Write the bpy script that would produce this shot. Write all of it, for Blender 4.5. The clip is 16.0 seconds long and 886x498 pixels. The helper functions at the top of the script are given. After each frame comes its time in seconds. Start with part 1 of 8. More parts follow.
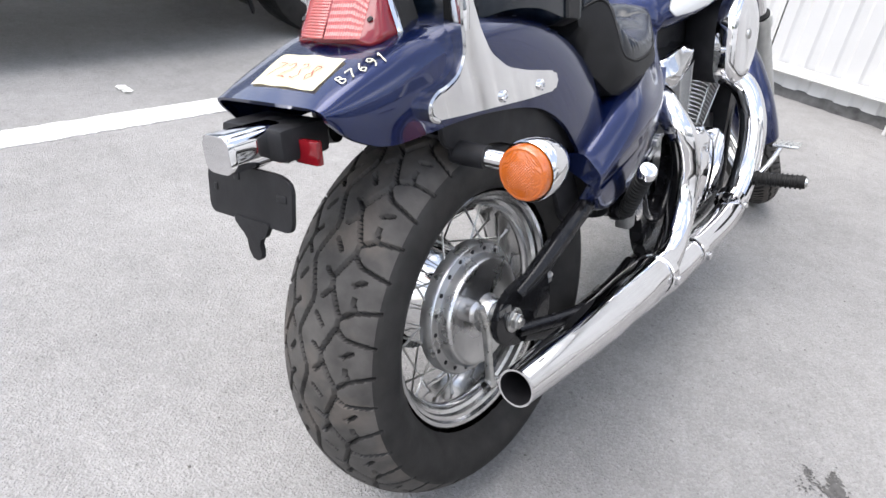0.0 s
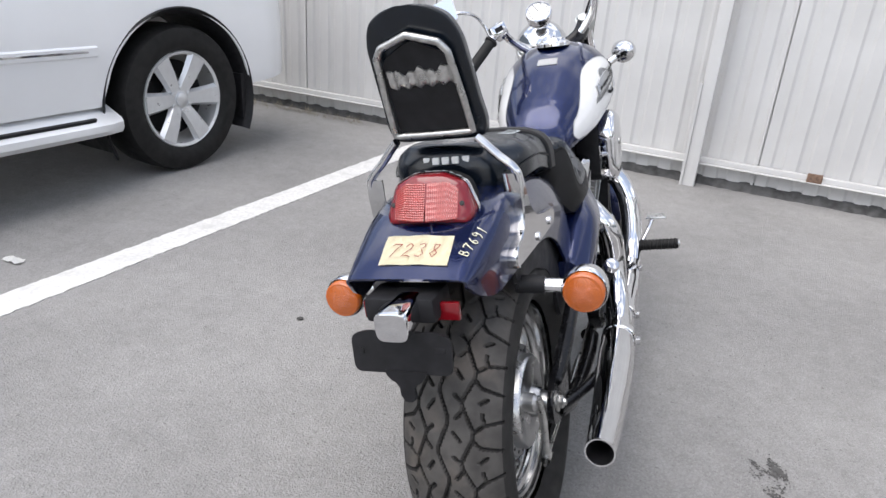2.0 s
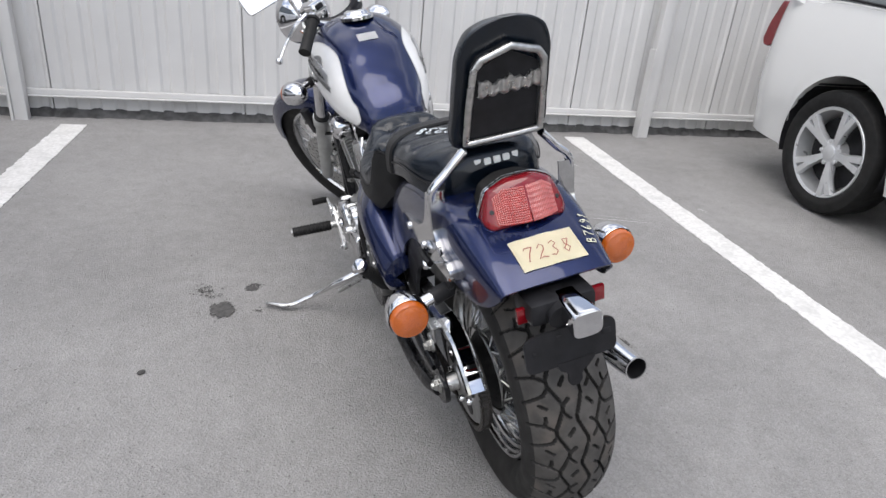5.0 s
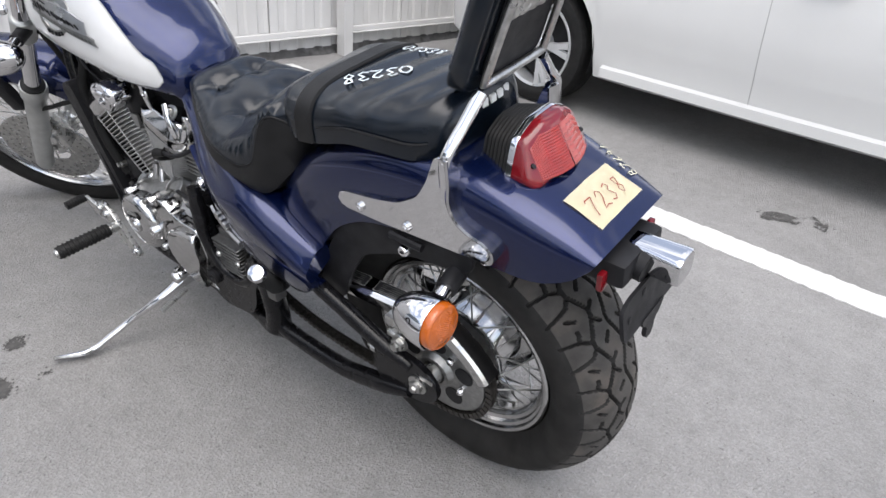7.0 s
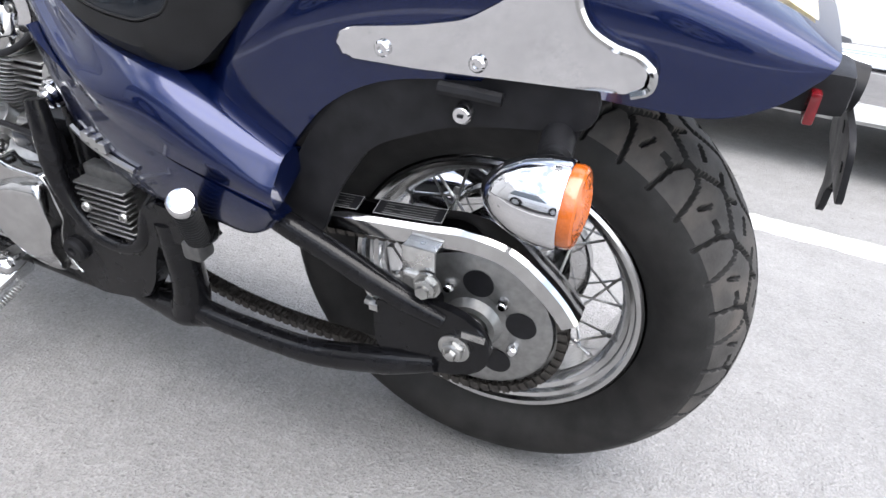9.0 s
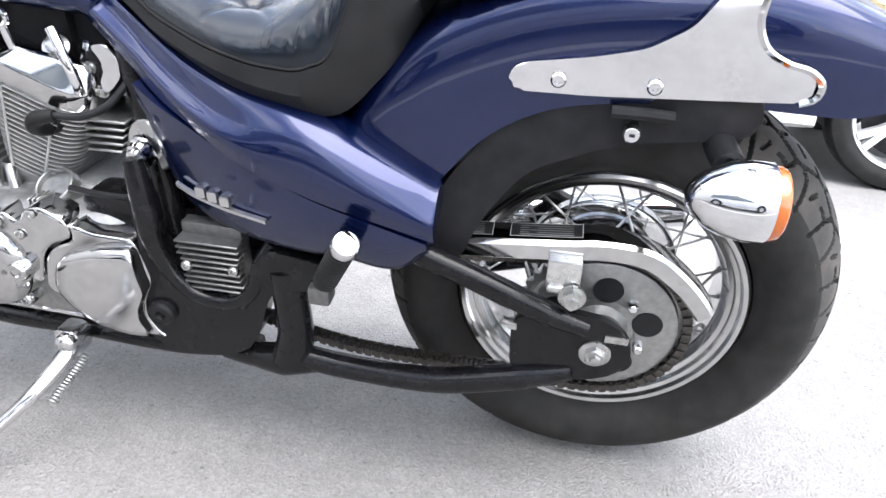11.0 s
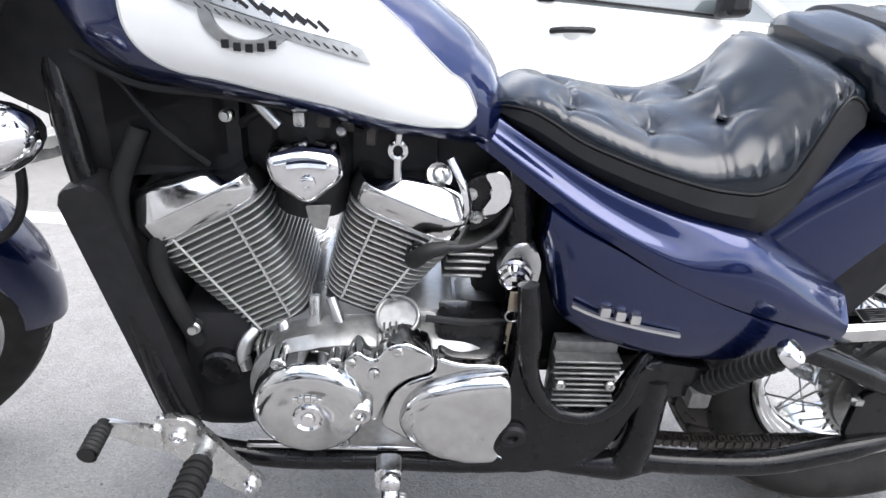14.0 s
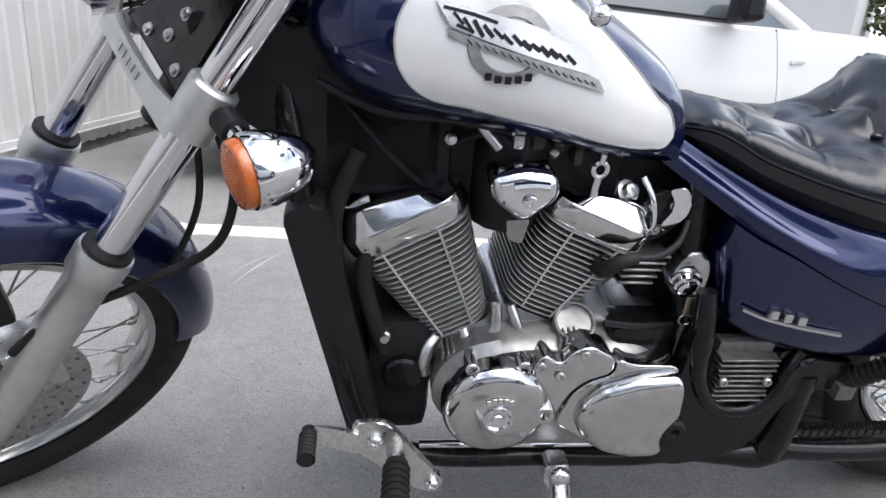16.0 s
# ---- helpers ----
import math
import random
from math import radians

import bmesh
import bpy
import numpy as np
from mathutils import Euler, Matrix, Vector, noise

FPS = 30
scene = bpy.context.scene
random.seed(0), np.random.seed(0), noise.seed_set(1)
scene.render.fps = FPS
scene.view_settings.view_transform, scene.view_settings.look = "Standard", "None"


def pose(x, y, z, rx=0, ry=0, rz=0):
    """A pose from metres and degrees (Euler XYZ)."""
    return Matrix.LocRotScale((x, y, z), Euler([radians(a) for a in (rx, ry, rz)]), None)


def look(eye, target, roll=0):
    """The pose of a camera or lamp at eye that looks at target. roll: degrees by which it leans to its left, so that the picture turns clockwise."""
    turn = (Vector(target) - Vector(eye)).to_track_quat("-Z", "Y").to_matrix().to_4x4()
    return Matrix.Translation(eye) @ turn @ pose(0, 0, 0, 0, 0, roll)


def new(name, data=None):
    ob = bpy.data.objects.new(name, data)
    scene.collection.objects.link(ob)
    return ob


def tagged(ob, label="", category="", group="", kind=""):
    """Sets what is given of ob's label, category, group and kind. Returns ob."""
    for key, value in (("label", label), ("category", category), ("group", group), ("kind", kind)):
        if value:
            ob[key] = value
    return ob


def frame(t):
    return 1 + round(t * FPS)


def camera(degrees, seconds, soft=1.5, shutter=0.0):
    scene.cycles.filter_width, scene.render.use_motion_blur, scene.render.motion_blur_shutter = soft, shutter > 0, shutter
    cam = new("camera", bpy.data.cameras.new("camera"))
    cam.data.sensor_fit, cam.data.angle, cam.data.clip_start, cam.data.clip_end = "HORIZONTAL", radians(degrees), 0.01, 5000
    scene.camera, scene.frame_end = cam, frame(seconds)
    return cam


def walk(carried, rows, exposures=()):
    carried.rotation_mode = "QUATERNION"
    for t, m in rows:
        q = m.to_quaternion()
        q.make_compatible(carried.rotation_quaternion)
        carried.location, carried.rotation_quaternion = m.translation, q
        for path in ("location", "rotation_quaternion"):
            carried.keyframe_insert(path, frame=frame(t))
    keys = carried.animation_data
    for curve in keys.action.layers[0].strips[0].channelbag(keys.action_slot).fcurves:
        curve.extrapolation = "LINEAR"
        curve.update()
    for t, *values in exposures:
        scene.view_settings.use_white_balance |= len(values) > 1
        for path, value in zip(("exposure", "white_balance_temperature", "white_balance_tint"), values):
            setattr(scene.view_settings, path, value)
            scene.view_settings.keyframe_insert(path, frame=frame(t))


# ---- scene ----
cam = camera(67.1, 16.0)
EXPOSURES = [(t, stops, 6560 if t < 8 else 6440, 12) for t, stops in (
    (0.0, 1.69), (0.5, 1.44), (1.0, 1.4), (2.0, 1.1), (3.0, 0.8), (4.0, 0.7), (6.5, 1.16), (7.0, 1.06), (8.5, 1.6), (9.0, 1.83), (11.5, 2.36), (12.5, 2.6), (13.0, 2.48), (14.0, 2.0), (15.0, 1.43), (16.0, 1.24))]
PATH = [
    (0, (0.553, -0.783, 1.009), (-0.436, 0.607, -0.036), 7.5),
    (0.5, (0.582, -0.86, 1.045), (-0.364, 0.597, 0.054), 7.2),
    (1, (0.52, -1.024, 1.073), (-0.26, 0.56, 0.132), 6.5),
    (1.5, (0.412, -1.138, 1.117), (-0.293, 0.499, 0.209), 5.9),
    (2, (0.269, -1.163, 1.169), (-0.313, 0.58, 0.381), 4.1),
    (2.5, (0.149, -1.195, 1.218), (-0.17, 0.603, 0.402), 7.8),
    (3, (-0.018, -1.301, 1.265), (-0.101, 0.551, 0.515), 6.4),
    (3.5, (-0.185, -1.353, 1.28), (-0.076, 0.491, 0.513), 7.1),
    (4, (-0.315, -1.299, 1.246), (0.044, 0.492, 0.429), 7.2),
    (6.5, (-0.914, -0.771, 1.17), (0.249, 0.577, 0.259), 3.7),
    (7, (-0.91, -0.591, 1.112), (0.499, 0.453, 0.15), 5.0),
    (7.5, (-0.835, -0.457, 0.998), (0.69, 0.398, 0.027), 6.1),
    (8, (-0.76, -0.351, 0.862), (0.844, 0.36, -0.098), 6.1),
    (8.5, (-0.772, -0.288, 0.816), (0.848, 0.364, -0.158), 7.3),
    (9, (-0.817, -0.209, 0.752), (0.886, 0.409, -0.096), 6.5),
    (11.5, (-0.96, 0.195, 0.734), (0.888, 0.433, 0.007), 3.7),
    (12, (-0.977, 0.327, 0.743), (0.894, 0.494, 0.055), 3.5),
    (12.5, (-1.017, 0.449, 0.758), (0.88, 0.51, 0.125), 2.3),
    (13, (-1.004, 0.544, 0.76), (0.912, 0.536, 0.187), 2.6),
    (13.5, (-0.984, 0.664, 0.767), (0.916, 0.503, 0.162), 3.1),
    (14, (-0.973, 0.794, 0.784), (0.931, 0.65, 0.191), 3.2),
    (14.5, (-0.986, 0.928, 0.802), (0.92, 0.688, 0.248), 2.9),
    (15, (-0.991, 1.023, 0.817), (0.916, 0.722, 0.292), 3.5),
    (15.5, (-0.992, 1.074, 0.82), (0.91, 0.792, 0.27), 3.1),
    (16, (-0.997, 1.099, 0.807), (0.893, 0.847, 0.205), 3.4),
]
walk(cam, [(t, look(eye, target, roll)) for t, eye, target, roll in PATH], EXPOSURES)

# ---- world and light ----
world = bpy.data.worlds.new("sky")
scene.world = world
world.use_nodes = True
wn, wl = world.node_tree.nodes, world.node_tree.links
wn.clear()
w_out = wn.new("ShaderNodeOutputWorld")
w_bg = wn.new("ShaderNodeBackground")
w_sky = wn.new("ShaderNodeTexSky")
w_sky.sky_type, w_sky.sun_disc = "NISHITA", False
SUN_EL, SUN_AZ = radians(66), radians(215)
w_sky.sun_elevation, w_sky.sun_rotation = SUN_EL, SUN_AZ
w_co = wn.new("ShaderNodeTexCoord")
w_map = wn.new("ShaderNodeMapping")
w_map.inputs["Scale"].default_value = (1.0, 1.0, 2.2)
w_noise = wn.new("ShaderNodeTexNoise")
w_noise.inputs["Scale"].default_value, w_noise.inputs["Detail"].default_value = 2.3, 8
w_ramp = wn.new("ShaderNodeValToRGB")
w_ramp.color_ramp.elements[0].position, w_ramp.color_ramp.elements[1].position = 0.44, 0.64
w_ramp.color_ramp.elements[0].color = (0.16, 0.16, 0.16, 1)
w_mix = wn.new("ShaderNodeMixRGB")
w_mix.inputs["Color2"].default_value = (11.2, 11.4, 11.6, 1)
wl.new(w_co.outputs["Generated"], w_map.inputs["Vector"])
wl.new(w_map.outputs["Vector"], w_noise.inputs["Vector"])
wl.new(w_noise.outputs["Fac"], w_ramp.inputs["Fac"])
wl.new(w_ramp.outputs["Color"], w_mix.inputs["Fac"])
wl.new(w_sky.outputs["Color"], w_mix.inputs["Color1"])
wl.new(w_mix.outputs["Color"], w_bg.inputs["Color"])
w_bg.inputs["Strength"].default_value = 0.105
wl.new(w_bg.outputs["Background"], w_out.inputs["Surface"])

sun = new("sun", bpy.data.lights.new("sun", "SUN"))
sun.data.energy, sun.data.angle, sun.data.color = 1.5, radians(60), (1.0, 0.965, 0.92)
sun.matrix_world = look((math.sin(SUN_AZ) * 9, math.cos(SUN_AZ) * 9, 9 * math.tan(SUN_EL)), (0, 0, 0))


# ---- materials ----
def material(name, color, rough=0.5, metal=0.0, noise_scale=0.0, vary=0.0, bump=0.0, bump_scale=200.0, coat=0.0, rough_vary=0.0,
             stain_scale=0.0, stain=0.0, stain_color=(0.1, 0.1, 0.1), spec=0.5, transmission=0.0, object_random=0.0, ior=1.5, coat_rough=0.04):
    """A surface with grain (noise_scale, vary), broad stains, fine relief and uneven gloss, all in the thing's own metres."""
    m = bpy.data.materials.new(name)
    m.use_nodes = True
    n, l = m.node_tree.nodes, m.node_tree.links
    b = n["Principled BSDF"]
    b.inputs["Base Color"].default_value = (*color, 1)
    b.inputs["Roughness"].default_value = rough
    b.inputs["Metallic"].default_value = metal
    b.inputs["Coat Weight"].default_value = coat
    b.inputs["Coat Roughness"].default_value = coat_rough
    b.inputs["Specular IOR Level"].default_value = spec
    b.inputs["Transmission Weight"].default_value = transmission
    b.inputs["IOR"].default_value = ior
    co = n.new("ShaderNodeTexCoord")
    out = None

    def tex(scale, detail=5):
        t = n.new("ShaderNodeTexNoise")
        t.inputs["Scale"].default_value, t.inputs["Detail"].default_value = scale, detail
        l.new(co.outputs["Object"], t.inputs["Vector"])
        return t

    def mix(kind, fac, c1, c2):
        x = n.new("ShaderNodeMixRGB")
        x.blend_type = kind
        for key, v in (("Fac", fac), ("Color1", c1), ("Color2", c2)):
            if isinstance(v, (int, float)):
                x.inputs[key].default_value = v
            elif isinstance(v, tuple):
                x.inputs[key].default_value = (*v, 1)
            else:
                l.new(v, x.inputs[key])
        return x.outputs["Color"]

    def spread(value, lo, hi, to_lo, to_hi):
        r = n.new("ShaderNodeMapRange")
        r.inputs["From Min"].default_value, r.inputs["From Max"].default_value = lo, hi
        r.inputs["To Min"].default_value, r.inputs["To Max"].default_value = to_lo, to_hi
        l.new(value, r.inputs["Value"])
        return r.outputs["Result"]

    out = color
    if vary:
        t = tex(noise_scale)
        out = mix("MIX", spread(t.outputs["Fac"], 0.3, 0.7, 0, 1), tuple(c * (1 - vary) for c in color), tuple(min(1, c * (1 + vary)) for c in color))
    if stain:
        t = tex(stain_scale, 7)
        out = mix("MIX", spread(t.outputs["Fac"], 0.5, 0.72, 0, stain), out, stain_color)
    if object_random:
        info = n.new("ShaderNodeObjectInfo")
        out = mix("MULTIPLY", 1.0, out, spread(info.outputs["Random"], 0, 1, 1 - object_random, 1))
    if not isinstance(out, tuple):
        l.new(out, b.inputs["Base Color"])
    if rough_vary:
        t = tex(noise_scale * 0.7 or 6.0)
        l.new(spread(t.outputs["Fac"], 0.3, 0.7, max(0.02, rough - rough_vary), rough + rough_vary), b.inputs["Roughness"])
    if bump:
        t = tex(bump_scale, 3)
        bn = n.new("ShaderNodeBump")
        bn.inputs["Strength"].default_value, bn.inputs["Distance"].default_value = bump, 0.002
        l.new(t.outputs["Fac"], bn.inputs["Height"])
        l.new(bn.outputs["Normal"], b.inputs["Normal"])
    return m


def asphalt_material():
    """Worn grey asphalt: fine aggregate, pale dust, darker damp patches and a fine relief."""
    m = bpy.data.materials.new("asphalt")
    m.use_nodes = True
    n, l = m.node_tree.nodes, m.node_tree.links
    b = n["Principled BSDF"]
    co = n.new("ShaderNodeTexCoord")

    def noise_tex(scale, detail, rough=0.5):
        t = n.new("ShaderNodeTexNoise")
        t.inputs["Scale"].default_value, t.inputs["Detail"].default_value, t.inputs["Roughness"].default_value = scale, detail, rough
        l.new(co.outputs["Object"], t.inputs["Vector"])
        return t.outputs["Fac"]

    def ramp(fac, *stops, warm=1.0):
        r = n.new("ShaderNodeValToRGB")
        e = r.color_ramp.elements
        while len(e) < len(stops):
            e.new(0.5)
        for x, (p, c) in zip(e, stops):
            x.position, x.color = p, (c * warm, c, c / warm, 1)
        l.new(fac, r.inputs["Fac"])
        return r.outputs["Color"]

    def mix(kind, fac, c1, c2):
        x = n.new("ShaderNodeMixRGB")
        x.blend_type = kind
        x.inputs["Fac"].default_value = fac
        l.new(c1, x.inputs["Color1"])
        l.new(c2, x.inputs["Color2"])
        return x.outputs["Color"]

    vor = n.new("ShaderNodeTexVoronoi")
    vor.inputs["Scale"].default_value = 210
    l.new(co.outputs["Object"], vor.inputs["Vector"])
    stones = ramp(vor.outputs["Color"], (0.0, 0.22), (0.55, 0.258), (1.0, 0.308), warm=1.02)
    broad = ramp(noise_tex(1.1, 6, 0.6), (0.3, 0.82), (0.7, 1.1))
    middle = ramp(noise_tex(14, 6, 0.65), (0.3, 0.9), (0.7, 1.07))
    fine = ramp(noise_tex(420, 3), (0.3, 0.9), (0.75, 1.08))
    # small pits where stones have come out
    pits = ramp(noise_tex(75, 3, 0.6), (0.3, 0.62), (0.37, 1.0))
    col = mix("MULTIPLY", 1.0, mix("MULTIPLY", 1.0, mix("MULTIPLY", 1.0, stones, broad), middle), mix("MULTIPLY", 1.0, fine, pits))
    l.new(col, b.inputs["Base Color"])
    b.inputs["Roughness"].default_value = 0.85
    b.inputs["Specular IOR Level"].default_value = 0.3
    bump = n.new("ShaderNodeBump")
    bump.inputs["Strength"].default_value, bump.inputs["Distance"].default_value = 1.0, 0.008
    l.new(mix("MIX", 0.35, noise_tex(95, 6, 0.7), vor.outputs["Distance"]), bump.inputs["Height"])
    l.new(bump.outputs["Normal"], b.inputs["Normal"])
    return m


ASPHALT = asphalt_material()
LINE_PAINT = material("line_paint", (0.56, 0.555, 0.542), 0.7, noise_scale=60, vary=0.14, bump=0.4, bump_scale=160, stain_scale=9, stain=0.6, stain_color=(0.4, 0.4, 0.39))
FENCE_PAINT = material("fence_paint", (0.52, 0.517, 0.51), 0.45, noise_scale=3, vary=0.05, rough_vary=0.1, stain_scale=2.2, stain=0.3, stain_color=(0.46, 0.45, 0.43))
FENCE_BASE = material("fence_base", (0.06, 0.06, 0.06), 0.9, noise_scale=20, vary=0.5, bump=0.8, bump_scale=60)
RUST = material("rust", (0.16, 0.1, 0.07), 0.85, noise_scale=60, vary=0.4)
CHROME = material("chrome", (0.68, 0.68, 0.69), 0.05, 1.0, noise_scale=30, vary=0.03, rough_vary=0.03)
ALLOY = material("alloy", (0.62, 0.62, 0.61), 0.3, 1.0, noise_scale=90, vary=0.12, rough_vary=0.1, bump=0.12, bump_scale=400)
FORK_ALLOY = material("fork_alloy", (0.5, 0.51, 0.5), 0.38, 0.85, noise_scale=40, vary=0.08, rough_vary=0.06)
STEEL = material("steel", (0.45, 0.45, 0.44), 0.32, 1.0, noise_scale=80, vary=0.2, rough_vary=0.1)
BLUE = material("blue_paint", (0.0022, 0.0088, 0.054), 0.27, 0.7, noise_scale=900, vary=0.25, coat=0.8, coat_rough=0.03)
WHITE_TANK = material("white_tank_paint", (0.61, 0.61, 0.605), 0.3, noise_scale=40, vary=0.02, coat=0.9)
BLACK_GLOSS = material("black_frame_paint", (0.006, 0.006, 0.007), 0.25, noise_scale=50, vary=0.4, coat=0.28, rough_vary=0.06, spec=0.12)
BLACK_PLASTIC = material("black_plastic", (0.012, 0.012, 0.0135), 0.46, spec=0.2, noise_scale=40, vary=0.3, rough_vary=0.1, bump=0.1, bump_scale=500)
RUBBER = material("rubber", (0.009, 0.009, 0.009), 0.62, spec=0.25, noise_scale=30, vary=0.3, rough_vary=0.1, bump=0.15, bump_scale=300, stain_scale=11, stain=0.3, stain_color=(0.03, 0.028, 0.026))
# bluish black: the blue is put in for sky sheen on the leather
LEATHER = material("black_leather", (0.003, 0.0055, 0.0095), 0.23, noise_scale=25, vary=0.3, rough_vary=0.05, bump=0.07, bump_scale=420, spec=0.45)
VINYL = material("black_vinyl", (0.011, 0.011, 0.0115), 0.5, spec=0.25, noise_scale=25, vary=0.3, rough_vary=0.05, bump=0.2, bump_scale=600)
ORANGE = material("orange_lens", (0.4, 0.085, 0.006), 0.2, noise_scale=420, vary=0.12, coat=0.6, bump=0.18, bump_scale=300, spec=0.6)
RED = material("red_lens", (0.15, 0.005, 0.009), 0.1, noise_scale=50, vary=0.15, coat=0.35, spec=0.5)
RED_PALE = material("red_lens_reflector", (0.27, 0.02, 0.017), 0.12, noise_scale=60, vary=0.15, coat=0.6)
# pink half of the tail lens: reflected sky put into its colour
RED_SKY = material("pink_lens_reflector", (0.32, 0.062, 0.055), 0.12, noise_scale=60, vary=0.15, coat=0.6)
DARK_CAST = material("dark_casting", (0.16, 0.16, 0.158), 0.45, 0.8, noise_scale=90, vary=0.2, rough_vary=0.1)
POLISHED = material("polished_alloy", (0.53, 0.53, 0.53), 0.1, 1.0, noise_scale=50, vary=0.08, rough_vary=0.06)
RIM_SILVER = material("silver_rim", (0.6, 0.61, 0.62), 0.32, 0.6, noise_scale=30, vary=0.04, rough_vary=0.05)
SATIN = material("satin_alloy", (0.5, 0.5, 0.5), 0.3, 1.0, noise_scale=40, vary=0.06, rough_vary=0.07)
FIN_SILVER = material("silver_casting", (0.5, 0.5, 0.495), 0.36, 0.7, noise_scale=120, vary=0.1, rough_vary=0.08, bump=0.1, bump_scale=350)
BRONZE = material("tarnished_bronze", (0.045, 0.04, 0.036), 0.55, 0.6, noise_scale=90, vary=0.4)
CHAIN_STEEL = material("oily_chain", (0.07, 0.065, 0.06), 0.4, 0.8, noise_scale=120, vary=0.4)
PRINT = material("white_print", (0.76, 0.76, 0.74), 0.6)
RIM_CHROME = material("rim_chrome", (0.55, 0.55, 0.55), 0.18, 1.0, noise_scale=40, vary=0.08, rough_vary=0.05)
CAST_GREY = material("cast_grey", (0.3, 0.3, 0.295), 0.42, 0.9, noise_scale=90, vary=0.15, rough_vary=0.1)
TREAD = material("dusty_tread", (0.052, 0.049, 0.046), 0.66, noise_scale=30, vary=0.3, bump=0.2, bump_scale=300, stain_scale=14, stain=0.5, stain_color=(0.13, 0.108, 0.09), spec=0.25)
BRASS = material("brass_key", (0.3, 0.255, 0.2), 0.4, 1.0, noise_scale=80, vary=0.2)
PAPER = material("note_paper", (0.84, 0.77, 0.56), 0.85, noise_scale=30, vary=0.04, bump=0.1, bump_scale=60)
INK_RED = material("brown_ink", (0.3, 0.07, 0.04), 0.7)
CHALK = material("pale_marker", (0.55, 0.53, 0.38), 0.7, noise_scale=90, vary=0.2)
CHALK_WHITE = material("white_marker", (0.55, 0.6, 0.62), 0.7, noise_scale=90, vary=0.25)
CAR_WHITE = material("car_white_paint", (0.6, 0.6, 0.59), 0.25, noise_scale=2, vary=0.02, coat=1.0)
SUV_WHITE = material("suv_pearl_paint", (0.72, 0.73, 0.74), 0.28, 0.2, noise_scale=2, vary=0.03, coat=1.0)
GLASS_DARK = material("tinted_glass", (0.1, 0.115, 0.12), 0.04, spec=0.8, coat=1.0)
DIM_TEXT = material("dim_print", (0.13, 0.13, 0.13), 0.6)
GREY_TEXT = material("grey_print", (0.33, 0.33, 0.325), 0.6)
DARK_STAIN = material("oil_stain", (0.07, 0.068, 0.066), 0.8, noise_scale=60, vary=0.35, bump=0.5, bump_scale=160, spec=0.3)
TYRE = material("tyre_rubber", (0.017, 0.0165, 0.016), 0.68, noise_scale=30, vary=0.3, rough_vary=0.1, bump=0.15, bump_scale=300, stain_scale=9, stain=0.25, stain_color=(0.034, 0.031, 0.028), spec=0.22)
MIRROR = material("mirror_glass", (0.9, 0.9, 0.9), 0.01, 1.0)
BUILDING = material("render_wall", (0.47, 0.47, 0.468), 0.8, noise_scale=2, vary=0.04)
LEAF = material("leaf", (0.06, 0.085, 0.03), 0.6, noise_scale=8, vary=0.4)
CONCRETE = material("concrete", (0.3, 0.3, 0.29), 0.9, noise_scale=8, vary=0.2)


# ---- mesh tools ----
def put(name, bm, mat, parent=None, label="", smooth=40, matrix=None):
    """Links a bmesh as one mesh object; faces smooth but for edges sharper than the angle."""
    me = bpy.data.meshes.new(name)
    bmesh.ops.recalc_face_normals(bm, faces=bm.faces)
    bm.to_mesh(me)
    bm.free()
    me.materials.append(mat)
    if smooth:
        me.polygons.foreach_set("use_smooth", [True] * len(me.polygons))
        me.set_sharp_from_angle(angle=radians(smooth))
        flat = [p.index for p in me.polygons if p.loop_total > 4]
        for k in flat:
            me.polygons[k].use_smooth = False
    ob = new(name, me)
    if parent:
        ob.parent = parent
    if matrix is not None:
        ob.matrix_basis = matrix
    return tagged(ob, label)


def part(name, bm, mat, parent, label="", smooth=40):
    return put(name, bm, mat, parent, label, smooth)


def share(ob, parent, matrix):
    """Another object on the same mesh."""
    o = new(ob.name.split(".")[0], ob.data)
    o.parent = parent
    o.matrix_basis = matrix
    return o


def spline(pts, n):
    """n points along a smooth curve through pts (any dimension), evenly by chord."""
    p = np.array(pts, float)
    d = np.r_[0, np.cumsum(np.linalg.norm(np.diff(p, axis=0), axis=1))]
    t = np.linspace(0, d[-1], n)
    m = np.gradient(p, d, axis=0) if len(p) > 2 else np.repeat([(p[1] - p[0]) / d[1]], 2, 0)
    k = np.clip(np.searchsorted(d, t, "right") - 1, 0, len(p) - 2)
    h = (d[k + 1] - d[k])[:, None]
    s = ((t - d[k])[:, None]) / h
    return (2 * s**3 - 3 * s**2 + 1) * p[k] + (s**3 - 2 * s**2 + s) * h * m[k] + (-2 * s**3 + 3 * s**2) * p[k + 1] + (s**3 - s**2) * h * m[k + 1]


def curve1(xs, ys):
    """A smooth function through the given values."""
    xs, ys = np.array(xs, float), np.array(ys, float)
    order = np.argsort(xs)
    xs, ys = xs[order], ys[order]
    m = np.gradient(ys, xs)

    def f(x):
        x = np.clip(x, xs[0], xs[-1])
        k = np.clip(np.searchsorted(xs, x, "right") - 1, 0, len(xs) - 2)
        h = xs[k + 1] - xs[k]
        s = (x - xs[k]) / h
        return (2 * s**3 - 3 * s**2 + 1) * ys[k] + (s**3 - 2 * s**2 + s) * h * m[k] + (-2 * s**3 + 3 * s**2) * ys[k + 1] + (s**3 - s**2) * h * m[k + 1]

    return f


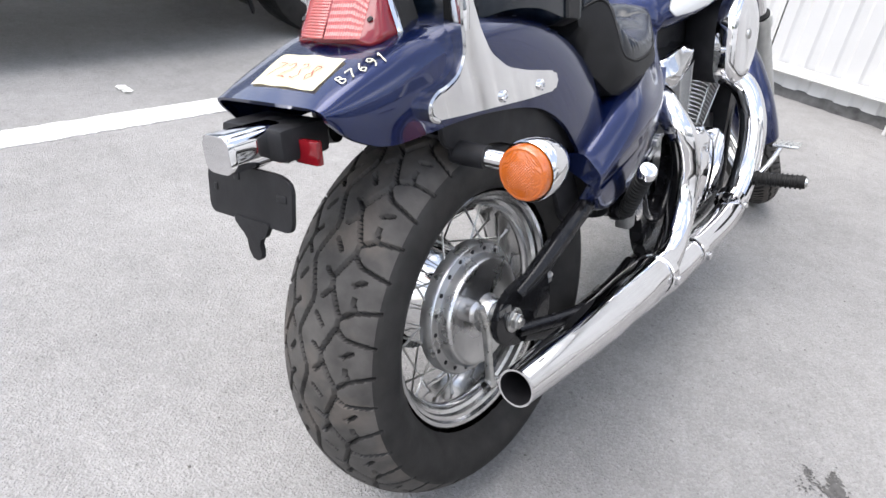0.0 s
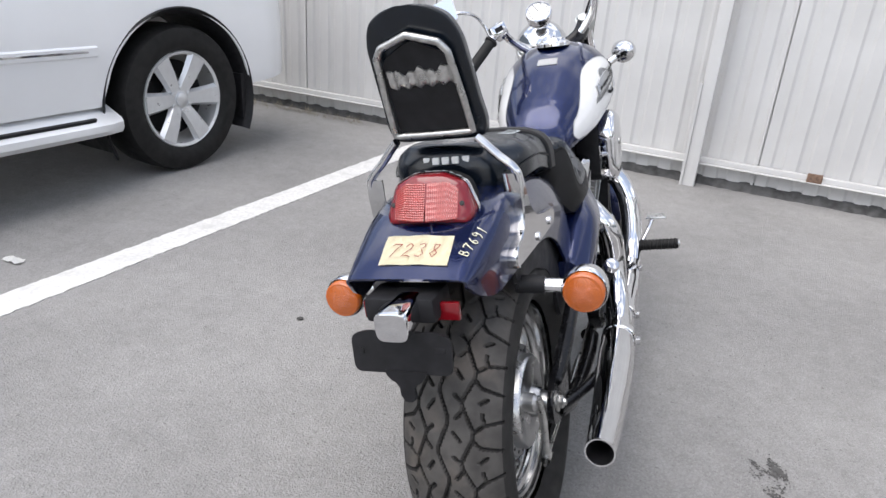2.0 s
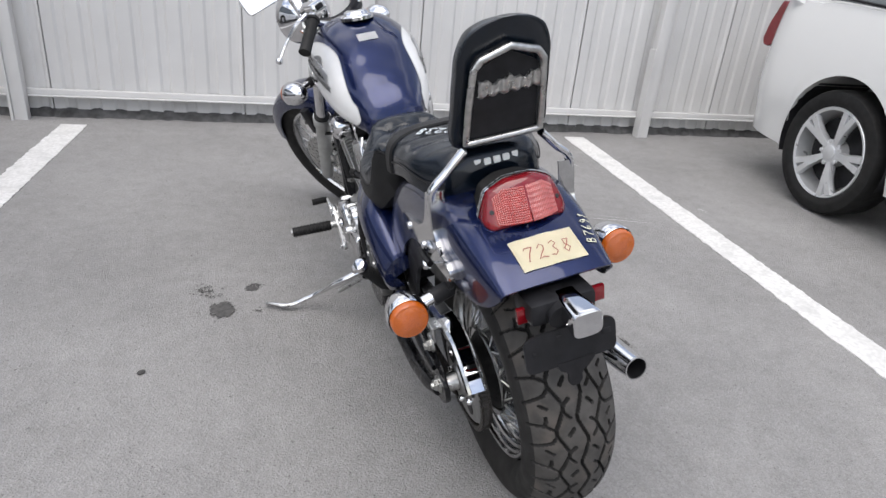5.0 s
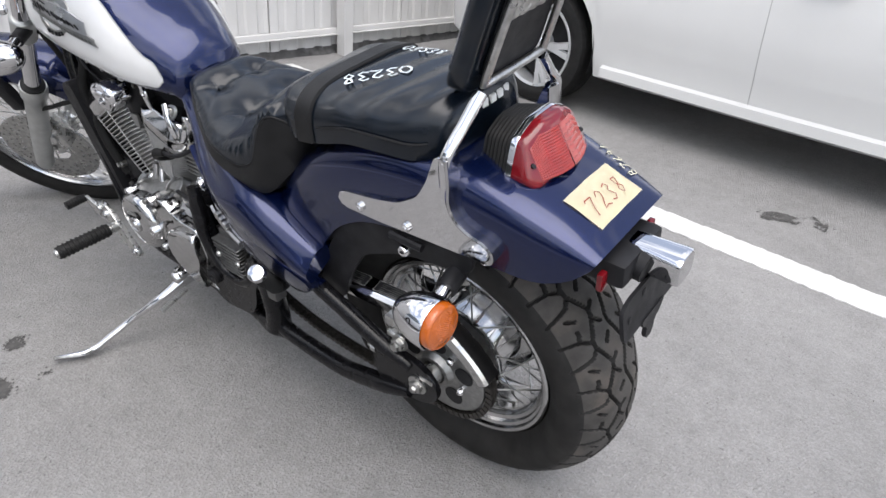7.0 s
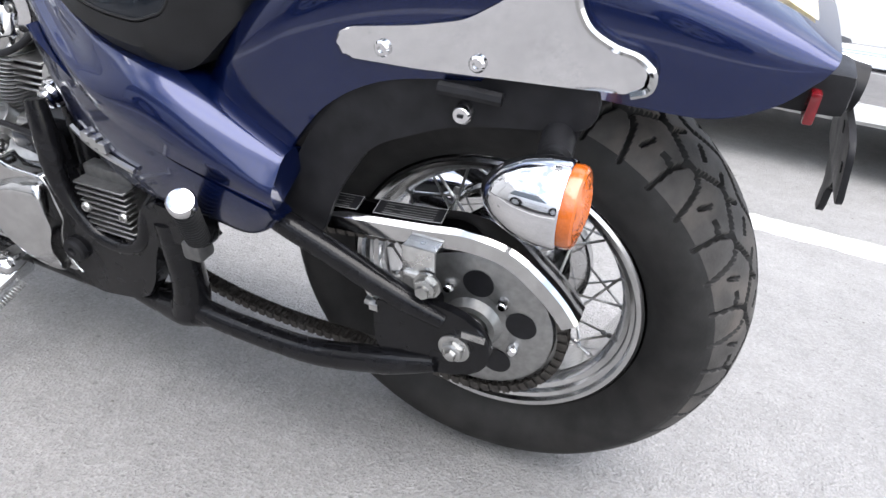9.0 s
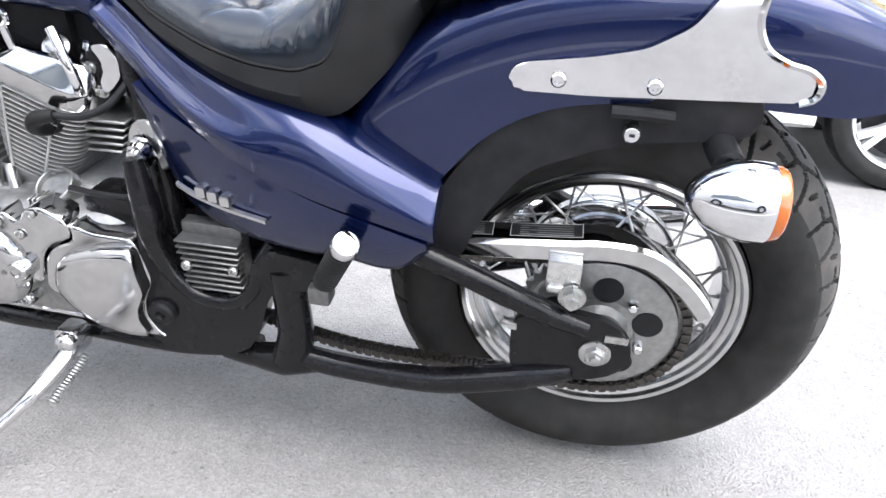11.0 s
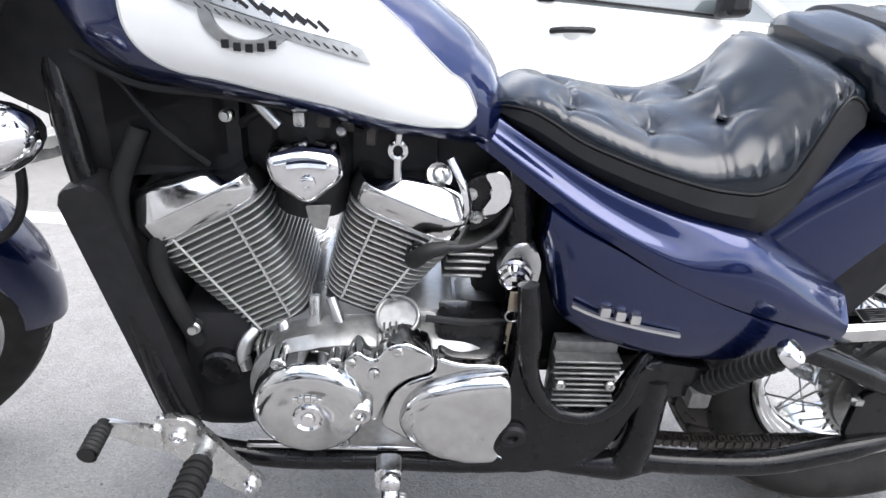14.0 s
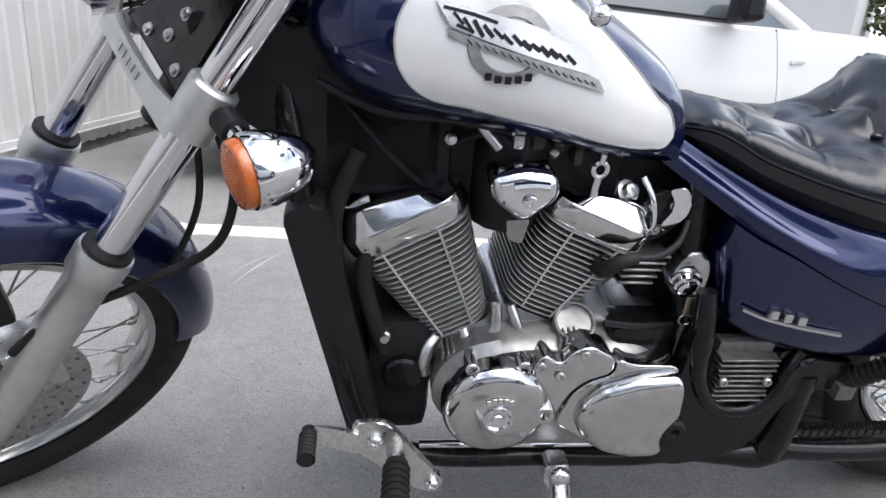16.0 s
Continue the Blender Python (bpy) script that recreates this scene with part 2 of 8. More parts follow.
def skin(bm, rings, closed=True, caps=True):
    """Faces between rings of points, all of one length."""
    vs = [[bm.verts.new(p) for p in ring] for ring in rings]
    k = len(rings[0])
    for a, b in zip(vs, vs[1:]):
        for i in range(k if closed else k - 1):
            j = (i + 1) % k
            bm.faces.new((a[i], a[j], b[j], b[i]))
    if caps and closed:
        bm.faces.new(vs[0][::-1])
        bm.faces.new(vs[-1])
    return vs


def tube(bm, pts, r, seg=12, n=0, caps=True, flat=1.0, up=None):
    """A swept round bar; r may be one radius or one for each point; flat squeezes it along its second axis."""
    p = spline(pts, n) if n else np.array(pts, float)
    rr = np.full(len(p), r) if np.isscalar(r) else np.interp(np.linspace(0, 1, len(p)), np.linspace(0, 1, len(r)), r)
    tan = np.gradient(p, axis=0)
    tan /= np.linalg.norm(tan, axis=1)[:, None]
    ref = np.array(up if up is not None else ((0, 0, 1) if abs(tan[0][2]) < 0.9 else (1, 0, 0)), float)
    rings = []
    side = np.cross(tan[0], ref)
    side /= np.linalg.norm(side)
    for q, t, radius in zip(p, tan, rr):
        side = side - t * (side @ t)
        side /= np.linalg.norm(side)
        o = np.cross(side, t)
        a = np.linspace(0, 2 * np.pi, seg, endpoint=False)
        rings.append([tuple(q + radius * (math.cos(x) * side + flat * math.sin(x) * o)) for x in a])
    skin(bm, rings, True, caps)
    return bm


def turned(bm, profile, origin, axis, seg=32, arc=(0.0, 2 * math.pi), ref=None):
    """A body of revolution: profile of (along, radius) round the axis from origin."""
    ax = Vector(axis).normalized()
    r0 = Vector(ref) if ref else (Vector((0, 0, 1)) if abs(ax.z) < 0.9 else Vector((0, 1, 0)))
    e1 = (r0 - ax * r0.dot(ax)).normalized()
    e2 = ax.cross(e1)
    whole = abs(arc[1] - arc[0] - 2 * math.pi) < 1e-6
    angles = np.linspace(arc[0], arc[1], seg, endpoint=not whole)
    o = Vector(origin)
    rings = [[tuple(o + ax * a + (e1 * math.cos(t) + e2 * math.sin(t)) * max(r, 1e-5)) for a, r in profile] for t in angles]
    if whole:
        rings.append(rings[0])
    skin(bm, rings, False, False)
    bmesh.ops.remove_doubles(bm, verts=bm.verts, dist=2e-5)
    return bm


def prism(bm, outline, x0, x1, bevel=0.0, axis="x", segments=2):
    """A plate: outline of (a, b) pulled along an axis, with rounded edges."""
    def place(a, b, c):
        return {"x": (c, a, b), "y": (a, c, b), "z": (a, b, c)}[axis]
    lo = [bm.verts.new(place(a, b, x0)) for a, b in outline]
    hi = [bm.verts.new(place(a, b, x1)) for a, b in outline]
    faces = [bm.faces.new(lo), bm.faces.new(hi)]
    k = len(outline)
    faces += [bm.faces.new((lo[i], lo[(i + 1) % k], hi[(i + 1) % k], hi[i])) for i in range(k)]
    if bevel:
        edges = {e for f in faces[:2] for e in f.edges}
        bmesh.ops.bevel(bm, geom=list(edges), offset=bevel, segments=segments, profile=0.6, affect="EDGES")
    return bm


def block(bm, lo, hi, bevel=0.0, segments=2):
    """A box with rounded edges."""
    m = Matrix.Translation([(a + b) / 2 for a, b in zip(lo, hi)]) @ Matrix.Diagonal([*(b - a for a, b in zip(lo, hi)), 1])
    made = bmesh.ops.create_cube(bm, size=1, matrix=m)["verts"]
    if bevel:
        edges = list({e for v in made for e in v.link_edges})
        bmesh.ops.bevel(bm, geom=edges, offset=bevel, segments=segments, profile=0.6, affect="EDGES")
    return bm


def moved(bm, m):
    bm.transform(m)
    return bm


def rounded(outline, r, n=5):
    """The outline with its corners rounded by r."""
    out, k = [], len(outline)
    for i in range(k):
        a, b, c = (np.array(outline[j % k], float) for j in (i - 1, i, i + 1))
        u, v = a - b, c - b
        lu, lv = np.linalg.norm(u), np.linalg.norm(v)
        d = min(r, lu * 0.45, lv * 0.45)
        p, q = b + u / lu * d, b + v / lv * d
        for t in np.linspace(0, 1, n):
            out.append(tuple((1 - t) ** 2 * p + 2 * t * (1 - t) * b + t**2 * q))
    return out


def bm_new():
    return bmesh.new()


def bolt(bm, at, axis, r=0.007, h=0.006):
    """A domed screw head with a socket."""
    turned(bm, [(0, r), (h * 0.6, r), (h, r * 0.75), (h, r * 0.42), (h * 0.5, r * 0.4), (h * 0.5, 0)], at, axis, 14)
    return bm


def strokes(bm, lines, m, width, n=8, thick=0.0006):
    """Handwriting: flat pen strokes through points of (a, b), laid by m."""
    for line in lines:
        p = spline(line, n) if len(line) > 2 else np.array(line, float)
        t = np.gradient(p, axis=0)
        t /= np.linalg.norm(t, axis=1)[:, None]
        s = np.c_[-t[:, 1], t[:, 0]] * width / 2
        rings = [[m(*(q + w), thick), m(*(q - w), thick)] for q, w in zip(p, s)]
        skin(bm, rings, False, False)
    return bm


# Pen strokes of the digits in a 0.6 x 1 box.
DIGITS = {
    "0": [[(0.3, 1), (0.05, 0.7), (0.05, 0.3), (0.3, 0), (0.55, 0.3), (0.55, 0.7), (0.3, 1)]],
    "1": [[(0.15, 0.75), (0.35, 1)], [(0.35, 1), (0.3, 0)]],
    "2": [[(0.05, 0.75), (0.3, 1), (0.52, 0.75), (0.2, 0.3), (0.02, 0.02), (0.3, 0.1), (0.6, 0.0)]],
    "3": [[(0.05, 0.9), (0.35, 1), (0.48, 0.78), (0.2, 0.54), (0.5, 0.32), (0.3, 0.02), (0.0, 0.1)]],
    "6": [[(0.45, 1), (0.15, 0.6), (0.05, 0.25), (0.28, 0), (0.5, 0.22), (0.3, 0.45), (0.07, 0.3)]],
    "7": [[(0.02, 0.85), (0.1, 0.98)], [(0.1, 0.98), (0.6, 0.95)], [(0.6, 0.95), (0.3, 0.45), (0.15, 0.0)]],
    "8": [[(0.5, 0.9), (0.25, 1), (0.08, 0.78), (0.3, 0.5), (0.5, 0.24), (0.28, 0), (0.06, 0.22), (0.3, 0.5), (0.52, 0.8), (0.5, 0.9)]],
    "9": [[(0.5, 0.7), (0.28, 1), (0.06, 0.75), (0.25, 0.5), (0.5, 0.72)], [(0.5, 0.72), (0.48, 0.3), (0.3, 0.0)]],
    "B": [[(0.08, 0.95), (0.08, 0.02)], [(0.08, 0.95), (0.4, 0.9), (0.4, 0.62), (0.08, 0.52), (0.5, 0.42), (0.48, 0.1), (0.08, 0.02)]],
}


def written(bm, text, m, size, pen, pitch=0.75):
    for i, ch in enumerate(text):
        lines = [[(size * (x + i * pitch), size * y) for x, y in line] for line in DIGITS[ch]]
        strokes(bm, lines, m, pen)
    return bm


# ---- ground, lines and fence ----
def ground():
    bm = bm_new()
    block(bm, (-250, -250, -0.3), (250, 250, 0))
    return tagged(put("ground", bm, ASPHALT, smooth=0), "worn grey asphalt car park ground", "ground", kind="structure")


ground()


def painted_line(a, b, width, seed, label):
    """A road line with worn edges, a thin layer on the asphalt."""
    rnd = random.Random(seed)
    a, b = Vector((*a, 0)), Vector((*b, 0))
    d = (b - a).normalized()
    s = Vector((-d.y, d.x, 0))
    n = int((b - a).length / 0.02)
    bm = bm_new()
    rings = []
    for i in range(n + 1):
        p = a.lerp(b, i / n)
        w0, w1 = (width / 2 + rnd.uniform(-0.006, 0.004) for _ in "ab")
        rings.append([tuple(p + s * w0), tuple(p + s * w0 + Vector((0, 0, 0.004))), tuple(p - s * w1 + Vector((0, 0, 0.004))), tuple(p - s * w1)])
    skin(bm, rings)
    return tagged(put("road_line", bm, LINE_PAINT, smooth=0), label, "road line", "parking bay lines", "structure")


painted_line((-1.315, 3.23), (-2.13, -2.3), 0.145, 3, "worn white parking bay line beside the white off-roader")
painted_line((1.86, 2.865), (1.29, -2.3), 0.15, 4, "worn white parking bay line beside the white family car")

FENCE_A, FENCE_B = Vector((-1.605, 3.37, 0)), Vector((2.42, 2.87, 0))
FENCE_D = (FENCE_B - FENCE_A).normalized()
FENCE_ANGLE = math.degrees(math.atan2(FENCE_D.y, FENCE_D.x))
FENCE = pose(FENCE_A.x, FENCE_A.y, 0, 0, 0, FENCE_ANGLE)


def fence():
    """Painted steel fence: ribbed sheets on a low dark footing, a rail and posts on the near side. Runs along x, from its own zero at a post."""
    root = tagged(new("wall_north"), "white painted corrugated steel fence on a dark footing", "fence", kind="structure")
    root.matrix_basis = FENCE
    bm = bm_new()
    rnd = random.Random(5)
    rings = []
    for i in range(0, 400):
        x = -8 + i * 0.05
        h = 0.052 + rnd.uniform(-0.004, 0.004)
        rings.append([(x, 0.06 + rnd.uniform(-0.015, 0.015), 0), (x, 0.095, h), (x, 0.3, h), (x, 0.3, 0)])
    skin(bm, rings)
    part("footing", bm, FENCE_BASE, root, "dark rough footing strip")
    # one sheet: wide flat bands with paired narrow ribs
    width, ribs = 1.12, 8
    prof = [(0.0, 0.022), (0.008, 0.022), (0.009, 0.0)]
    for k in range(ribs):
        x = 0.01 + k * (width - 0.01) / ribs
        prof += [(x, 0), (x + 0.058, 0), (x + 0.074, 0.01), (x + 0.112, 0.01), (x + 0.128, 0)]
    prof += [(width - 0.0005, 0.0), (width - 0.0005, 0.018)]
    ring = [(x, 0.09 + d) for x, d in prof] + [(x, 0.093 + d) for x, d in prof[::-1]]
    bm = bm_new()
    skin(bm, [[(x, y, z) for x, y in ring] for z in (0.046, 2.5)])
    sheet = part("sheet", bm, FENCE_PAINT, root, smooth=0)
    sheet.matrix_basis = pose(-8.812, 0, 0)
    for i in range(1, 19):
        share(sheet, root, pose(-8.812 + i * width, 0, 0))
    for z0, z1, y in ((0.13, 0.17, 0.05), (2.2, 2.25, 0.05)):
        bm = bm_new()
        block(bm, (-8.1, y, z0), (11, y + 0.036, z1), 0.003)
        block(bm, (-8.1, y - 0.02, z0), (11, y + 0.002, z0 + 0.006), 0)
        part("rail", bm, FENCE_PAINT, root)
    bm = bm_new()
    prism(bm, rounded([(-0.036, -0.03), (0.036, -0.03), (0.036, 0.035), (-0.036, 0.035)], 0.006, 3), -0.05, 2.45, axis="z")
    prism(bm, [(-0.05, -0.042), (-0.036, -0.042), (-0.036, 0.04), (-0.05, 0.04)], 0, 0.62, axis="z")
    post = part("post", bm, FENCE_PAINT, root)
    post.matrix_basis = pose(0, 0, 0)
    for i in (-3, -2, -1, 1, 2, 3, 4):
        share(post, root, pose(2.03 * i, 0, 0))
    bm = bm_new()
    block(bm, (2.66, 0.035, 0.13), (2.74, 0.06, 0.185), 0.004)
    part("rusty_clip", bm, RUST, root, "rusty clip on the rail")
    return root


fence()


# ---- parked vehicles ----
def disc_spokes(bm, n, r0, r1, w0, w1, x0, x1, twin=0.0):
    """Cast wheel spokes round the x axis, tapering from hub to rim; twin splits each one in two."""
    for i in range(n):
        a = 2 * math.pi * i / n
        for off in ((-twin, twin) if twin else (0,)):
            ring = []
            for r, w, x in ((r0, w0, x0), ((r0 + r1) / 2, (w0 + w1) / 2, (x0 + x1) / 2 + 0.006), (r1, w1, x1)):
                t = a + off * (r - r0 * 0.5) / r1
                c, s = math.cos(t), math.sin(t)
                pts = []
                for dw, dx in ((-w, -0.012), (-w * 0.7, 0.01), (w * 0.7, 0.01), (w, -0.012), (w * 0.6, -0.03), (-w * 0.6, -0.03)):
                    pts.append((x + dx, r * c - dw * s, r * s + dw * c))
                ring.append(pts)
            skin(bm, ring)
    return bm


def car_wheel(root, at, out, tyre_r, rim_r, width, n, twin, w):
    """A road wheel under a vehicle: tyre, cast rim with spokes, hub cap and nuts. out: +1 or -1, the side along x that it faces."""
    bm = bm_new()
    half = width / 2
    turned(bm, [(-half * 0.8, rim_r * 0.98), (-half, rim_r * 1.1), (-half * 1.05, (rim_r + tyre_r) / 2), (-half * 0.96, tyre_r * 0.965), (-half * 0.75, tyre_r * 0.995),
                (0, tyre_r), (half * 0.75, tyre_r * 0.995), (half * 0.96, tyre_r * 0.965), (half * 1.05, (rim_r + tyre_r) / 2), (half, rim_r * 1.1), (half * 0.8, rim_r * 0.98)], (0, 0, 0), (1, 0, 0), 56)
    tyre = part("wheel", bm, RUBBER, root)
    tyre.matrix_basis = Matrix.Translation(at) @ Matrix.Diagonal((out, 1, 1, 1))
    bm = bm_new()
    turned(bm, [(half * 0.84, rim_r * 1.02), (half * 0.9, rim_r), (half * 0.84, rim_r * 0.94), (0.0, rim_r * 0.9), (-half * 0.8, rim_r * 0.92), (-half * 0.8, rim_r)], (0, 0, 0), (1, 0, 0), 48)
    turned(bm, [(-0.02, 0.075), (half * 0.62, 0.07), (half * 0.68, 0.05), (half * 0.68, 0)], (0, 0, 0), (1, 0, 0), 24)
    disc_spokes(bm, n, 0.05, rim_r * 0.95, w[0], w[1], half * 0.6, half * 0.82, twin)
    part("rim", bm, RIM_SILVER, tyre, "silver cast alloy rim")
    bm = bm_new()
    turned(bm, [(half * 0.1, rim_r * 0.8), (half * 0.12, 0.0)], (0, 0, 0), (1, 0, 0), 32)
    part("brake", bm, BLACK_PLASTIC, tyre)
    bm = bm_new()
    turned(bm, [(half * 0.6, 0.04), (half * 0.76, 0.038), (half * 0.8, 0.03), (half * 0.8, 0)], (0, 0, 0), (1, 0, 0), 24)
    for i in range(n):
        a = 2 * math.pi * (i + 0.5) / n
        turned(bm, [(half * 0.55, 0.012), (half * 0.72, 0.011), (half * 0.74, 0.008), (half * 0.74, 0)], (0, 0.062 * math.cos(a), 0.062 * math.sin(a)), (1, 0, 0), 10)
    part("hub_cap", bm, RIM_SILVER, tyre)
    return tyre


def body_shell(root, name, mat, outline, arches, width, levels, label=""):
    """A vehicle body: side outline (y, z) with round wheel arches cut from below, skinned across the width with tumblehome.
    levels: (z, inset) pairs that curve the side; outside is x = 0, inside x = -width."""
    inset = curve1(*zip(*levels))
    n = 140
    ys = np.linspace(min(p[0] for p in outline[0]), max(p[0] for p in outline[0]), n)
    low, high = (np.array([np.interp(y, *zip(*line)) for y in ys]) for line in outline)
    for cy, cz, r in arches:
        cut = np.abs(ys - cy) < r
        low[cut] = np.maximum(low[cut], cz + np.sqrt(r * r - (ys[cut] - cy) ** 2))
    bm = bm_new()
    ends = np.minimum(ys - ys[0], ys[-1] - ys)
    round_in = np.where(ends < 0.35, 0.3 * (1 - np.sqrt(np.clip(1 - (1 - ends / 0.35) ** 2, 0, 1))), 0)
    rings = []
    for y, lo, hi, ri in zip(ys, low, high, round_in):
        hi = max(hi, lo + 0.02)
        z = lo + (hi - lo) * np.linspace(0, 1, 20) ** 0.9
        side = [(-float(inset(v)) - ri, y, v) for v in z]
        side[-1] = (side[-1][0] - 0.05, y, side[-1][2])
        rings.append(side + [(-width - p[0], y, p[2]) for p in side[::-1]])
    skin(bm, rings)
    return part(name, bm, mat, root, label, 35)


def side_strip(bm, pts, x, h, t):
    """A moulding along a body side through (y, z) points."""
    p = spline(pts, 24)
    rings = [[(x, y, z - h), (x + t, y, z - h * 0.6), (x + t, y, z + h * 0.6), (x, y, z + h)] for y, z in p]
    skin(bm, rings)
    return bm


def off_roader():
    """Pearl white off-roader, parked with its rear to the fence. Local: x out towards the motorcycle, y forward, zero under the rear wheel."""
    root = tagged(new("off_roader"), "pearl white off-road car with six-spoke alloy wheels and side step", "car")
    root.matrix_basis = Matrix.Translation((-2.25, 1.812, 0)) @ Matrix(((0.989, -0.147, 0), (-0.147, -0.989, 0), (0, 0, 1))).to_4x4()
    ys = [-0.98, -0.9, -0.5, 0.5, 2.4, 3.3, 3.7]
    lower = list(zip(ys, [0.6, 0.45, 0.42, 0.42, 0.42, 0.42, 0.55]))
    upper = list(zip([-0.98, -0.94, 0.5, 2.2, 2.3, 3.5, 3.7], [1.0, 1.06, 1.08, 1.1, 1.1, 1.02, 0.9]))
    body_shell(root, "body", SUV_WHITE, (lower, upper), [(0, 0.36, 0.49), (2.79, 0.36, 0.49)], 1.84, [(0.3, 0.03), (0.45, 0.005), (0.6, 0.0), (0.7, 0.0), (0.85, 0.012), (1.05, 0.045), (1.2, 0.09)])
    bm = bm_new()
    rings = []
    for z, a, b, i in ((1.05, -0.9, 2.2, 0.07), (1.1, -0.9, 2.15, 0.08), (1.5, -0.82, 1.55, 0.2), (1.78, -0.72, 1.2, 0.29), (1.86, -0.5, 1.0, 0.36)):
        rings.append([(-i, a, z), (-i, b, z), (-1.84 + i, b, z), (-1.84 + i, a, z)])
    skin(bm, rings)
    part("cabin", bm, GLASS_DARK, root, "dark tinted windows")
    bm = bm_new()
    skin(bm, [[(-i, a, z), (-i, b, z), (-1.84 + i, b, z), (-1.84 + i, a, z)] for z, a, b, i in ((1.76, -0.76, 1.24, 0.27), (1.84, -0.7, 1.15, 0.3), (1.9, -0.4, 0.9, 0.42))])
    part("roof", bm, SUV_WHITE, root)
    for cy in (0.0, 2.79):
        bm = bm_new()
        turned(bm, [(-0.42, 0.47), (-0.04, 0.47), (-0.01, 0.49), (0.004, 0.505), (-0.006, 0.51)], (0, cy, 0.36), (1, 0, 0), 40, (-2.0, 2.0))
        part("wheel_arch", bm, BLACK_PLASTIC, root, "black wheel arch liner")
        car_wheel(root, (-0.13, cy, 0.387), 1, 0.39, 0.256, 0.25, 6, 0.0, (0.04, 0.062))
        car_wheel(root, (-1.7, cy, 0.387), -1, 0.39, 0.256, 0.25, 6, 0.0, (0.04, 0.062))
        bm = bm_new()
        prism(bm, rounded([(cy - 0.445, 0.2), (cy - 0.515, 0.2), (cy - 0.5, 0.48), (cy - 0.44, 0.48)], 0.01, 3), -0.3, -0.03, 0.004)
        part("mud_flap", bm, BLACK_PLASTIC, root, "black rubber mud flap")
    bm = bm_new()
    rings = []
    for y, w in zip(np.linspace(0.44, 2.36, 30), 1 - 0.4 * np.abs(np.linspace(-1, 1, 30)) ** 14):
        rings.append([(-0.1, y, 0.3), (0.06 * w, y, 0.3), (0.085 * w, y, 0.325), (0.085 * w, y, 0.355), (0.06 * w, y, 0.372), (-0.1, y, 0.43)])
    skin(bm, rings)
    step = part("side_step", bm, SUV_WHITE, root, "white side step with a dark tread")
    bm = bm_new()
    prism(bm, rounded([(-0.06, 0.6), (0.062, 0.56), (0.062, 2.2), (-0.06, 2.2)], 0.06), 0.372, 0.384, axis="z")
    part("tread", bm, BLACK_PLASTIC, step, "dark ribbed tread")
    bm = bm_new()
    side_strip(bm, [(0.5, 0.68), (1.4, 0.685), (2.3, 0.69)], -0.004, 0.03, 0.014)
    part("side_trim", bm, SUV_WHITE, root)
    bm = bm_new()
    side_strip(bm, [(0.55, 0.682), (1.4, 0.687), (2.25, 0.692)], 0.008, 0.007, 0.005)
    part("trim_strip", bm, CHROME, root)
    for y in (1.02, 1.5):
        bm = bm_new()
        block(bm, (-0.02, y, 0.46), (0.0025, y + 0.006, 1.06))
        part("door_gap", bm, GREY_TEXT, root)
    return root


off_roader()


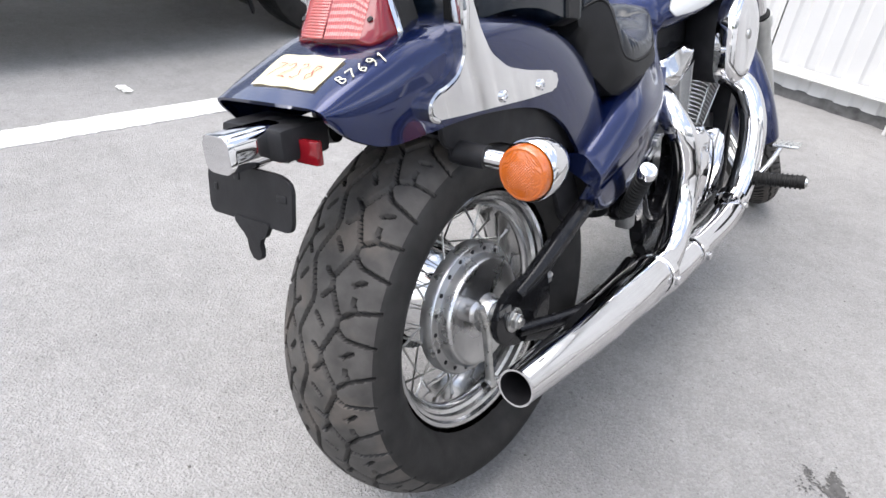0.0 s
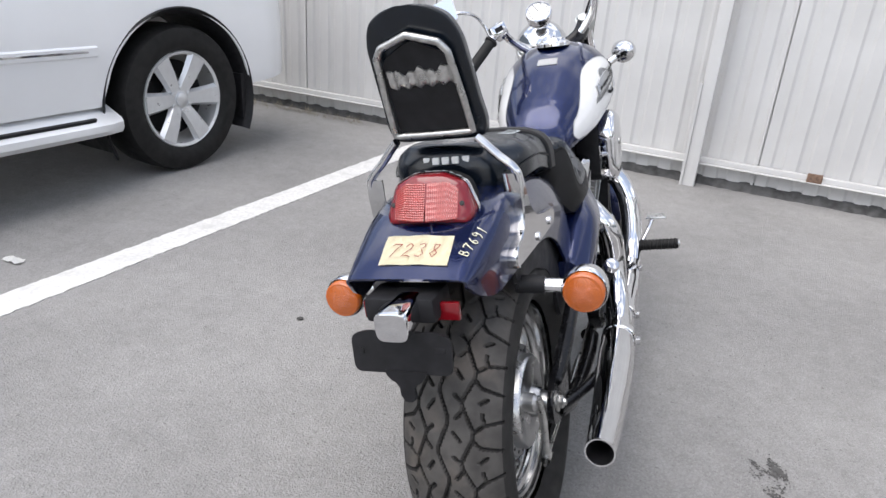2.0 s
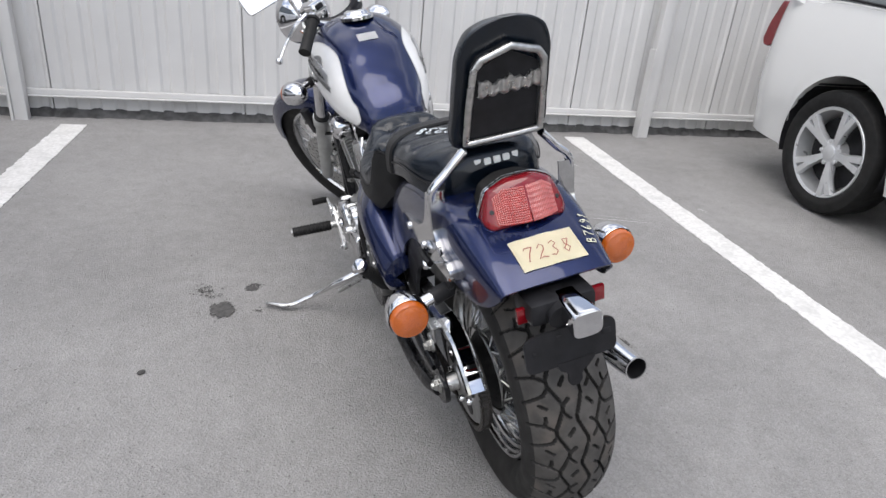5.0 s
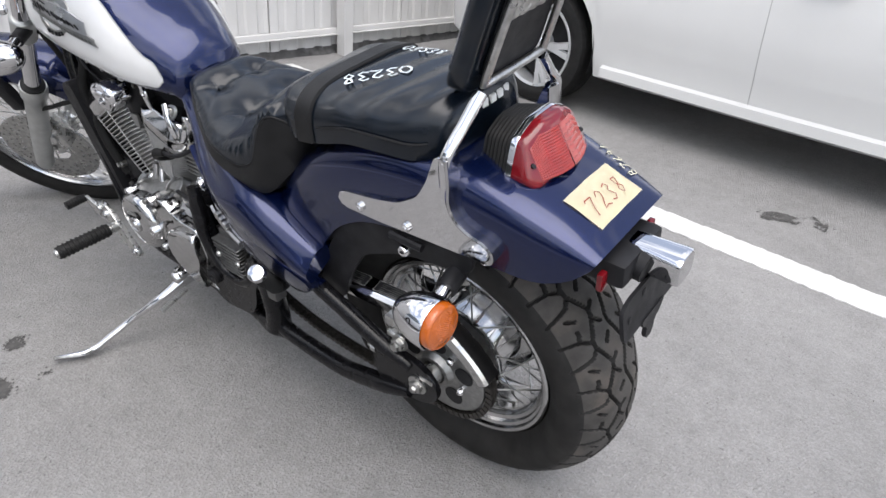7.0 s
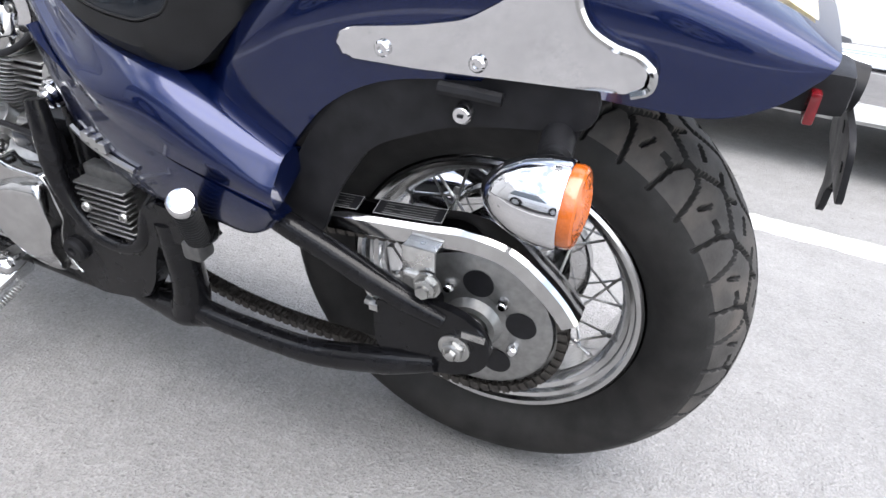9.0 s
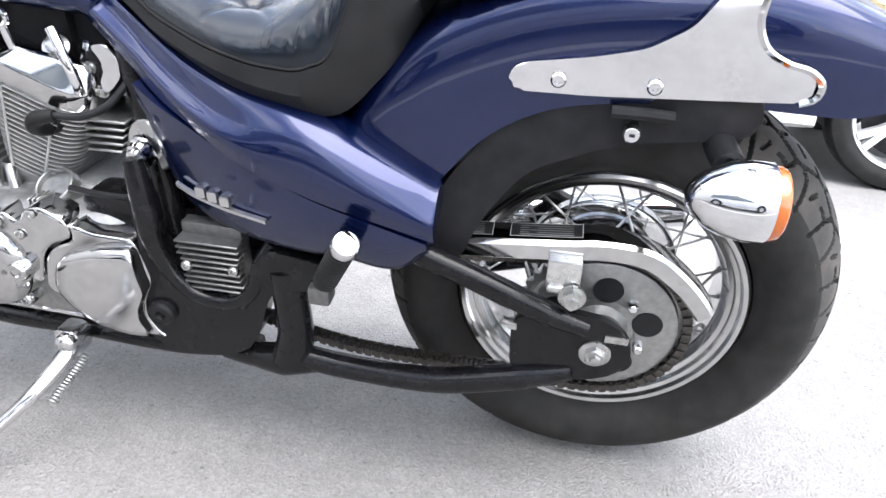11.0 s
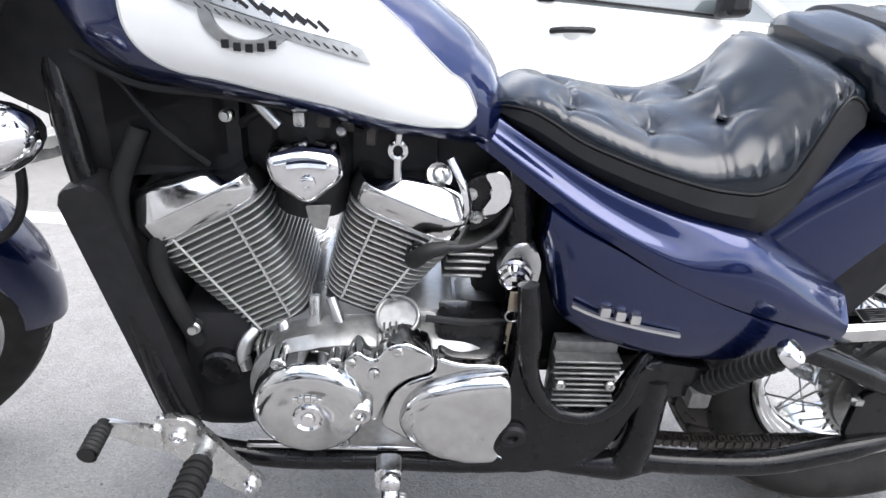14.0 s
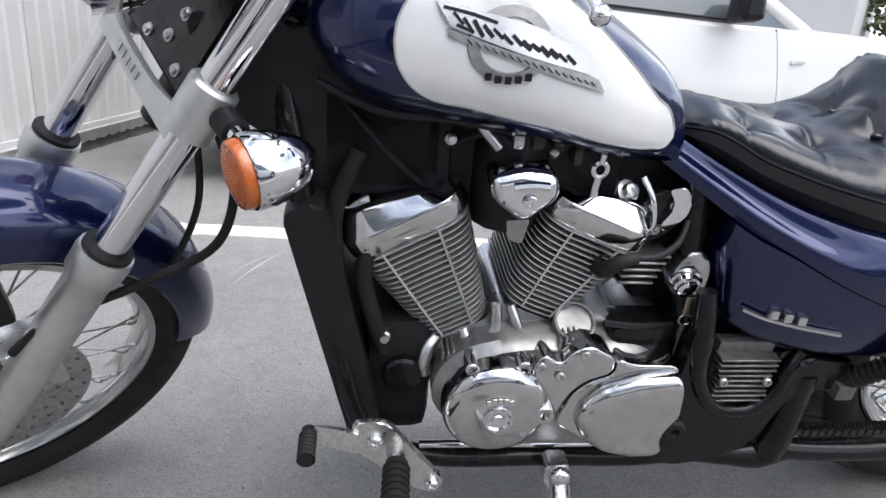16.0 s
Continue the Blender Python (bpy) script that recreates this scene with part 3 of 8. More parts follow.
def family_car():
    """White compact family car, parked with its rear to the fence. Local: x out towards the motorcycle, y forward, zero under the rear wheel."""
    root = tagged(new("family_car"), "white compact family car with silver alloy wheels", "car")
    m = Matrix(((-0.993, -0.115, 0), (0.115, -0.993, 0), (0, 0, 1))).to_4x4()
    root.matrix_basis = Matrix.Translation((2.5, 1.25, 0)) @ m
    levels = [(0.2, 0.06), (0.3, 0.036), (0.37, 0.028), (0.5, 0.006), (0.55, 0.0), (0.68, 0.0), (0.8, 0.008), (0.9, 0.02), (1.05, 0.05), (1.2, 0.1)]
    inset = curve1(*zip(*levels))
    lower = list(zip([-1.05, -1.0, -0.5, 0.4, 2.2, 3.3, 3.45], [0.42, 0.3, 0.26, 0.23, 0.23, 0.26, 0.42]))
    upper = list(zip([-1.05, -1.02, -0.8, 0.2, 1.0, 2.0, 2.25, 2.7, 3.2, 3.45], [0.95, 1.06, 1.1, 1.06, 1.02, 0.965, 0.96, 0.93, 0.82, 0.62]))
    body_shell(root, "body", CAR_WHITE, (lower, upper), [(-0.17, 0.355, 0.38), (2.66, 0.365, 0.38)], 1.75, levels)
    bm = bm_new()
    rings = []
    for z, a, b, i in ((0.95, -0.78, 2.3, 0.06), (1.05, -0.78, 2.22, 0.075), (1.3, -0.74, 1.75, 0.16), (1.5, -0.66, 1.3, 0.25), (1.56, -0.5, 1.1, 0.32)):
        rings.append([(-i, a, z), (-i, b, z), (-1.75 + i, b, z), (-1.75 + i, a, z)])
    skin(bm, rings)
    part("cabin", bm, GLASS_DARK, root, "dark tinted glazing")
    bm = bm_new()
    skin(bm, [[(-i, a, z), (-i, b, z), (-1.75 + i, b, z), (-1.75 + i, a, z)] for z, a, b, i in ((1.46, -0.72, 1.36, 0.225), (1.54, -0.66, 1.25, 0.25), (1.6, -0.4, 1.0, 0.4))])
    part("roof", bm, CAR_WHITE, root)
    for pts, w in (([(-0.05, 2.36, 0.925), (-0.07, 2.22, 1.02), (-0.16, 1.79, 1.29), (-0.235, 1.34, 1.49)], 0.035), ([(-0.052, 1.15, 1.0), (-0.15, 1.12, 1.3), (-0.235, 1.1, 1.5)], 0.045), ([(-0.045, 0.05, 1.05), (-0.15, -0.1, 1.3), (-0.23, -0.2, 1.5)], 0.06), ([(-0.06, -0.78, 1.04), (-0.15, -0.74, 1.3), (-0.25, -0.66, 1.5)], 0.08)):
        bm = bm_new()
        tube(bm, pts, w, 8, 12, flat=0.5, up=(1, 0, 0))
        part("pillar", bm, BLACK_PLASTIC if w == 0.045 else CAR_WHITE, root)
    bm = bm_new()
    side_strip(bm, [(-0.7, 1.105), (0.2, 1.062), (1.1, 1.02), (2.0, 0.967)], -0.05, 0.008, 0.012)
    part("window_seal", bm, BLACK_PLASTIC, root, "black window seal")
    for cy in (-0.185, 2.66):
        bm = bm_new()
        turned(bm, [(-0.4, 0.372), (-0.04, 0.372), (-0.012, 0.376)], (0, cy + 0.015, 0.365), (1, 0, 0), 40, (-1.9, 1.9))
        part("wheel_arch", bm, BLACK_PLASTIC, root, "black wheel arch liner")
        car_wheel(root, (-0.11, cy, 0.332), 1, 0.332, 0.24, 0.2, 5, 0.15, (0.019, 0.023))
        car_wheel(root, (-1.63, cy, 0.332), -1, 0.332, 0.24, 0.2, 5, 0.15, (0.019, 0.023))
    for line in ([(1.078, 0.3), (1.074, 0.55), (1.06, 0.8), (1.05, 1.0)], [(2.26, 0.36), (2.25, 0.6), (2.2, 0.94)]):
        bm = bm_new()
        p = spline(line, 20)
        rings = [[(-0.06, y - 0.0018, z), (0.0015 - float(inset(z)), y - 0.0018, z), (0.0015 - float(inset(z)), y + 0.0018, z), (-0.06, y + 0.0018, z)] for y, z in p]
        skin(bm, rings)
        part("door_gap", bm, GREY_TEXT, root)
    for y in (0.15, 1.18):
        bm = bm_new()
        tube(bm, [(-0.012, y, 0.86), (0.02, y + 0.03, 0.865), (0.026, y + 0.1, 0.87), (0.02, y + 0.17, 0.872), (-0.012, y + 0.2, 0.872)], 0.015, 8, 16)
        h = part("door_handle", bm, BLACK_PLASTIC, root, "dark door handle")
        bm = bm_new()
        turned(bm, [(0.0, 0.045), (0.004, 0.04), (0.004, 0)], (-0.012, y + 0.1, 0.865), (1, 0, 0), 20)
        part("handle_recess", bm, CAR_WHITE, h)
    bm = bm_new()
    rings = []
    for x, s in ((-0.04, 0.5), (0.0, 0.75), (0.05, 1.0), (0.13, 1.0), (0.19, 0.85), (0.21, 0.5)):
        rings.append([(x, 1.98 + a * s, 1.02 + b * s) for a, b in rounded([(-0.07, -0.07), (0.06, -0.06), (0.05, 0.07), (-0.06, 0.075)], 0.03)])
    skin(bm, rings)
    part("door_mirror", bm, BLACK_PLASTIC, root, "black door mirror")
    bm = bm_new()
    prism(bm, rounded([(2.29, 0.775), (2.36, 0.785), (2.36, 0.81), (2.29, 0.8)], 0.01, 3), -0.012, 0.004, 0.002)
    part("side_repeater", bm, CHROME, root)
    bm = bm_new()
    prism(bm, rounded([(-0.93, 0.8), (-0.9, 1.02), (-0.93, 1.04), (-1.0, 0.9), (-1.03, 0.79), (-0.98, 0.76)], 0.02), -0.32, -0.088, 0.008)
    part("tail_light", bm, RED, root, "red tail light")
    bm = bm_new()
    side_strip(bm, [(0.27, 0.275), (1.3, 0.27), (2.28, 0.275)], -0.042, 0.04, 0.03)
    part("sill", bm, CAR_WHITE, root)
    return root


family_car()


# ---- distance: pale building with a shutter, and shrubs ----
def far_building():
    root = tagged(new("building"), "pale rendered building with a white shutter door", "building", kind="")
    # square to the lane that runs along the bays
    root.matrix_basis = pose(13.5, -8.5, 0, 0, 0, 50)
    bm = bm_new()
    block(bm, (-1.32, 0, 0), (7.7, 6, 5.2), 0.02)
    part("wall", bm, BUILDING, root)
    bm = bm_new()
    block(bm, (-1.42, -0.1, 5.2), (7.8, 6.1, 5.4), 0.02)
    part("roof", bm, CONCRETE, root)
    bm = bm_new()
    for i in range(14):
        block(bm, (-0.9, -0.03, 0.02 + i * 0.154), (0.34, 0.02, 0.166 + i * 0.154), 0.01, 1)
    part("shutter_door", bm, CAR_WHITE, root, "white slatted shutter door")
    bm = bm_new()
    for lo, hi in (((-0.97, -0.05, 0), (-0.9, 0.02, 2.18)), ((0.34, -0.05, 0), (0.41, 0.02, 2.18)), ((-0.97, -0.05, 2.18), (0.41, 0.02, 2.27))):
        block(bm, lo, hi, 0.01)
    part("door_frame", bm, CONCRETE, root)
    return root


far_building()


def shrub(at, w, h, seed):
    """A broad-leaved shrub: crooked stems and a ragged crown of many small leaves."""
    rnd = random.Random(seed)
    root = tagged(new("shrub"), "dark green leafy shrub with bare lower stems", "shrub", "shrubs beyond the cars")
    root.matrix_basis = pose(*at)
    stems, leaves = bm_new(), bm_new()
    for k in range(9):
        a, r = rnd.uniform(0, 6.28), rnd.uniform(0.3, 1.0) * w * 0.5
        tip = (r * math.cos(a), r * math.sin(a), h * rnd.uniform(0.6, 0.98))
        tube(stems, [(0.06 * math.cos(a), 0.06 * math.sin(a), 0), (tip[0] * 0.3, tip[1] * 0.3, tip[2] * 0.5), tip], [0.05, 0.03, 0.008], 6, 6)
        for _ in range(440):
            s = rnd.uniform(0.25, 1.1)
            c = Vector((tip[0] * s, tip[1] * s, tip[2] * (0.25 + 0.75 * min(s, 1)))) + Vector([rnd.gauss(0, 0.24) for _ in "xyz"])
            if c.z < h * 0.5:
                continue
            d = Vector([rnd.gauss(0, 1) for _ in "xyz"]).normalized()
            e = d.orthogonal().normalized()
            l = rnd.uniform(0.07, 0.14)
            q = [c, c + d * l * 0.5 + e * l * 0.3, c + d * l, c + d * l * 0.5 - e * l * 0.3]
            leaves.faces.new([leaves.verts.new(p) for p in q])
    part("stems", stems, RUST, root)
    part("leaves", leaves, LEAF, root, smooth=0)


for i, (x, y) in enumerate(((9.5, -7.95), (10.2, -9.5), (8.2, -9.8), (7.4, -11))):
    shrub((x, y, 0), 2.2, 2.6, 40 + i)


# ---- the motorcycle: local x right, y forward, z up, zero under the rear axle; it leans on its side stand ----
LEAN, TYRE_R, AXLE_Z, FRONT_R, FRONT_TYRE = 12.5, 0.3265, 0.3295, 0.314, 0.3367
BIKE_POSE = pose(0.002, 0, 0.321, 0, -LEAN, 0) @ pose(0, 0, -TYRE_R)
bike = tagged(new("motorcycle"), "dark blue and white chrome V-twin cruiser motorcycle on its side stand", "motorcycle")
bike.matrix_basis = BIKE_POSE
REAR = Vector((0, 0, AXLE_Z))
RIM_AT = REAR + Vector((0.025, 0, 0))
BASE, RAKE, OFFSET, STEER = 1.68, radians(34.64), 0.053, radians(36.8)
UP_AXIS = Vector((0, -math.sin(RAKE), math.cos(RAKE)))
FRONT0 = Vector((0, BASE, FRONT_R))
HEAD0 = FRONT0 - OFFSET * Vector((0, math.cos(RAKE), math.sin(RAKE)))
TURNED = Matrix.Translation(HEAD0) @ Matrix.Rotation(STEER, 4, UP_AXIS) @ Matrix.Translation(-HEAD0)


def sides(f):
    """Calls f for the left (-1) and the right (+1)."""
    for s in (-1, 1):
        f(s)


# -- tyres with a cut tread --
def tread_depth(u, v, lines, w, d):
    """How deep the tread is cut at u (metres across) and v (0 to 1 along one pitch, wrapping), by pen lines of width w."""
    best = np.full(np.broadcast(u, v[0]).shape, 9.0)
    vm, pitch = v
    for (u0, v0), (u1, v1) in lines:
        for shift in (-1, 0, 1):
            pu, pv = u - u0, (vm - v0 - shift) * pitch
            du, dv = u1 - u0, (v1 - v0) * pitch
            t = np.clip((pu * du + pv * dv) / (du * du + dv * dv), 0, 1)
            best = np.minimum(best, np.hypot(pu - t * du, pv - t * dv))
    return d * np.clip((w / 2 + 0.0012 - best) / 0.0016, 0, 1)


def tyre(bm, r, half, crown, pitches, per, lines, w, d, across=64, wall=0.072):
    """A motorcycle tyre round the x axis: crown radius across, with the tread cut into a fine mesh."""
    arc = np.linspace(-1, 1, across)
    reach = half * 1.12
    u = arc * reach
    a = u / crown
    x = crown * np.sin(a)
    rr = r - crown * (1 - np.cos(a))
    th = np.linspace(0, 2 * np.pi, pitches * per, endpoint=False)
    vv = (th * pitches / (2 * np.pi)) % 1.0
    cut = tread_depth(u[None, :], (vv[:, None], 2 * np.pi * r / pitches), lines, w, d)
    radius = rr[None, :] - cut
    lip = [(-half * 0.985, r - wall * 0.84), (-half, r - wall), (-half * 0.975, r - wall * 1.24), (-half * 0.87, r - wall * 1.5), (-half * 0.68, r - wall * 1.72)]
    rings = []
    for i, t in enumerate(th):
        c, s = math.cos(t), math.sin(t)
        ring = [(px, pr * c, pr * s) for px, pr in lip[::-1]]
        ring += [(float(x[j]), float(radius[i, j]) * c, float(radius[i, j]) * s) for j in range(across)]
        ring += [(-px, pr * c, pr * s) for px, pr in lip]
        rings.append(ring)
    k = len(rings[0])
    verts = [p for ring in rings for p in ring]
    n = len(rings)
    faces = [(i * k + j, i * k + j + 1, ((i + 1) % n) * k + j + 1, ((i + 1) % n) * k + j) for i in range(n) for j in range(k - 1)]
    # the dust lies on the blocks, not the walls; dark grooves paint in shade
    dusty = np.zeros((n, k - 1), int)
    first = len(lip)
    dusty[:, first:first + across - 1] = (cut[:, :-1] < d * 0.3) & (np.abs(u[None, :-1]) < half * 1.02)
    return verts, faces, dusty.ravel().tolist()


def tyre_part(name, data, parent, label, m):
    verts, faces, dusty = data
    me = bpy.data.meshes.new(name)
    me.from_pydata(verts, [], faces)
    me.materials.append(TYRE)
    me.materials.append(TREAD)
    me.polygons.foreach_set("material_index", dusty)
    me.polygons.foreach_set("use_smooth", [True] * len(me.polygons))
    me.set_sharp_from_angle(angle=radians(38))
    ob = new(name, me)
    ob.parent = parent
    ob.matrix_basis = m
    return tagged(ob, label)


def tread_lines():
    """One pitch of the tread: a zigzag down the middle, one on each side with spurs at its bends, and forked cuts at the shoulder."""
    lines = [((-0.008, 0.0), (-0.008, 0.1)), ((-0.008, 0.1), (0.008, 0.5)), ((0.008, 0.5), (0.008, 0.6)), ((0.008, 0.6), (-0.008, 1.0))]
    for s, o in ((1, 0.25), (-1, 0.75)):
        side = [((0.03, 0.0), (0.034, 0.12)), ((0.034, 0.12), (0.052, 0.5)), ((0.052, 0.5), (0.05, 0.62)), ((0.05, 0.62), (0.03, 1.0)), ((0.03, 0.0), (0.019, -0.1)), ((0.034, 0.12), (0.022, 0.26)),
                ((0.052, 0.5), (0.07, 0.38)), ((0.07, 0.38), (0.104, 0.33)), ((0.07, 0.38), (0.066, 0.2)), ((0.05, 0.62), (0.062, 0.76)), ((0.062, 0.76), (0.103, 0.86)), ((0.018, 0.5), (0.028, 0.62)), ((0.062, 0.02), (0.074, -0.05))]
        lines += [((s * a, b + o), (s * c, d + o)) for (a, b), (c, d) in side]
    return lines


BLOCKS = tread_lines()

# -- rear wheel --
bm = bm_new()
half_rim = [(0.0, 0.184), (0.03, 0.188), (0.046, 0.2), (0.056, 0.2065), (0.064, 0.207), (0.067, 0.203), (0.0655, 0.197), (0.059, 0.194), (0.0565, 0.1885), (0.048, 0.187), (0.0445, 0.181), (0.034, 0.178), (0.03, 0.1735), (0.0, 0.172)]
turned(bm, half_rim + [(-x, r) for x, r in half_rim[::-1]] + half_rim[:1], RIM_AT, (1, 0, 0), 96)
rear_wheel = part("rear_wheel", bm, RIM_CHROME, bike, "chrome laced rear rim")
tyre_part("tyre", tyre(None, 0.33, 0.099, 0.115, 20, 48, BLOCKS, 0.0042, 0.008, 84, 0.07), rear_wheel, "worn black rubber tyre with a zigzag tread", Matrix.Translation(REAR + Vector((0.031, 0, 0))))


def laced(parent, centre, hub_r, hub_x, rim_r, rim_x, n, m=None, mat=STEEL, dish=0.0, shift=0.0):
    """Crossed wire spokes, each with its nipple at the rim."""
    bm = bm_new()
    tube(bm, [(0, 0, 0), (0, 0, 0.5), (0, 0, 0.93), (0, 0, 0.935), (0, 0, 1)], [0.0019, 0.0019, 0.0019, 0.0038, 0.0038], 6)
    base = None
    for i in range(n):
        side = -1 if i % 2 else 1
        lead = 1 if (i // 2) % 2 else -1
        t0 = 2 * math.pi * (i // 2) / (n / 2) + (math.pi / n * 2 if side > 0 else 0)
        t1 = t0 + lead * 0.42
        a = Vector((side * hub_x + shift, hub_r * math.cos(t1), hub_r * math.sin(t1))) + Vector(centre)
        b = Vector((side * rim_x + dish, rim_r * math.cos(t0), rim_r * math.sin(t0))) + Vector(centre)
        d = b - a
        mm = Matrix.Translation(a) @ d.to_track_quat("Z", "Y").to_matrix().to_4x4() @ Matrix.Diagonal((1, 1, d.length, 1))
        if m is not None:
            mm = m @ mm
        if base is None:
            base = part("spoke", bm, mat, parent)
            base.matrix_basis = mm
        else:
            share(base, parent, mm)


laced(rear_wheel, REAR, 0.102, 0.052, 0.176, 0.014, 40, dish=0.025, shift=0.012)
bm = bm_new()
turned(bm, [(-0.075, 0.05), (-0.06, 0.07), (-0.05, 0.094), (-0.046, 0.104), (-0.034, 0.104), (-0.03, 0.09), (0.0, 0.086), (0.03, 0.086), (0.048, 0.09), (0.052, 0.112), (0.056, 0.117), (0.064, 0.116), (0.068, 0.1), (0.076, 0.098)], REAR, (1, 0, 0), 56)
part("hub", bm, POLISHED, rear_wheel, "polished alloy hub barrel")
bm = bm_new()
turned(bm, [(0.056, 0.117), (0.073, 0.117), (0.078, 0.113), (0.078, 0.096), (0.074, 0.092)], REAR, (1, 0, 0), 64)
flange = part("drum_flange", bm, SATIN, rear_wheel, "alloy drum flange with spoke holes")
bm = bm_new()
turned(bm, [(0, 0.0038), (0.0012, 0.0038), (0.0012, 0)], (0, 0, 0), (1, 0, 0), 10)
# black discs put the dark of the spoke holes on the flange
hole = part("rivet", bm, BLACK_PLASTIC, flange)
for i in range(20):
    a = 2 * math.pi * i / 20
    m = pose(0.0778, 0.1045 * math.cos(a), AXLE_Z + 0.1045 * math.sin(a))
    hole.matrix_basis = m if i == 0 else hole.matrix_basis
    if i:
        share(hole, flange, m)
bm = bm_new()
turned(bm, [(0.068, 0.098), (0.094, 0.097), (0.099, 0.093), (0.1, 0.086), (0.097, 0.08), (0.098, 0.05), (0.101, 0.034), (0.116, 0.03), (0.122, 0.026), (0.122, 0)], REAR, (1, 0, 0), 48)
turned(bm, [(0.08, 0.02), (0.12, 0.018), (0.125, 0.012), (0.125, 0)], (0, -0.052, AXLE_Z + 0.03), (1, 0, 0), 20)
drum = part("brake_drum", bm, SATIN, rear_wheel, "polished brake drum cover")
bm = bm_new()
tube(bm, [(0.125, -0.05, AXLE_Z + 0.04), (0.129, -0.04, AXLE_Z), (0.129, -0.035, AXLE_Z - 0.06), (0.127, -0.03, AXLE_Z - 0.115)], [0.011, 0.009, 0.008, 0.009], 10, 12, flat=0.6, up=(0, 1, 0))
turned(bm, [(-0.012, 0.01), (0.014, 0.01), (0.016, 0.007), (0.016, 0)], (0.127, -0.03, AXLE_Z - 0.115), (0, 1, 0), 12)
part("brake_arm", bm, STEEL, drum, "steel brake arm")
bm = bm_new()
tube(bm, [(0.127, -0.05, 0.21), (0.125, 0.15, 0.21), (0.13, 0.4, 0.23), (0.13, 0.62, 0.25)], 0.0035, 8, 20)
tube(bm, [(0.128, 0.24, 0.215), (0.13, 0.36, 0.226)], 0.009, 8)
part("brake_rod", bm, STEEL, bike, "steel brake rod")

# sprocket with lightening holes, studs and the chain
bm = bm_new()
teeth = 42
prof = []
for i in range(teeth * 4):
    r = 0.118 if i % 4 in (0, 1) else 0.112
    a = 2 * math.pi * i / (teeth * 4)
    prof.append((r * math.cos(a), AXLE_Z + r * math.sin(a)))
prism(bm, prof, -0.088, -0.081)
turned(bm, [(-0.099, 0.05), (-0.099, 0.1), (-0.096, 0.106), (-0.086, 0.108)], REAR, (1, 0, 0), 40)
turned(bm, [(-0.113, 0.026), (-0.112, 0.034), (-0.105, 0.037), (-0.1, 0.04), (-0.098, 0.05)], REAR, (1, 0, 0), 32)
sprocket = part("sprocket", bm, CAST_GREY, rear_wheel, "steel rear sprocket")
for i in range(5):
    a = 2 * math.pi * (i + 0.3) / 5
    c = (-0.0992, 0.066 * math.cos(a), AXLE_Z + 0.066 * math.sin(a))
    bm = bm_new()
    turned(bm, [(0, 0.02), (-0.0012, 0.0205), (-0.0012, 0)], c, (1, 0, 0), 20)
    part("lightening_hole", bm, BLACK_PLASTIC, sprocket)
    bm = bm_new()
    a += math.pi / 5
    turned(bm, [(0, 0.008), (-0.01, 0.008), (-0.014, 0.005), (-0.014, 0)], (-0.098, 0.062 * math.cos(a), AXLE_Z + 0.062 * math.sin(a)), (1, 0, 0), 8)
    part("stud", bm, CHROME, sprocket)
bm = bm_new()
path = [(0.66, 0.31), (0.4, 0.222), (0.1, 0.214)] + [(0.118 * math.sin(a), AXLE_Z - 0.118 * math.cos(a)) for a in np.linspace(0.15, math.pi - 0.25, 14)[::1] * -1] + [(0.1, 0.43), (0.4, 0.39), (0.66, 0.36)]
cp = spline(path, 230)
for i in range(0, len(cp) - 1):
    (y0, z0), (y1, z1) = cp[i], cp[i + 1]
    t = math.atan2(z1 - z0, y1 - y0)
    for x in ((-0.0985, -0.079) if i % 2 else (-0.0955, -0.082)):
        m = pose(x, (y0 + y1) / 2, (z0 + z1) / 2, math.degrees(t))
        bmesh.ops.create_cube(bm, size=1, matrix=m @ Matrix.Diagonal((0.0022, math.hypot(y1 - y0, z1 - z0) * 1.35, 0.0125, 1)))
    bmesh.ops.create_cone(bm, cap_ends=True, segments=6, radius1=0.0045, radius2=0.0045, depth=0.02, matrix=pose(-0.085, y0, z0, 0, 90, 0))
part("chain", bm, CHAIN_STEEL, bike, "oily roller chain", 0)


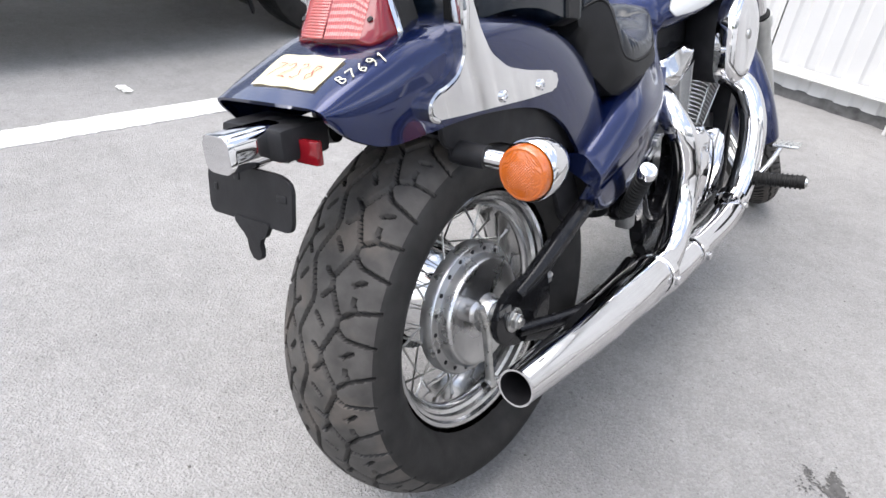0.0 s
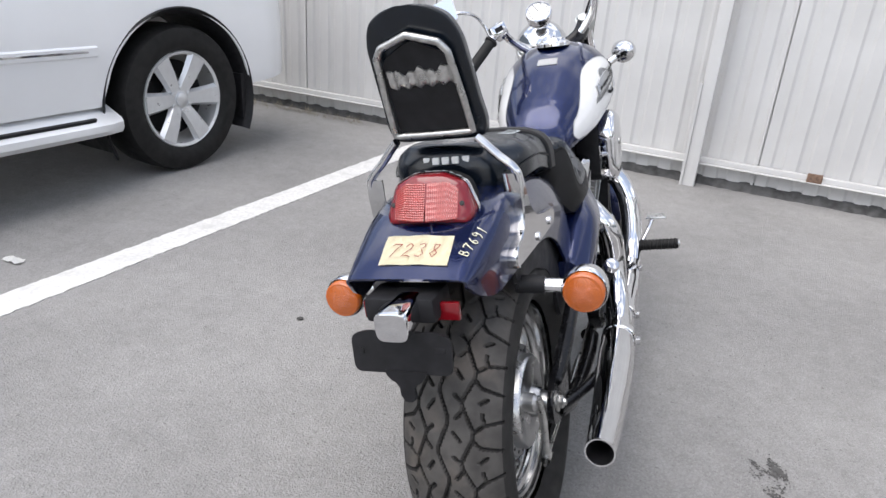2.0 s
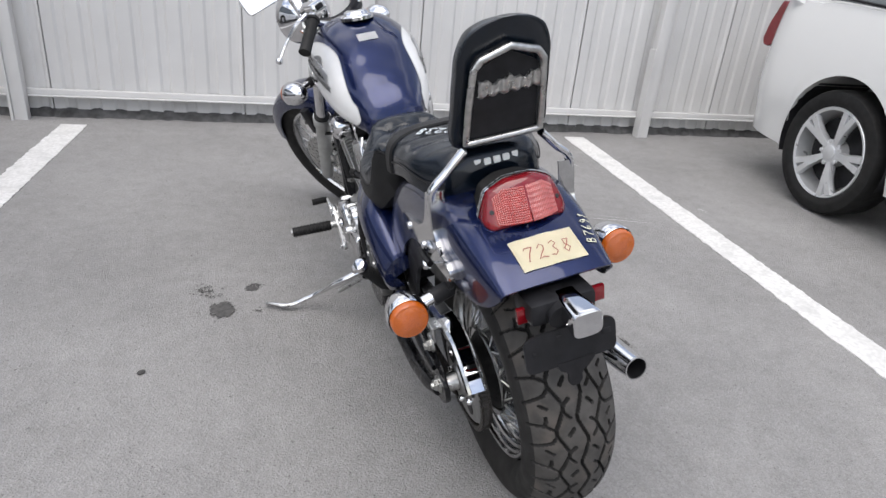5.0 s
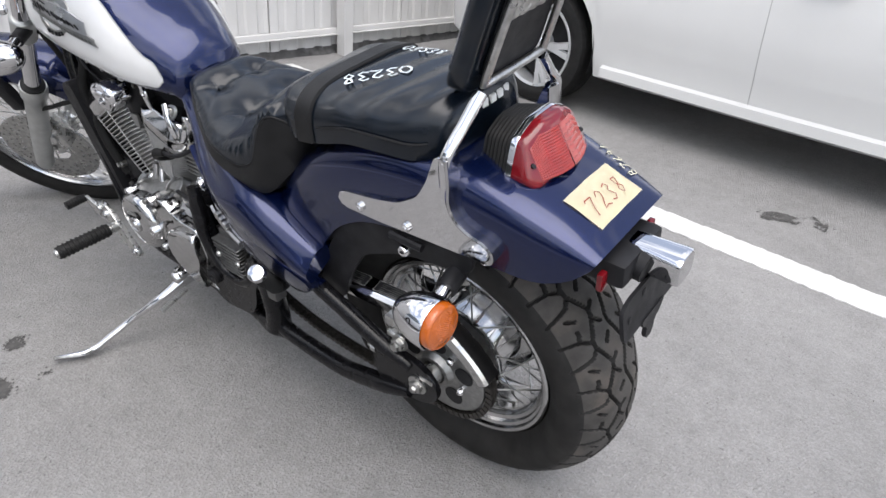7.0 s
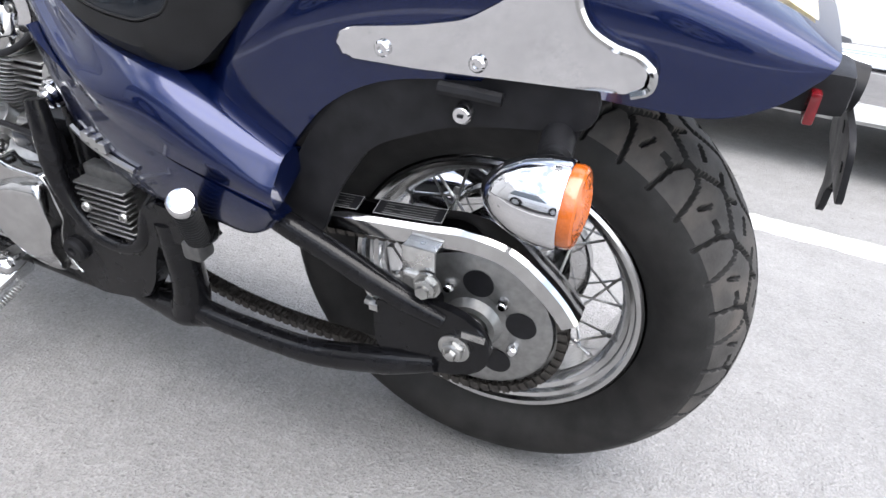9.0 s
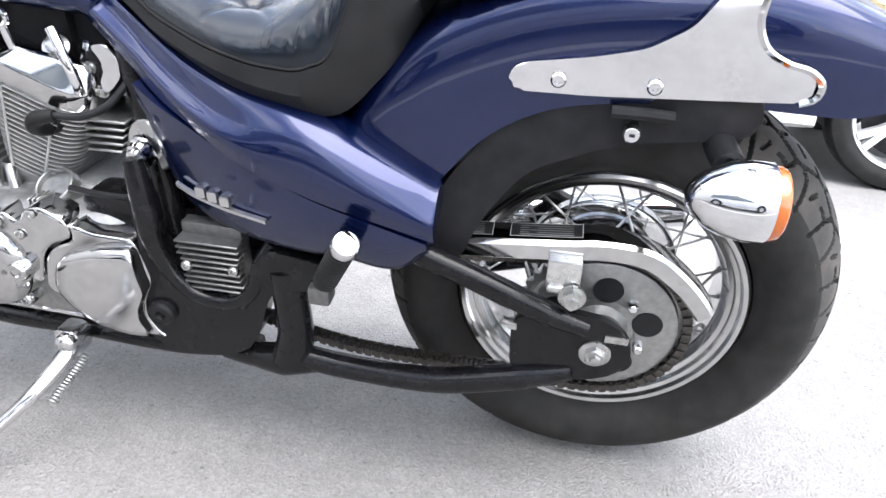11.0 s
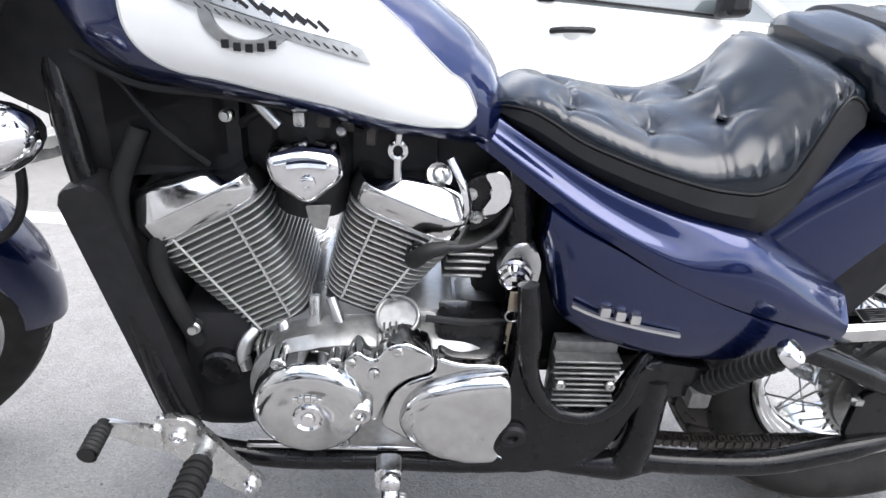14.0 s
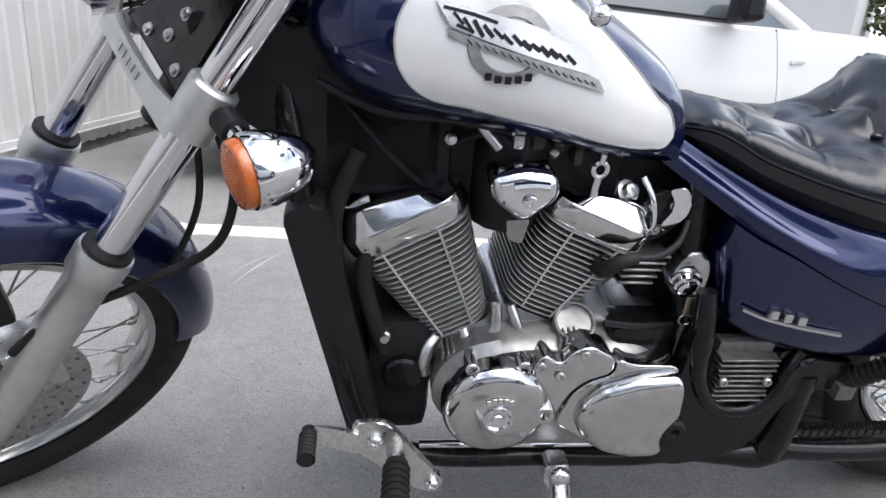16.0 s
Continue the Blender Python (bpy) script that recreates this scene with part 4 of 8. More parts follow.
# -- swing arm: lower and upper tubes to the axle plates --
def swing(s):
    bm = bm_new()
    tube(bm, [(s * 0.15, 0.46, 0.246), (s * 0.152, 0.4, 0.236), (s * 0.152, 0.32, 0.23), (s * 0.152, 0.21, 0.234), (s * 0.152, 0.13, 0.256), (s * 0.152, 0.073, 0.274), (s * 0.15, 0.03, 0.288)], [0.0185, 0.0185, 0.0185, 0.019, 0.0195, 0.0195, 0.012], 16, 30)
    arm = part("swing_arm", bm, BLACK_GLOSS, bike, "gloss black swing arm tube")
    bm = bm_new()
    tube(bm, [(s * 0.15, 0.3, 0.478), (s * 0.154, 0.232, 0.4515), (s * 0.154, 0.167, 0.426), (s * 0.153, 0.108, 0.4), (s * 0.151, 0.055, 0.378), (s * 0.149, 0.02, 0.366)], [0.0165, 0.0165, 0.0165, 0.0175, 0.0165, 0.012], 14, 24)
    part("upper_tube", bm, BLACK_GLOSS, arm)
    bm = bm_new()
    prism(bm, rounded([(0.115, 0.275), (0.118, 0.372), (0.056, 0.392), (-0.002, 0.385), (-0.036, 0.362), (-0.044, 0.33), (-0.032, 0.297), (0.02, 0.274)], 0.024), s * 0.141, s * 0.153, 0.003)
    part("axle_plate", bm, BLACK_GLOSS, arm)
    bm = bm_new()
    tube(bm, [(s * 0.148, 0.43, 0.4), (s * 0.15, 0.428, 0.34), (s * 0.15, 0.428, 0.28), (s * 0.15, 0.438, 0.232)], [0.027, 0.025, 0.026, 0.03], 16, 14)
    tube(bm, [(s * 0.15, 0.4, 0.233), (s * 0.15, 0.445, 0.226), (s * 0.146, 0.5, 0.222), (s * 0.14, 0.55, 0.222)], [0.019, 0.026, 0.02, 0.018], 16, 16)
    if s < 0:
        part("pivot_link", bm, BLACK_GLOSS, arm)
    else:
        bm.free()
    bm = bm_new()
    turned(bm, [(0, 0.0145), (0.01, 0.0145), (0.012, 0.012), (0.012, 0.008), (0.017, 0.007), (0.018, 0.004), (0.018, 0)], (s * 0.154, 0.004, AXLE_Z), (s, 0, 0), 6)
    turned(bm, [(0, 0.021), (0.003, 0.021), (0.004, 0.019), (0.004, 0.01)], (s * 0.153, 0.004, AXLE_Z), (s, 0, 0), 24)
    part("axle_nut", bm, STEEL, arm, "steel axle nut")
    bm = bm_new()
    tube(bm, [(s * 0.147, 0.03, AXLE_Z + 0.012), (s * 0.147, 0.13, AXLE_Z + 0.03)], 0.006, 8)
    turned(bm, [(0, 0.009), (0.012, 0.009), (0.012, 0)], (s * 0.147, 0.11, AXLE_Z + 0.026), (0, 1, 0), 6)
    block(bm, (s * 0.1545 - 0.001, -0.035, 0.352), (s * 0.1545 + 0.001, -0.005, 0.362))
    part("chain_adjuster", bm, STEEL, arm)


sides(swing)
bm = bm_new()
tube(bm, [(-0.14, 0.0, AXLE_Z), (0.14, 0, AXLE_Z)], 0.012, 14)
turned(bm, [(-0.142, 0.02), (-0.12, 0.022), (-0.1, 0.024)], REAR, (1, 0, 0), 24)
turned(bm, [(0.142, 0.02), (0.12, 0.024), (0.1, 0.026)], REAR, (1, 0, 0), 24)
part("axle", bm, STEEL, bike)

# chain guard: chrome outer strip, black top with two data labels
guard_line = [(0.245, 0.446), (0.13, 0.457), (0.06, 0.464), (0.0, 0.471), (-0.042, 0.4655), (-0.085, 0.437), (-0.112, 0.41), (-0.1265, 0.39)]
gp = spline(guard_line, 36)
gt = np.gradient(gp, axis=0)
gt /= np.linalg.norm(gt, axis=1)[:, None]
gn = np.c_[-gt[:, 1], gt[:, 0]]
gn *= np.sign(gn[:, 1])[:, None]
bm = bm_new()
rings = []
for i, (q, nrm) in enumerate(zip(gp, gn)):
    h = 0.0275 - (0.01 * max(0, 0.35 - i / 35) + 0.012 * max(0, i / 35 - 0.75))
    a, b = q - nrm * h / 2, q + nrm * h / 2
    rings.append([(-0.124, *a), (-0.127, *(a + nrm * 0.003)), (-0.127, *(b - nrm * 0.004)), (-0.121, *b), (-0.118, *(b - nrm * 0.004)), (-0.118, *a)])
skin(bm, rings)
guard = part("chain_guard", bm, POLISHED, bike, "chrome chain guard")
bm = bm_new()
rings = []
for i, (q, nrm) in enumerate(zip(gp, gn)):
    b = q + nrm * 0.0115
    up = 0.008 * min(1, max(0.05, (25 - i) / 5))
    rings.append([(-0.12, *b), (-0.116, *(b + nrm * up * 0.4)), (-0.09, *(b + nrm * up)), (-0.086, *(b + nrm * (up - 0.004))), (-0.09, *(b + nrm * (up - 0.004))), (-0.116, *(b - nrm * 0.003))])
skin(bm, rings)
part("guard_top", bm, CHROME, guard, "chrome top of the guard")
for a0, a1 in ((3, 9), (10, 19)):
    bm = bm_new()
    rows = [(gp[i] + gn[i] * 0.0152, i) for i in range(a0, a1)]
    skin(bm, [[(-0.1155, *q), (-0.091, *(q + gn[i] * 0.0052))] for q, i in rows], False, False)
    lab = part("data_label", bm, BLACK_PLASTIC, guard, "black data label with pale print")
    def on_label(q, i, x):
        return (x, *(q + gn[i] * (0.0006 + (x + 0.1155) * 0.215)))
    # pale border
    bm = bm_new()
    for x in (-0.1152, -0.0922):
        skin(bm, [[on_label(q, i, x), on_label(q, i, x + 0.0008)] for q, i in rows], False, False)
    for q, i in (rows[0], rows[-1]):
        e = gt[i] * 0.0004
        skin(bm, [[on_label(q - e, i, x), on_label(q + e, i, x)] for x in (-0.1152, -0.0914)], False, False)
    part("label_border", bm, GREY_TEXT, lab, smooth=0)
    # lines of fine print
    for k in range(5):
        x = -0.1125 + k * 0.004
        bm = bm_new()
        for a, b in ((0, 2), (2, len(rows) - 2)) if k % 2 else ((0, len(rows) - 2),):
            skin(bm, [[on_label(q, i, x), on_label(q, i, x + (0.0018 if k == 0 else 0.001))] for q, i in rows[1 + a:1 + b]], False, False)
        part("print_bar", bm, DIM_TEXT, lab, smooth=0)
bm = bm_new()
block(bm, (-0.142, 0.037, 0.418), (-0.137, 0.08, 0.458), 0.002)
block(bm, (-0.14, 0.037, 0.452), (-0.12, 0.08, 0.457), 0.002)
block(bm, (-0.146, 0.039, 0.412), (-0.137, 0.078, 0.422), 0.003)
part("guard_bracket", bm, ALLOY, guard, "pale alloy guard bracket")
bm = bm_new()
turned(bm, [(0, 0.014), (-0.01, 0.014), (-0.012, 0.009), (-0.018, 0.009), (-0.018, 0)], (-0.146, 0.0445, 0.411), (1, 0, 0), 6)
turned(bm, [(0, 0.018), (-0.004, 0.018), (-0.004, 0.012)], (-0.144, 0.0445, 0.411), (1, 0, 0), 20)
part("guard_bolt", bm, STEEL, guard)


# -- rear fender --
FEN = [((0.262, 0.485), (0.37, 0.585), 0.148), ((0.236, 0.53), (0.335, 0.645), 0.149), ((0.205, 0.575), (0.285, 0.705), 0.149), ((0.164, 0.619), (0.215, 0.757), 0.147), ((0.105, 0.652), (0.13, 0.79), 0.144),
       ((0.03, 0.667), (0.03, 0.808), 0.141), ((-0.07, 0.674), (-0.07, 0.81), 0.138), ((-0.15, 0.671), (-0.15, 0.795), 0.134), ((-0.215, 0.669), (-0.215, 0.772), 0.126), ((-0.262, 0.686), (-0.265, 0.75), 0.117), ((-0.292, 0.712), (-0.302, 0.73), 0.108)]
ft = np.linspace(0, 1, len(FEN))
f_by, f_bz, f_ty, f_tz, f_w = (curve1(ft, v) for v in ([p[0][0] for p in FEN], [p[0][1] for p in FEN], [p[1][0] for p in FEN], [p[1][1] for p in FEN], [p[2] for p in FEN]))
FEN_SHAPE = curve1((0, 0.12, 0.3, 0.5, 0.68, 0.82, 0.92, 1.0), (0, 0.2, 0.5, 0.76, 0.915, 0.97, 0.992, 1.0))
FEN_WIDE = curve1((0, 0.12, 0.3, 0.5, 0.68, 0.82, 0.92, 1.0), (1.0, 1.005, 1.0, 0.955, 0.83, 0.55, 0.27, 0.0))


def fender_at(t, k, s, lift=0.0):
    """A point of the rear fender: t along, k from the lower edge (0) to the crown (1), side s."""
    b, c = np.array((f_by(t), f_bz(t))), np.array((f_ty(t), f_tz(t)))
    q = b + (c - b) * FEN_SHAPE(k)
    up = (c - b) / np.linalg.norm(c - b)
    q = q + up * lift * max(k, 0.2)
    return (0.004 + float(s * (f_w(t) - 0.005 + lift * (1 - k)) * FEN_WIDE(k)), float(q[0]), float(q[1]))


bm = bm_new()
ks = list(np.linspace(0, 1, 15))
rings = []
for t in np.linspace(0, 1, 60):
    outer = [fender_at(t, k, -1) for k in ks] + [fender_at(t, k, 1) for k in ks[-2::-1]]
    inner = [fender_at(t, k, 1, -0.006) for k in ks] + [fender_at(t, k, -1, -0.006) for k in ks[-2::-1]]
    rings.append(outer + inner)
skin(bm, rings)
part("rear_fender", bm, BLUE, bike, "metallic dark blue rear fender")

# black inner liner round the tyre
bm = bm_new()
rings = []
for a in np.linspace(0.25, 1.9, 34):
    c, s_ = math.cos(a), math.sin(a)
    ring = []
    for x, r in ((-0.128, 0.318), (-0.13, 0.336), (-0.118, 0.35), (0, 0.356), (0.118, 0.35), (0.13, 0.336), (0.128, 0.318), (0.124, 0.336), (0.112, 0.345), (0, 0.35), (-0.112, 0.345), (-0.124, 0.336)):
        z = TYRE_R + r * s_
        y = r * c
        ring.append((x, max(y, -0.26), z))
    rings.append(ring)
skin(bm, rings)
part("fender_liner", bm, BLACK_PLASTIC, bike, "black inner fender")


def seat_rail(s):
    bm = bm_new()
    prism(bm, rounded([(0.27, 0.43), (0.21, 0.56), (0.13, 0.66), (-0.12, 0.69), (-0.12, 0.64), (0.02, 0.62), (0.12, 0.575), (0.17, 0.5), (0.2, 0.42)], 0.03), s * 0.122, s * 0.131, 0.003)
    part("inner_panel", bm, BLACK_PLASTIC, bike, "black panel inside the wheel arch")


sides(seat_rail)
bm = bm_new()
turned(bm, [(0, 0.0105), (-0.012, 0.0105), (-0.015, 0.008), (-0.015, 0)], (-0.131, 0.01, 0.638), (1, 0, 0), 20)
lock = part("helmet_lock", bm, CHROME, bike, "chrome helmet lock")
bm = bm_new()
block(bm, (-0.1475, 0.007, 0.6365), (-0.146, 0.013, 0.6395))
part("key_slot", bm, BLACK_PLASTIC, lock)
bm = bm_new()
tube(bm, [(-0.14, 0.035, 0.661), (-0.142, 0.0, 0.662), (-0.14, -0.03, 0.66)], 0.007, 8)
part("helmet_hook", bm, BLACK_PLASTIC, bike)

# -- frame covers under the seat, and side covers --
COVER = [  # y, under the seat (x, z), crest (x, z), seam (x, z)
    (0.705, (0.04, 0.738), (0.058, 0.73), (0.07, 0.7)), (0.664, (0.05, 0.722), (0.072, 0.707), (0.09, 0.676)), (0.62, (0.07, 0.702), (0.094, 0.684), (0.112, 0.649)), (0.58, (0.09, 0.686), (0.119, 0.663), (0.136, 0.627)),
    (0.526, (0.115, 0.668), (0.15, 0.638), (0.164, 0.606)), (0.465, (0.135, 0.655), (0.176, 0.622), (0.187, 0.578)), (0.37, (0.13, 0.635), (0.19, 0.613), (0.197, 0.542)), (0.29, (0.136, 0.592), (0.188, 0.571), (0.195, 0.518)), (0.222, (0.14, 0.553), (0.181, 0.532), (0.188, 0.495))]


def cover_upper(s):
    ys = [c[0] for c in COVER]
    f = [curve1(ys, [c[i][j] for c in COVER]) for i in (1, 2, 3) for j in (0, 1)]
    bm = bm_new()
    rings = []
    for y in np.append(np.linspace(ys[0], ys[-1], 44), ys[-1] - 0.004):
        a, b, c = ((f[2 * i](y) - (0.006 if y < ys[-1] and i == 0 else 0.0), f[2 * i + 1](y)) for i in range(3))
        mid1 = ((a[0] + b[0]) / 2, max(a[1], b[1]) * 0.5 + (a[1] + b[1]) / 4 + 0.004)
        mid2 = ((b[0] + c[0]) / 2 + 0.008, (b[1] + c[1]) / 2 + 0.004)
        pts = spline([a, mid1, b, mid2, c], 18)
        ring = [(s * x, y, z) for x, z in pts]
        ring += [(s * (c[0] - 0.008), y, c[1]), (s * (a[0] - 0.03), y, a[1] - 0.02)]
        rings.append(ring)
    skin(bm, rings)
    part("frame_cover", bm, BLUE, bike, "metallic dark blue frame cover")


sides(cover_upper)


def cover_lower(s):
    """Side cover below the seam: gently bowed, wider to the rear."""
    top = curve1([c[0] for c in COVER], [c[3][1] - 0.003 for c in COVER])
    low = curve1([0.225, 0.245, 0.34, 0.49, 0.545, 0.585, 0.605], [0.47, 0.448, 0.441, 0.443, 0.458, 0.5, 0.58])
    wide = curve1([0.2, 0.3, 0.43, 0.56, 0.62], [0.19, 0.197, 0.188, 0.156, 0.132])
    bm = bm_new()
    rings = []
    for y in np.linspace(0.606, 0.226, 40):
        z0, z1 = float(low(y)), float(top(y))
        ring = []
        for k in np.linspace(0, 1, 12):
            inward = 0.012 * (1 - min(1, k / 0.12)) ** 2 + 0.02 * (1 - k) ** 2
            ring.append((s * (float(wide(y)) - inward), y, z0 + (z1 - z0) * k))
        ring += [(s * (float(wide(y)) - 0.03), y, z1), (s * (float(wide(y)) - 0.045), y, z0)]
        rings.append(ring)
    skin(bm, rings)
    cover = part("side_cover", bm, BLUE, bike, "metallic dark blue side cover")
    bm = bm_new()
    bars = spline([(0.565, 0.513), (0.545, 0.507), (0.49, 0.499), (0.43, 0.494)], 16)
    for h0, h1, a, b in ((-0.0035, 0.003, 0, 16),):
        skin(bm, [[(s * (float(wide(y)) + d - 0.004), y, z + e) for d, e in ((0, h0), (0.0055, h0 + 0.001), (0.0055, h1 - 0.001), (0, h1))] for y, z in bars[a:b]])
    part("emblem_bar", bm, SATIN, cover, "chrome emblem bar")
    for y in (0.5245, 0.506, 0.4875):
        bm = bm_new()
        x = float(wide(y))
        top = 0.5205 - 0.1 * (0.5245 - y)
        prism(bm, rounded([(y + 0.0065, top), (y - 0.0065, top - 0.001), (y - 0.0065, top - 0.015), (y + 0.0065, top - 0.014)], 0.0025, 3), s * (x - 0.008), s * (x + 0.0025), 0.001)
        part("emblem_block", bm, SATIN, cover, "plain chrome emblem block")


sides(cover_lower)

# -- seats --
SEAT = [  # y, half width, skirt bottom, piping height, crown
    (0.668, 0.044, 0.722, 0.737, 0.745), (0.655, 0.06, 0.714, 0.741, 0.753), (0.635, 0.076, 0.706, 0.742, 0.761), (0.61, 0.092, 0.695, 0.734, 0.763), (0.585, 0.107, 0.684, 0.722, 0.757), (0.53, 0.135, 0.667, 0.707, 0.742), (0.47, 0.161, 0.652, 0.696, 0.732),
    (0.41, 0.169, 0.636, 0.687, 0.739), (0.365, 0.168, 0.628, 0.69, 0.771), (0.335, 0.162, 0.632, 0.712, 0.802), (0.32, 0.157, 0.642, 0.75, 0.818), (0.305, 0.15, 0.658, 0.784, 0.82), (0.27, 0.13, 0.7, 0.79, 0.815), (0.25, 0.12, 0.74, 0.775, 0.8)]
sy = [r[0] for r in SEAT]
s_w, s_low, s_pip, s_top = (curve1(sy, [r[i] for r in SEAT]) for i in (1, 2, 3, 4))
BUTTONS = [(y, x) for y, x in ((0.58, 0.045), (0.475, 0.055), (0.385, 0.055)) for x in (-x, x)]


def seat_top(y, k):
    """The cushion: k from the piping (0) to the far piping (1); puckered at the piping, drawn in at the buttons."""
    w, zp, zt = float(s_w(y)), float(s_pip(y)), float(s_top(y))
    a = (k - 0.5) * math.pi
    x = w * math.sin(a) * (1 - 0.04 * math.cos(a))
    z = zp + (zt - zp) * abs(math.cos(a)) ** 0.62
    edge = min(k, 1 - k)
    # gathers: close folds near the rear bend, a few at the nose, hardly any along the thigh
    gather = 1.0 / (1 + math.exp((y - 0.385) / 0.01)) + 0.4 / (1 + math.exp((0.645 - y) / 0.008)) + 0.12
    wave = math.sin(y * 430 + 2.6 * math.sin(y * 61 + 3 * x) + 1.3 * math.sin(y * 149))
    z += 0.0042 * gather * math.exp(-((edge - 0.07) / (0.05 + 0.03 * math.sin(y * 93))) ** 2) * wave
    z += 0.003 * math.exp(-((y - 0.365 - 0.25 * abs(x)) / 0.02) ** 2) * (edge > 0.02)
    for by, bx in BUTTONS:
        d2 = (y - by) ** 2 + (x - bx) ** 2
        z -= 0.013 * math.exp(-d2 / 0.0009) + 0.005 * math.exp(-d2 / 0.00012)
        # creases that run from the button to the piping, to its neighbour and across
        out = (x - bx) * (1 if bx > 0 else -1)
        for slope, far, depth in ((0.35, 0.085, 0.0055), (-0.75, 0.07, 0.004), (-0.2, 0.0, 0.0045)):
            reach = out if far else -out
            if 0.004 < reach < (far or 0.055):
                off = (y - by) - slope * reach
                z -= depth * math.exp(-(off / 0.0055) ** 2) * min(1, reach / 0.015) * (1 - reach / (far or 0.11))
    return (x, y, z)


bm = bm_new()
rings = [[seat_top(y, k) for k in np.linspace(0, 1, 90)] for y in np.linspace(0.668, 0.25, 180)]
skin(bm, rings, False, False)
seat = part("rider_seat", bm, LEATHER, bike, "black buttoned leather rider seat", 60)
bm = bm_new()
rings = []
for y in np.linspace(0.669, 0.25, 60):
    w, zl, zp = float(s_w(y)), float(s_low(y)), float(s_pip(y))
    ring = [(-(w + 0.002), y, zp - 0.003), (-(w + 0.006), y, (zl + zp) / 2), (-(w - 0.012), y, zl), (-(w - 0.05), y, zl - 0.004)]
    rings.append(ring + [(-x, yy, z) for x, yy, z in ring[::-1]])
skin(bm, rings)
part("seat_skirt", bm, VINYL, seat, "plain black vinyl seat skirt")


def piping(s):
    bm = bm_new()
    tube(bm, [(s * (float(s_w(y)) + 0.001), y, float(s_pip(y))) for y in np.linspace(0.666, 0.25, 70)], 0.0018, 6)
    part("piping", bm, VINYL, seat, "black piping")


sides(piping)
for by, bx in BUTTONS:
    x = bx
    k = 0.5 + math.asin(max(-1, min(1, x / float(s_w(by))))) / math.pi
    p = seat_top(by, k)
    bm = bm_new()
    turned(bm, [(0, 0.008), (0.003, 0.007), (0.005, 0.003), (0.005, 0)], p, (0, 0, 1), 12)
    part("button", bm, LEATHER, seat)

PILLION = [  # y, half width, bottom, crown
    (0.28, 0.085, 0.826, 0.834), (0.273, 0.108, 0.816, 0.843), (0.26, 0.128, 0.798, 0.85), (0.242, 0.136, 0.778, 0.855), (0.2, 0.138, 0.776, 0.86), (0.1, 0.138, 0.8, 0.87), (0.03, 0.132, 0.803, 0.88), (-0.01, 0.116, 0.797, 0.884),
    (-0.035, 0.102, 0.8, 0.884), (-0.05, 0.09, 0.804, 0.876), (-0.058, 0.075, 0.812, 0.866), (-0.063, 0.05, 0.825, 0.85)]
py = [r[0] for r in PILLION]
p_w, p_low, p_top = (curve1(py, [r[i] for r in PILLION]) for i in (1, 2, 3))


def pillion_ring(y, grow=0.0):
    w, lo, hi = float(p_w(y)) + grow, float(p_low(y)), float(p_top(y)) + grow
    ring = []
    for a in np.linspace(math.pi, 0, 33):
        c, s_ = math.cos(a), math.sin(a)
        fold = 0.002 * math.sin(y * 90 + 5 * c) * s_ * (1 if grow == 0 else 0)
        ring.append((w * np.sign(c) * abs(c) ** 0.55, y, lo + (hi - lo) * abs(s_) ** 0.55 + fold))
    ring += [(w * 0.8, y, lo - 0.012), (-w * 0.8, y, lo - 0.012)]
    return ring


bm = bm_new()
skin(bm, [pillion_ring(y) for y in np.linspace(py[0], py[-1], 90)])
pillion = part("pillion_seat", bm, LEATHER, bike, "black padded leather pillion seat", 60)
bm = bm_new()
skin(bm, [pillion_ring(y, g) for y, g in ((0.222, 0.001), (0.22, 0.005), (0.186, 0.005), (0.184, 0.001))])
part("seat_strap", bm, VINYL, pillion, "black strap across the seat")


def pillion_piping(s):
    bm = bm_new()
    tube(bm, [(s * (float(p_w(y)) + 0.002), y, float(p_low(y)) + 0.028) for y in np.linspace(0.17, -0.03, 24)], 0.0016, 6)
    part("piping", bm, VINYL, pillion)


sides(pillion_piping)


def on_pillion(x, y, t):
    """A place on top of the pillion, t metres above the leather."""
    w, lo, hi = float(p_w(y)), float(p_low(y)), float(p_top(y))
    c = min(0.999, abs(x) / w) ** (1 / 0.55)
    return (x, y, lo + (hi - lo) * max(0.0, 1 - c * c) ** 0.275 + 0.0028 + t)


# one number slants across the near half, a second one runs along the far edge
bm = bm_new()
written(bm, "03238", lambda a, b, t: on_pillion(0.008 - 0.66 * a - 0.68 * b, 0.096 + 0.75 * a - 0.75 * b, t), 0.034, 0.0042, 0.66)
part("chalk_number", bm, CHALK_WHITE, pillion, "number written in white marker", 0)
bm = bm_new()
written(bm, "03238", lambda a, b, t: on_pillion(0.09 - b, 0.17 - a, t), 0.026, 0.0034, 0.7)
part("chalk_number", bm, CHALK_WHITE, pillion, "number written in white marker", 0)
for i in range(5):
    bm = bm_new()
    x = -0.037 + i * 0.0187
    block(bm, (x, -0.0645 + 3.0 * (x + 0.0) ** 2, 0.852), (x + 0.0135, -0.045, 0.865), 0.0015, 1)
    part("printed_bar", bm, PRINT, pillion, "grey printed bar")


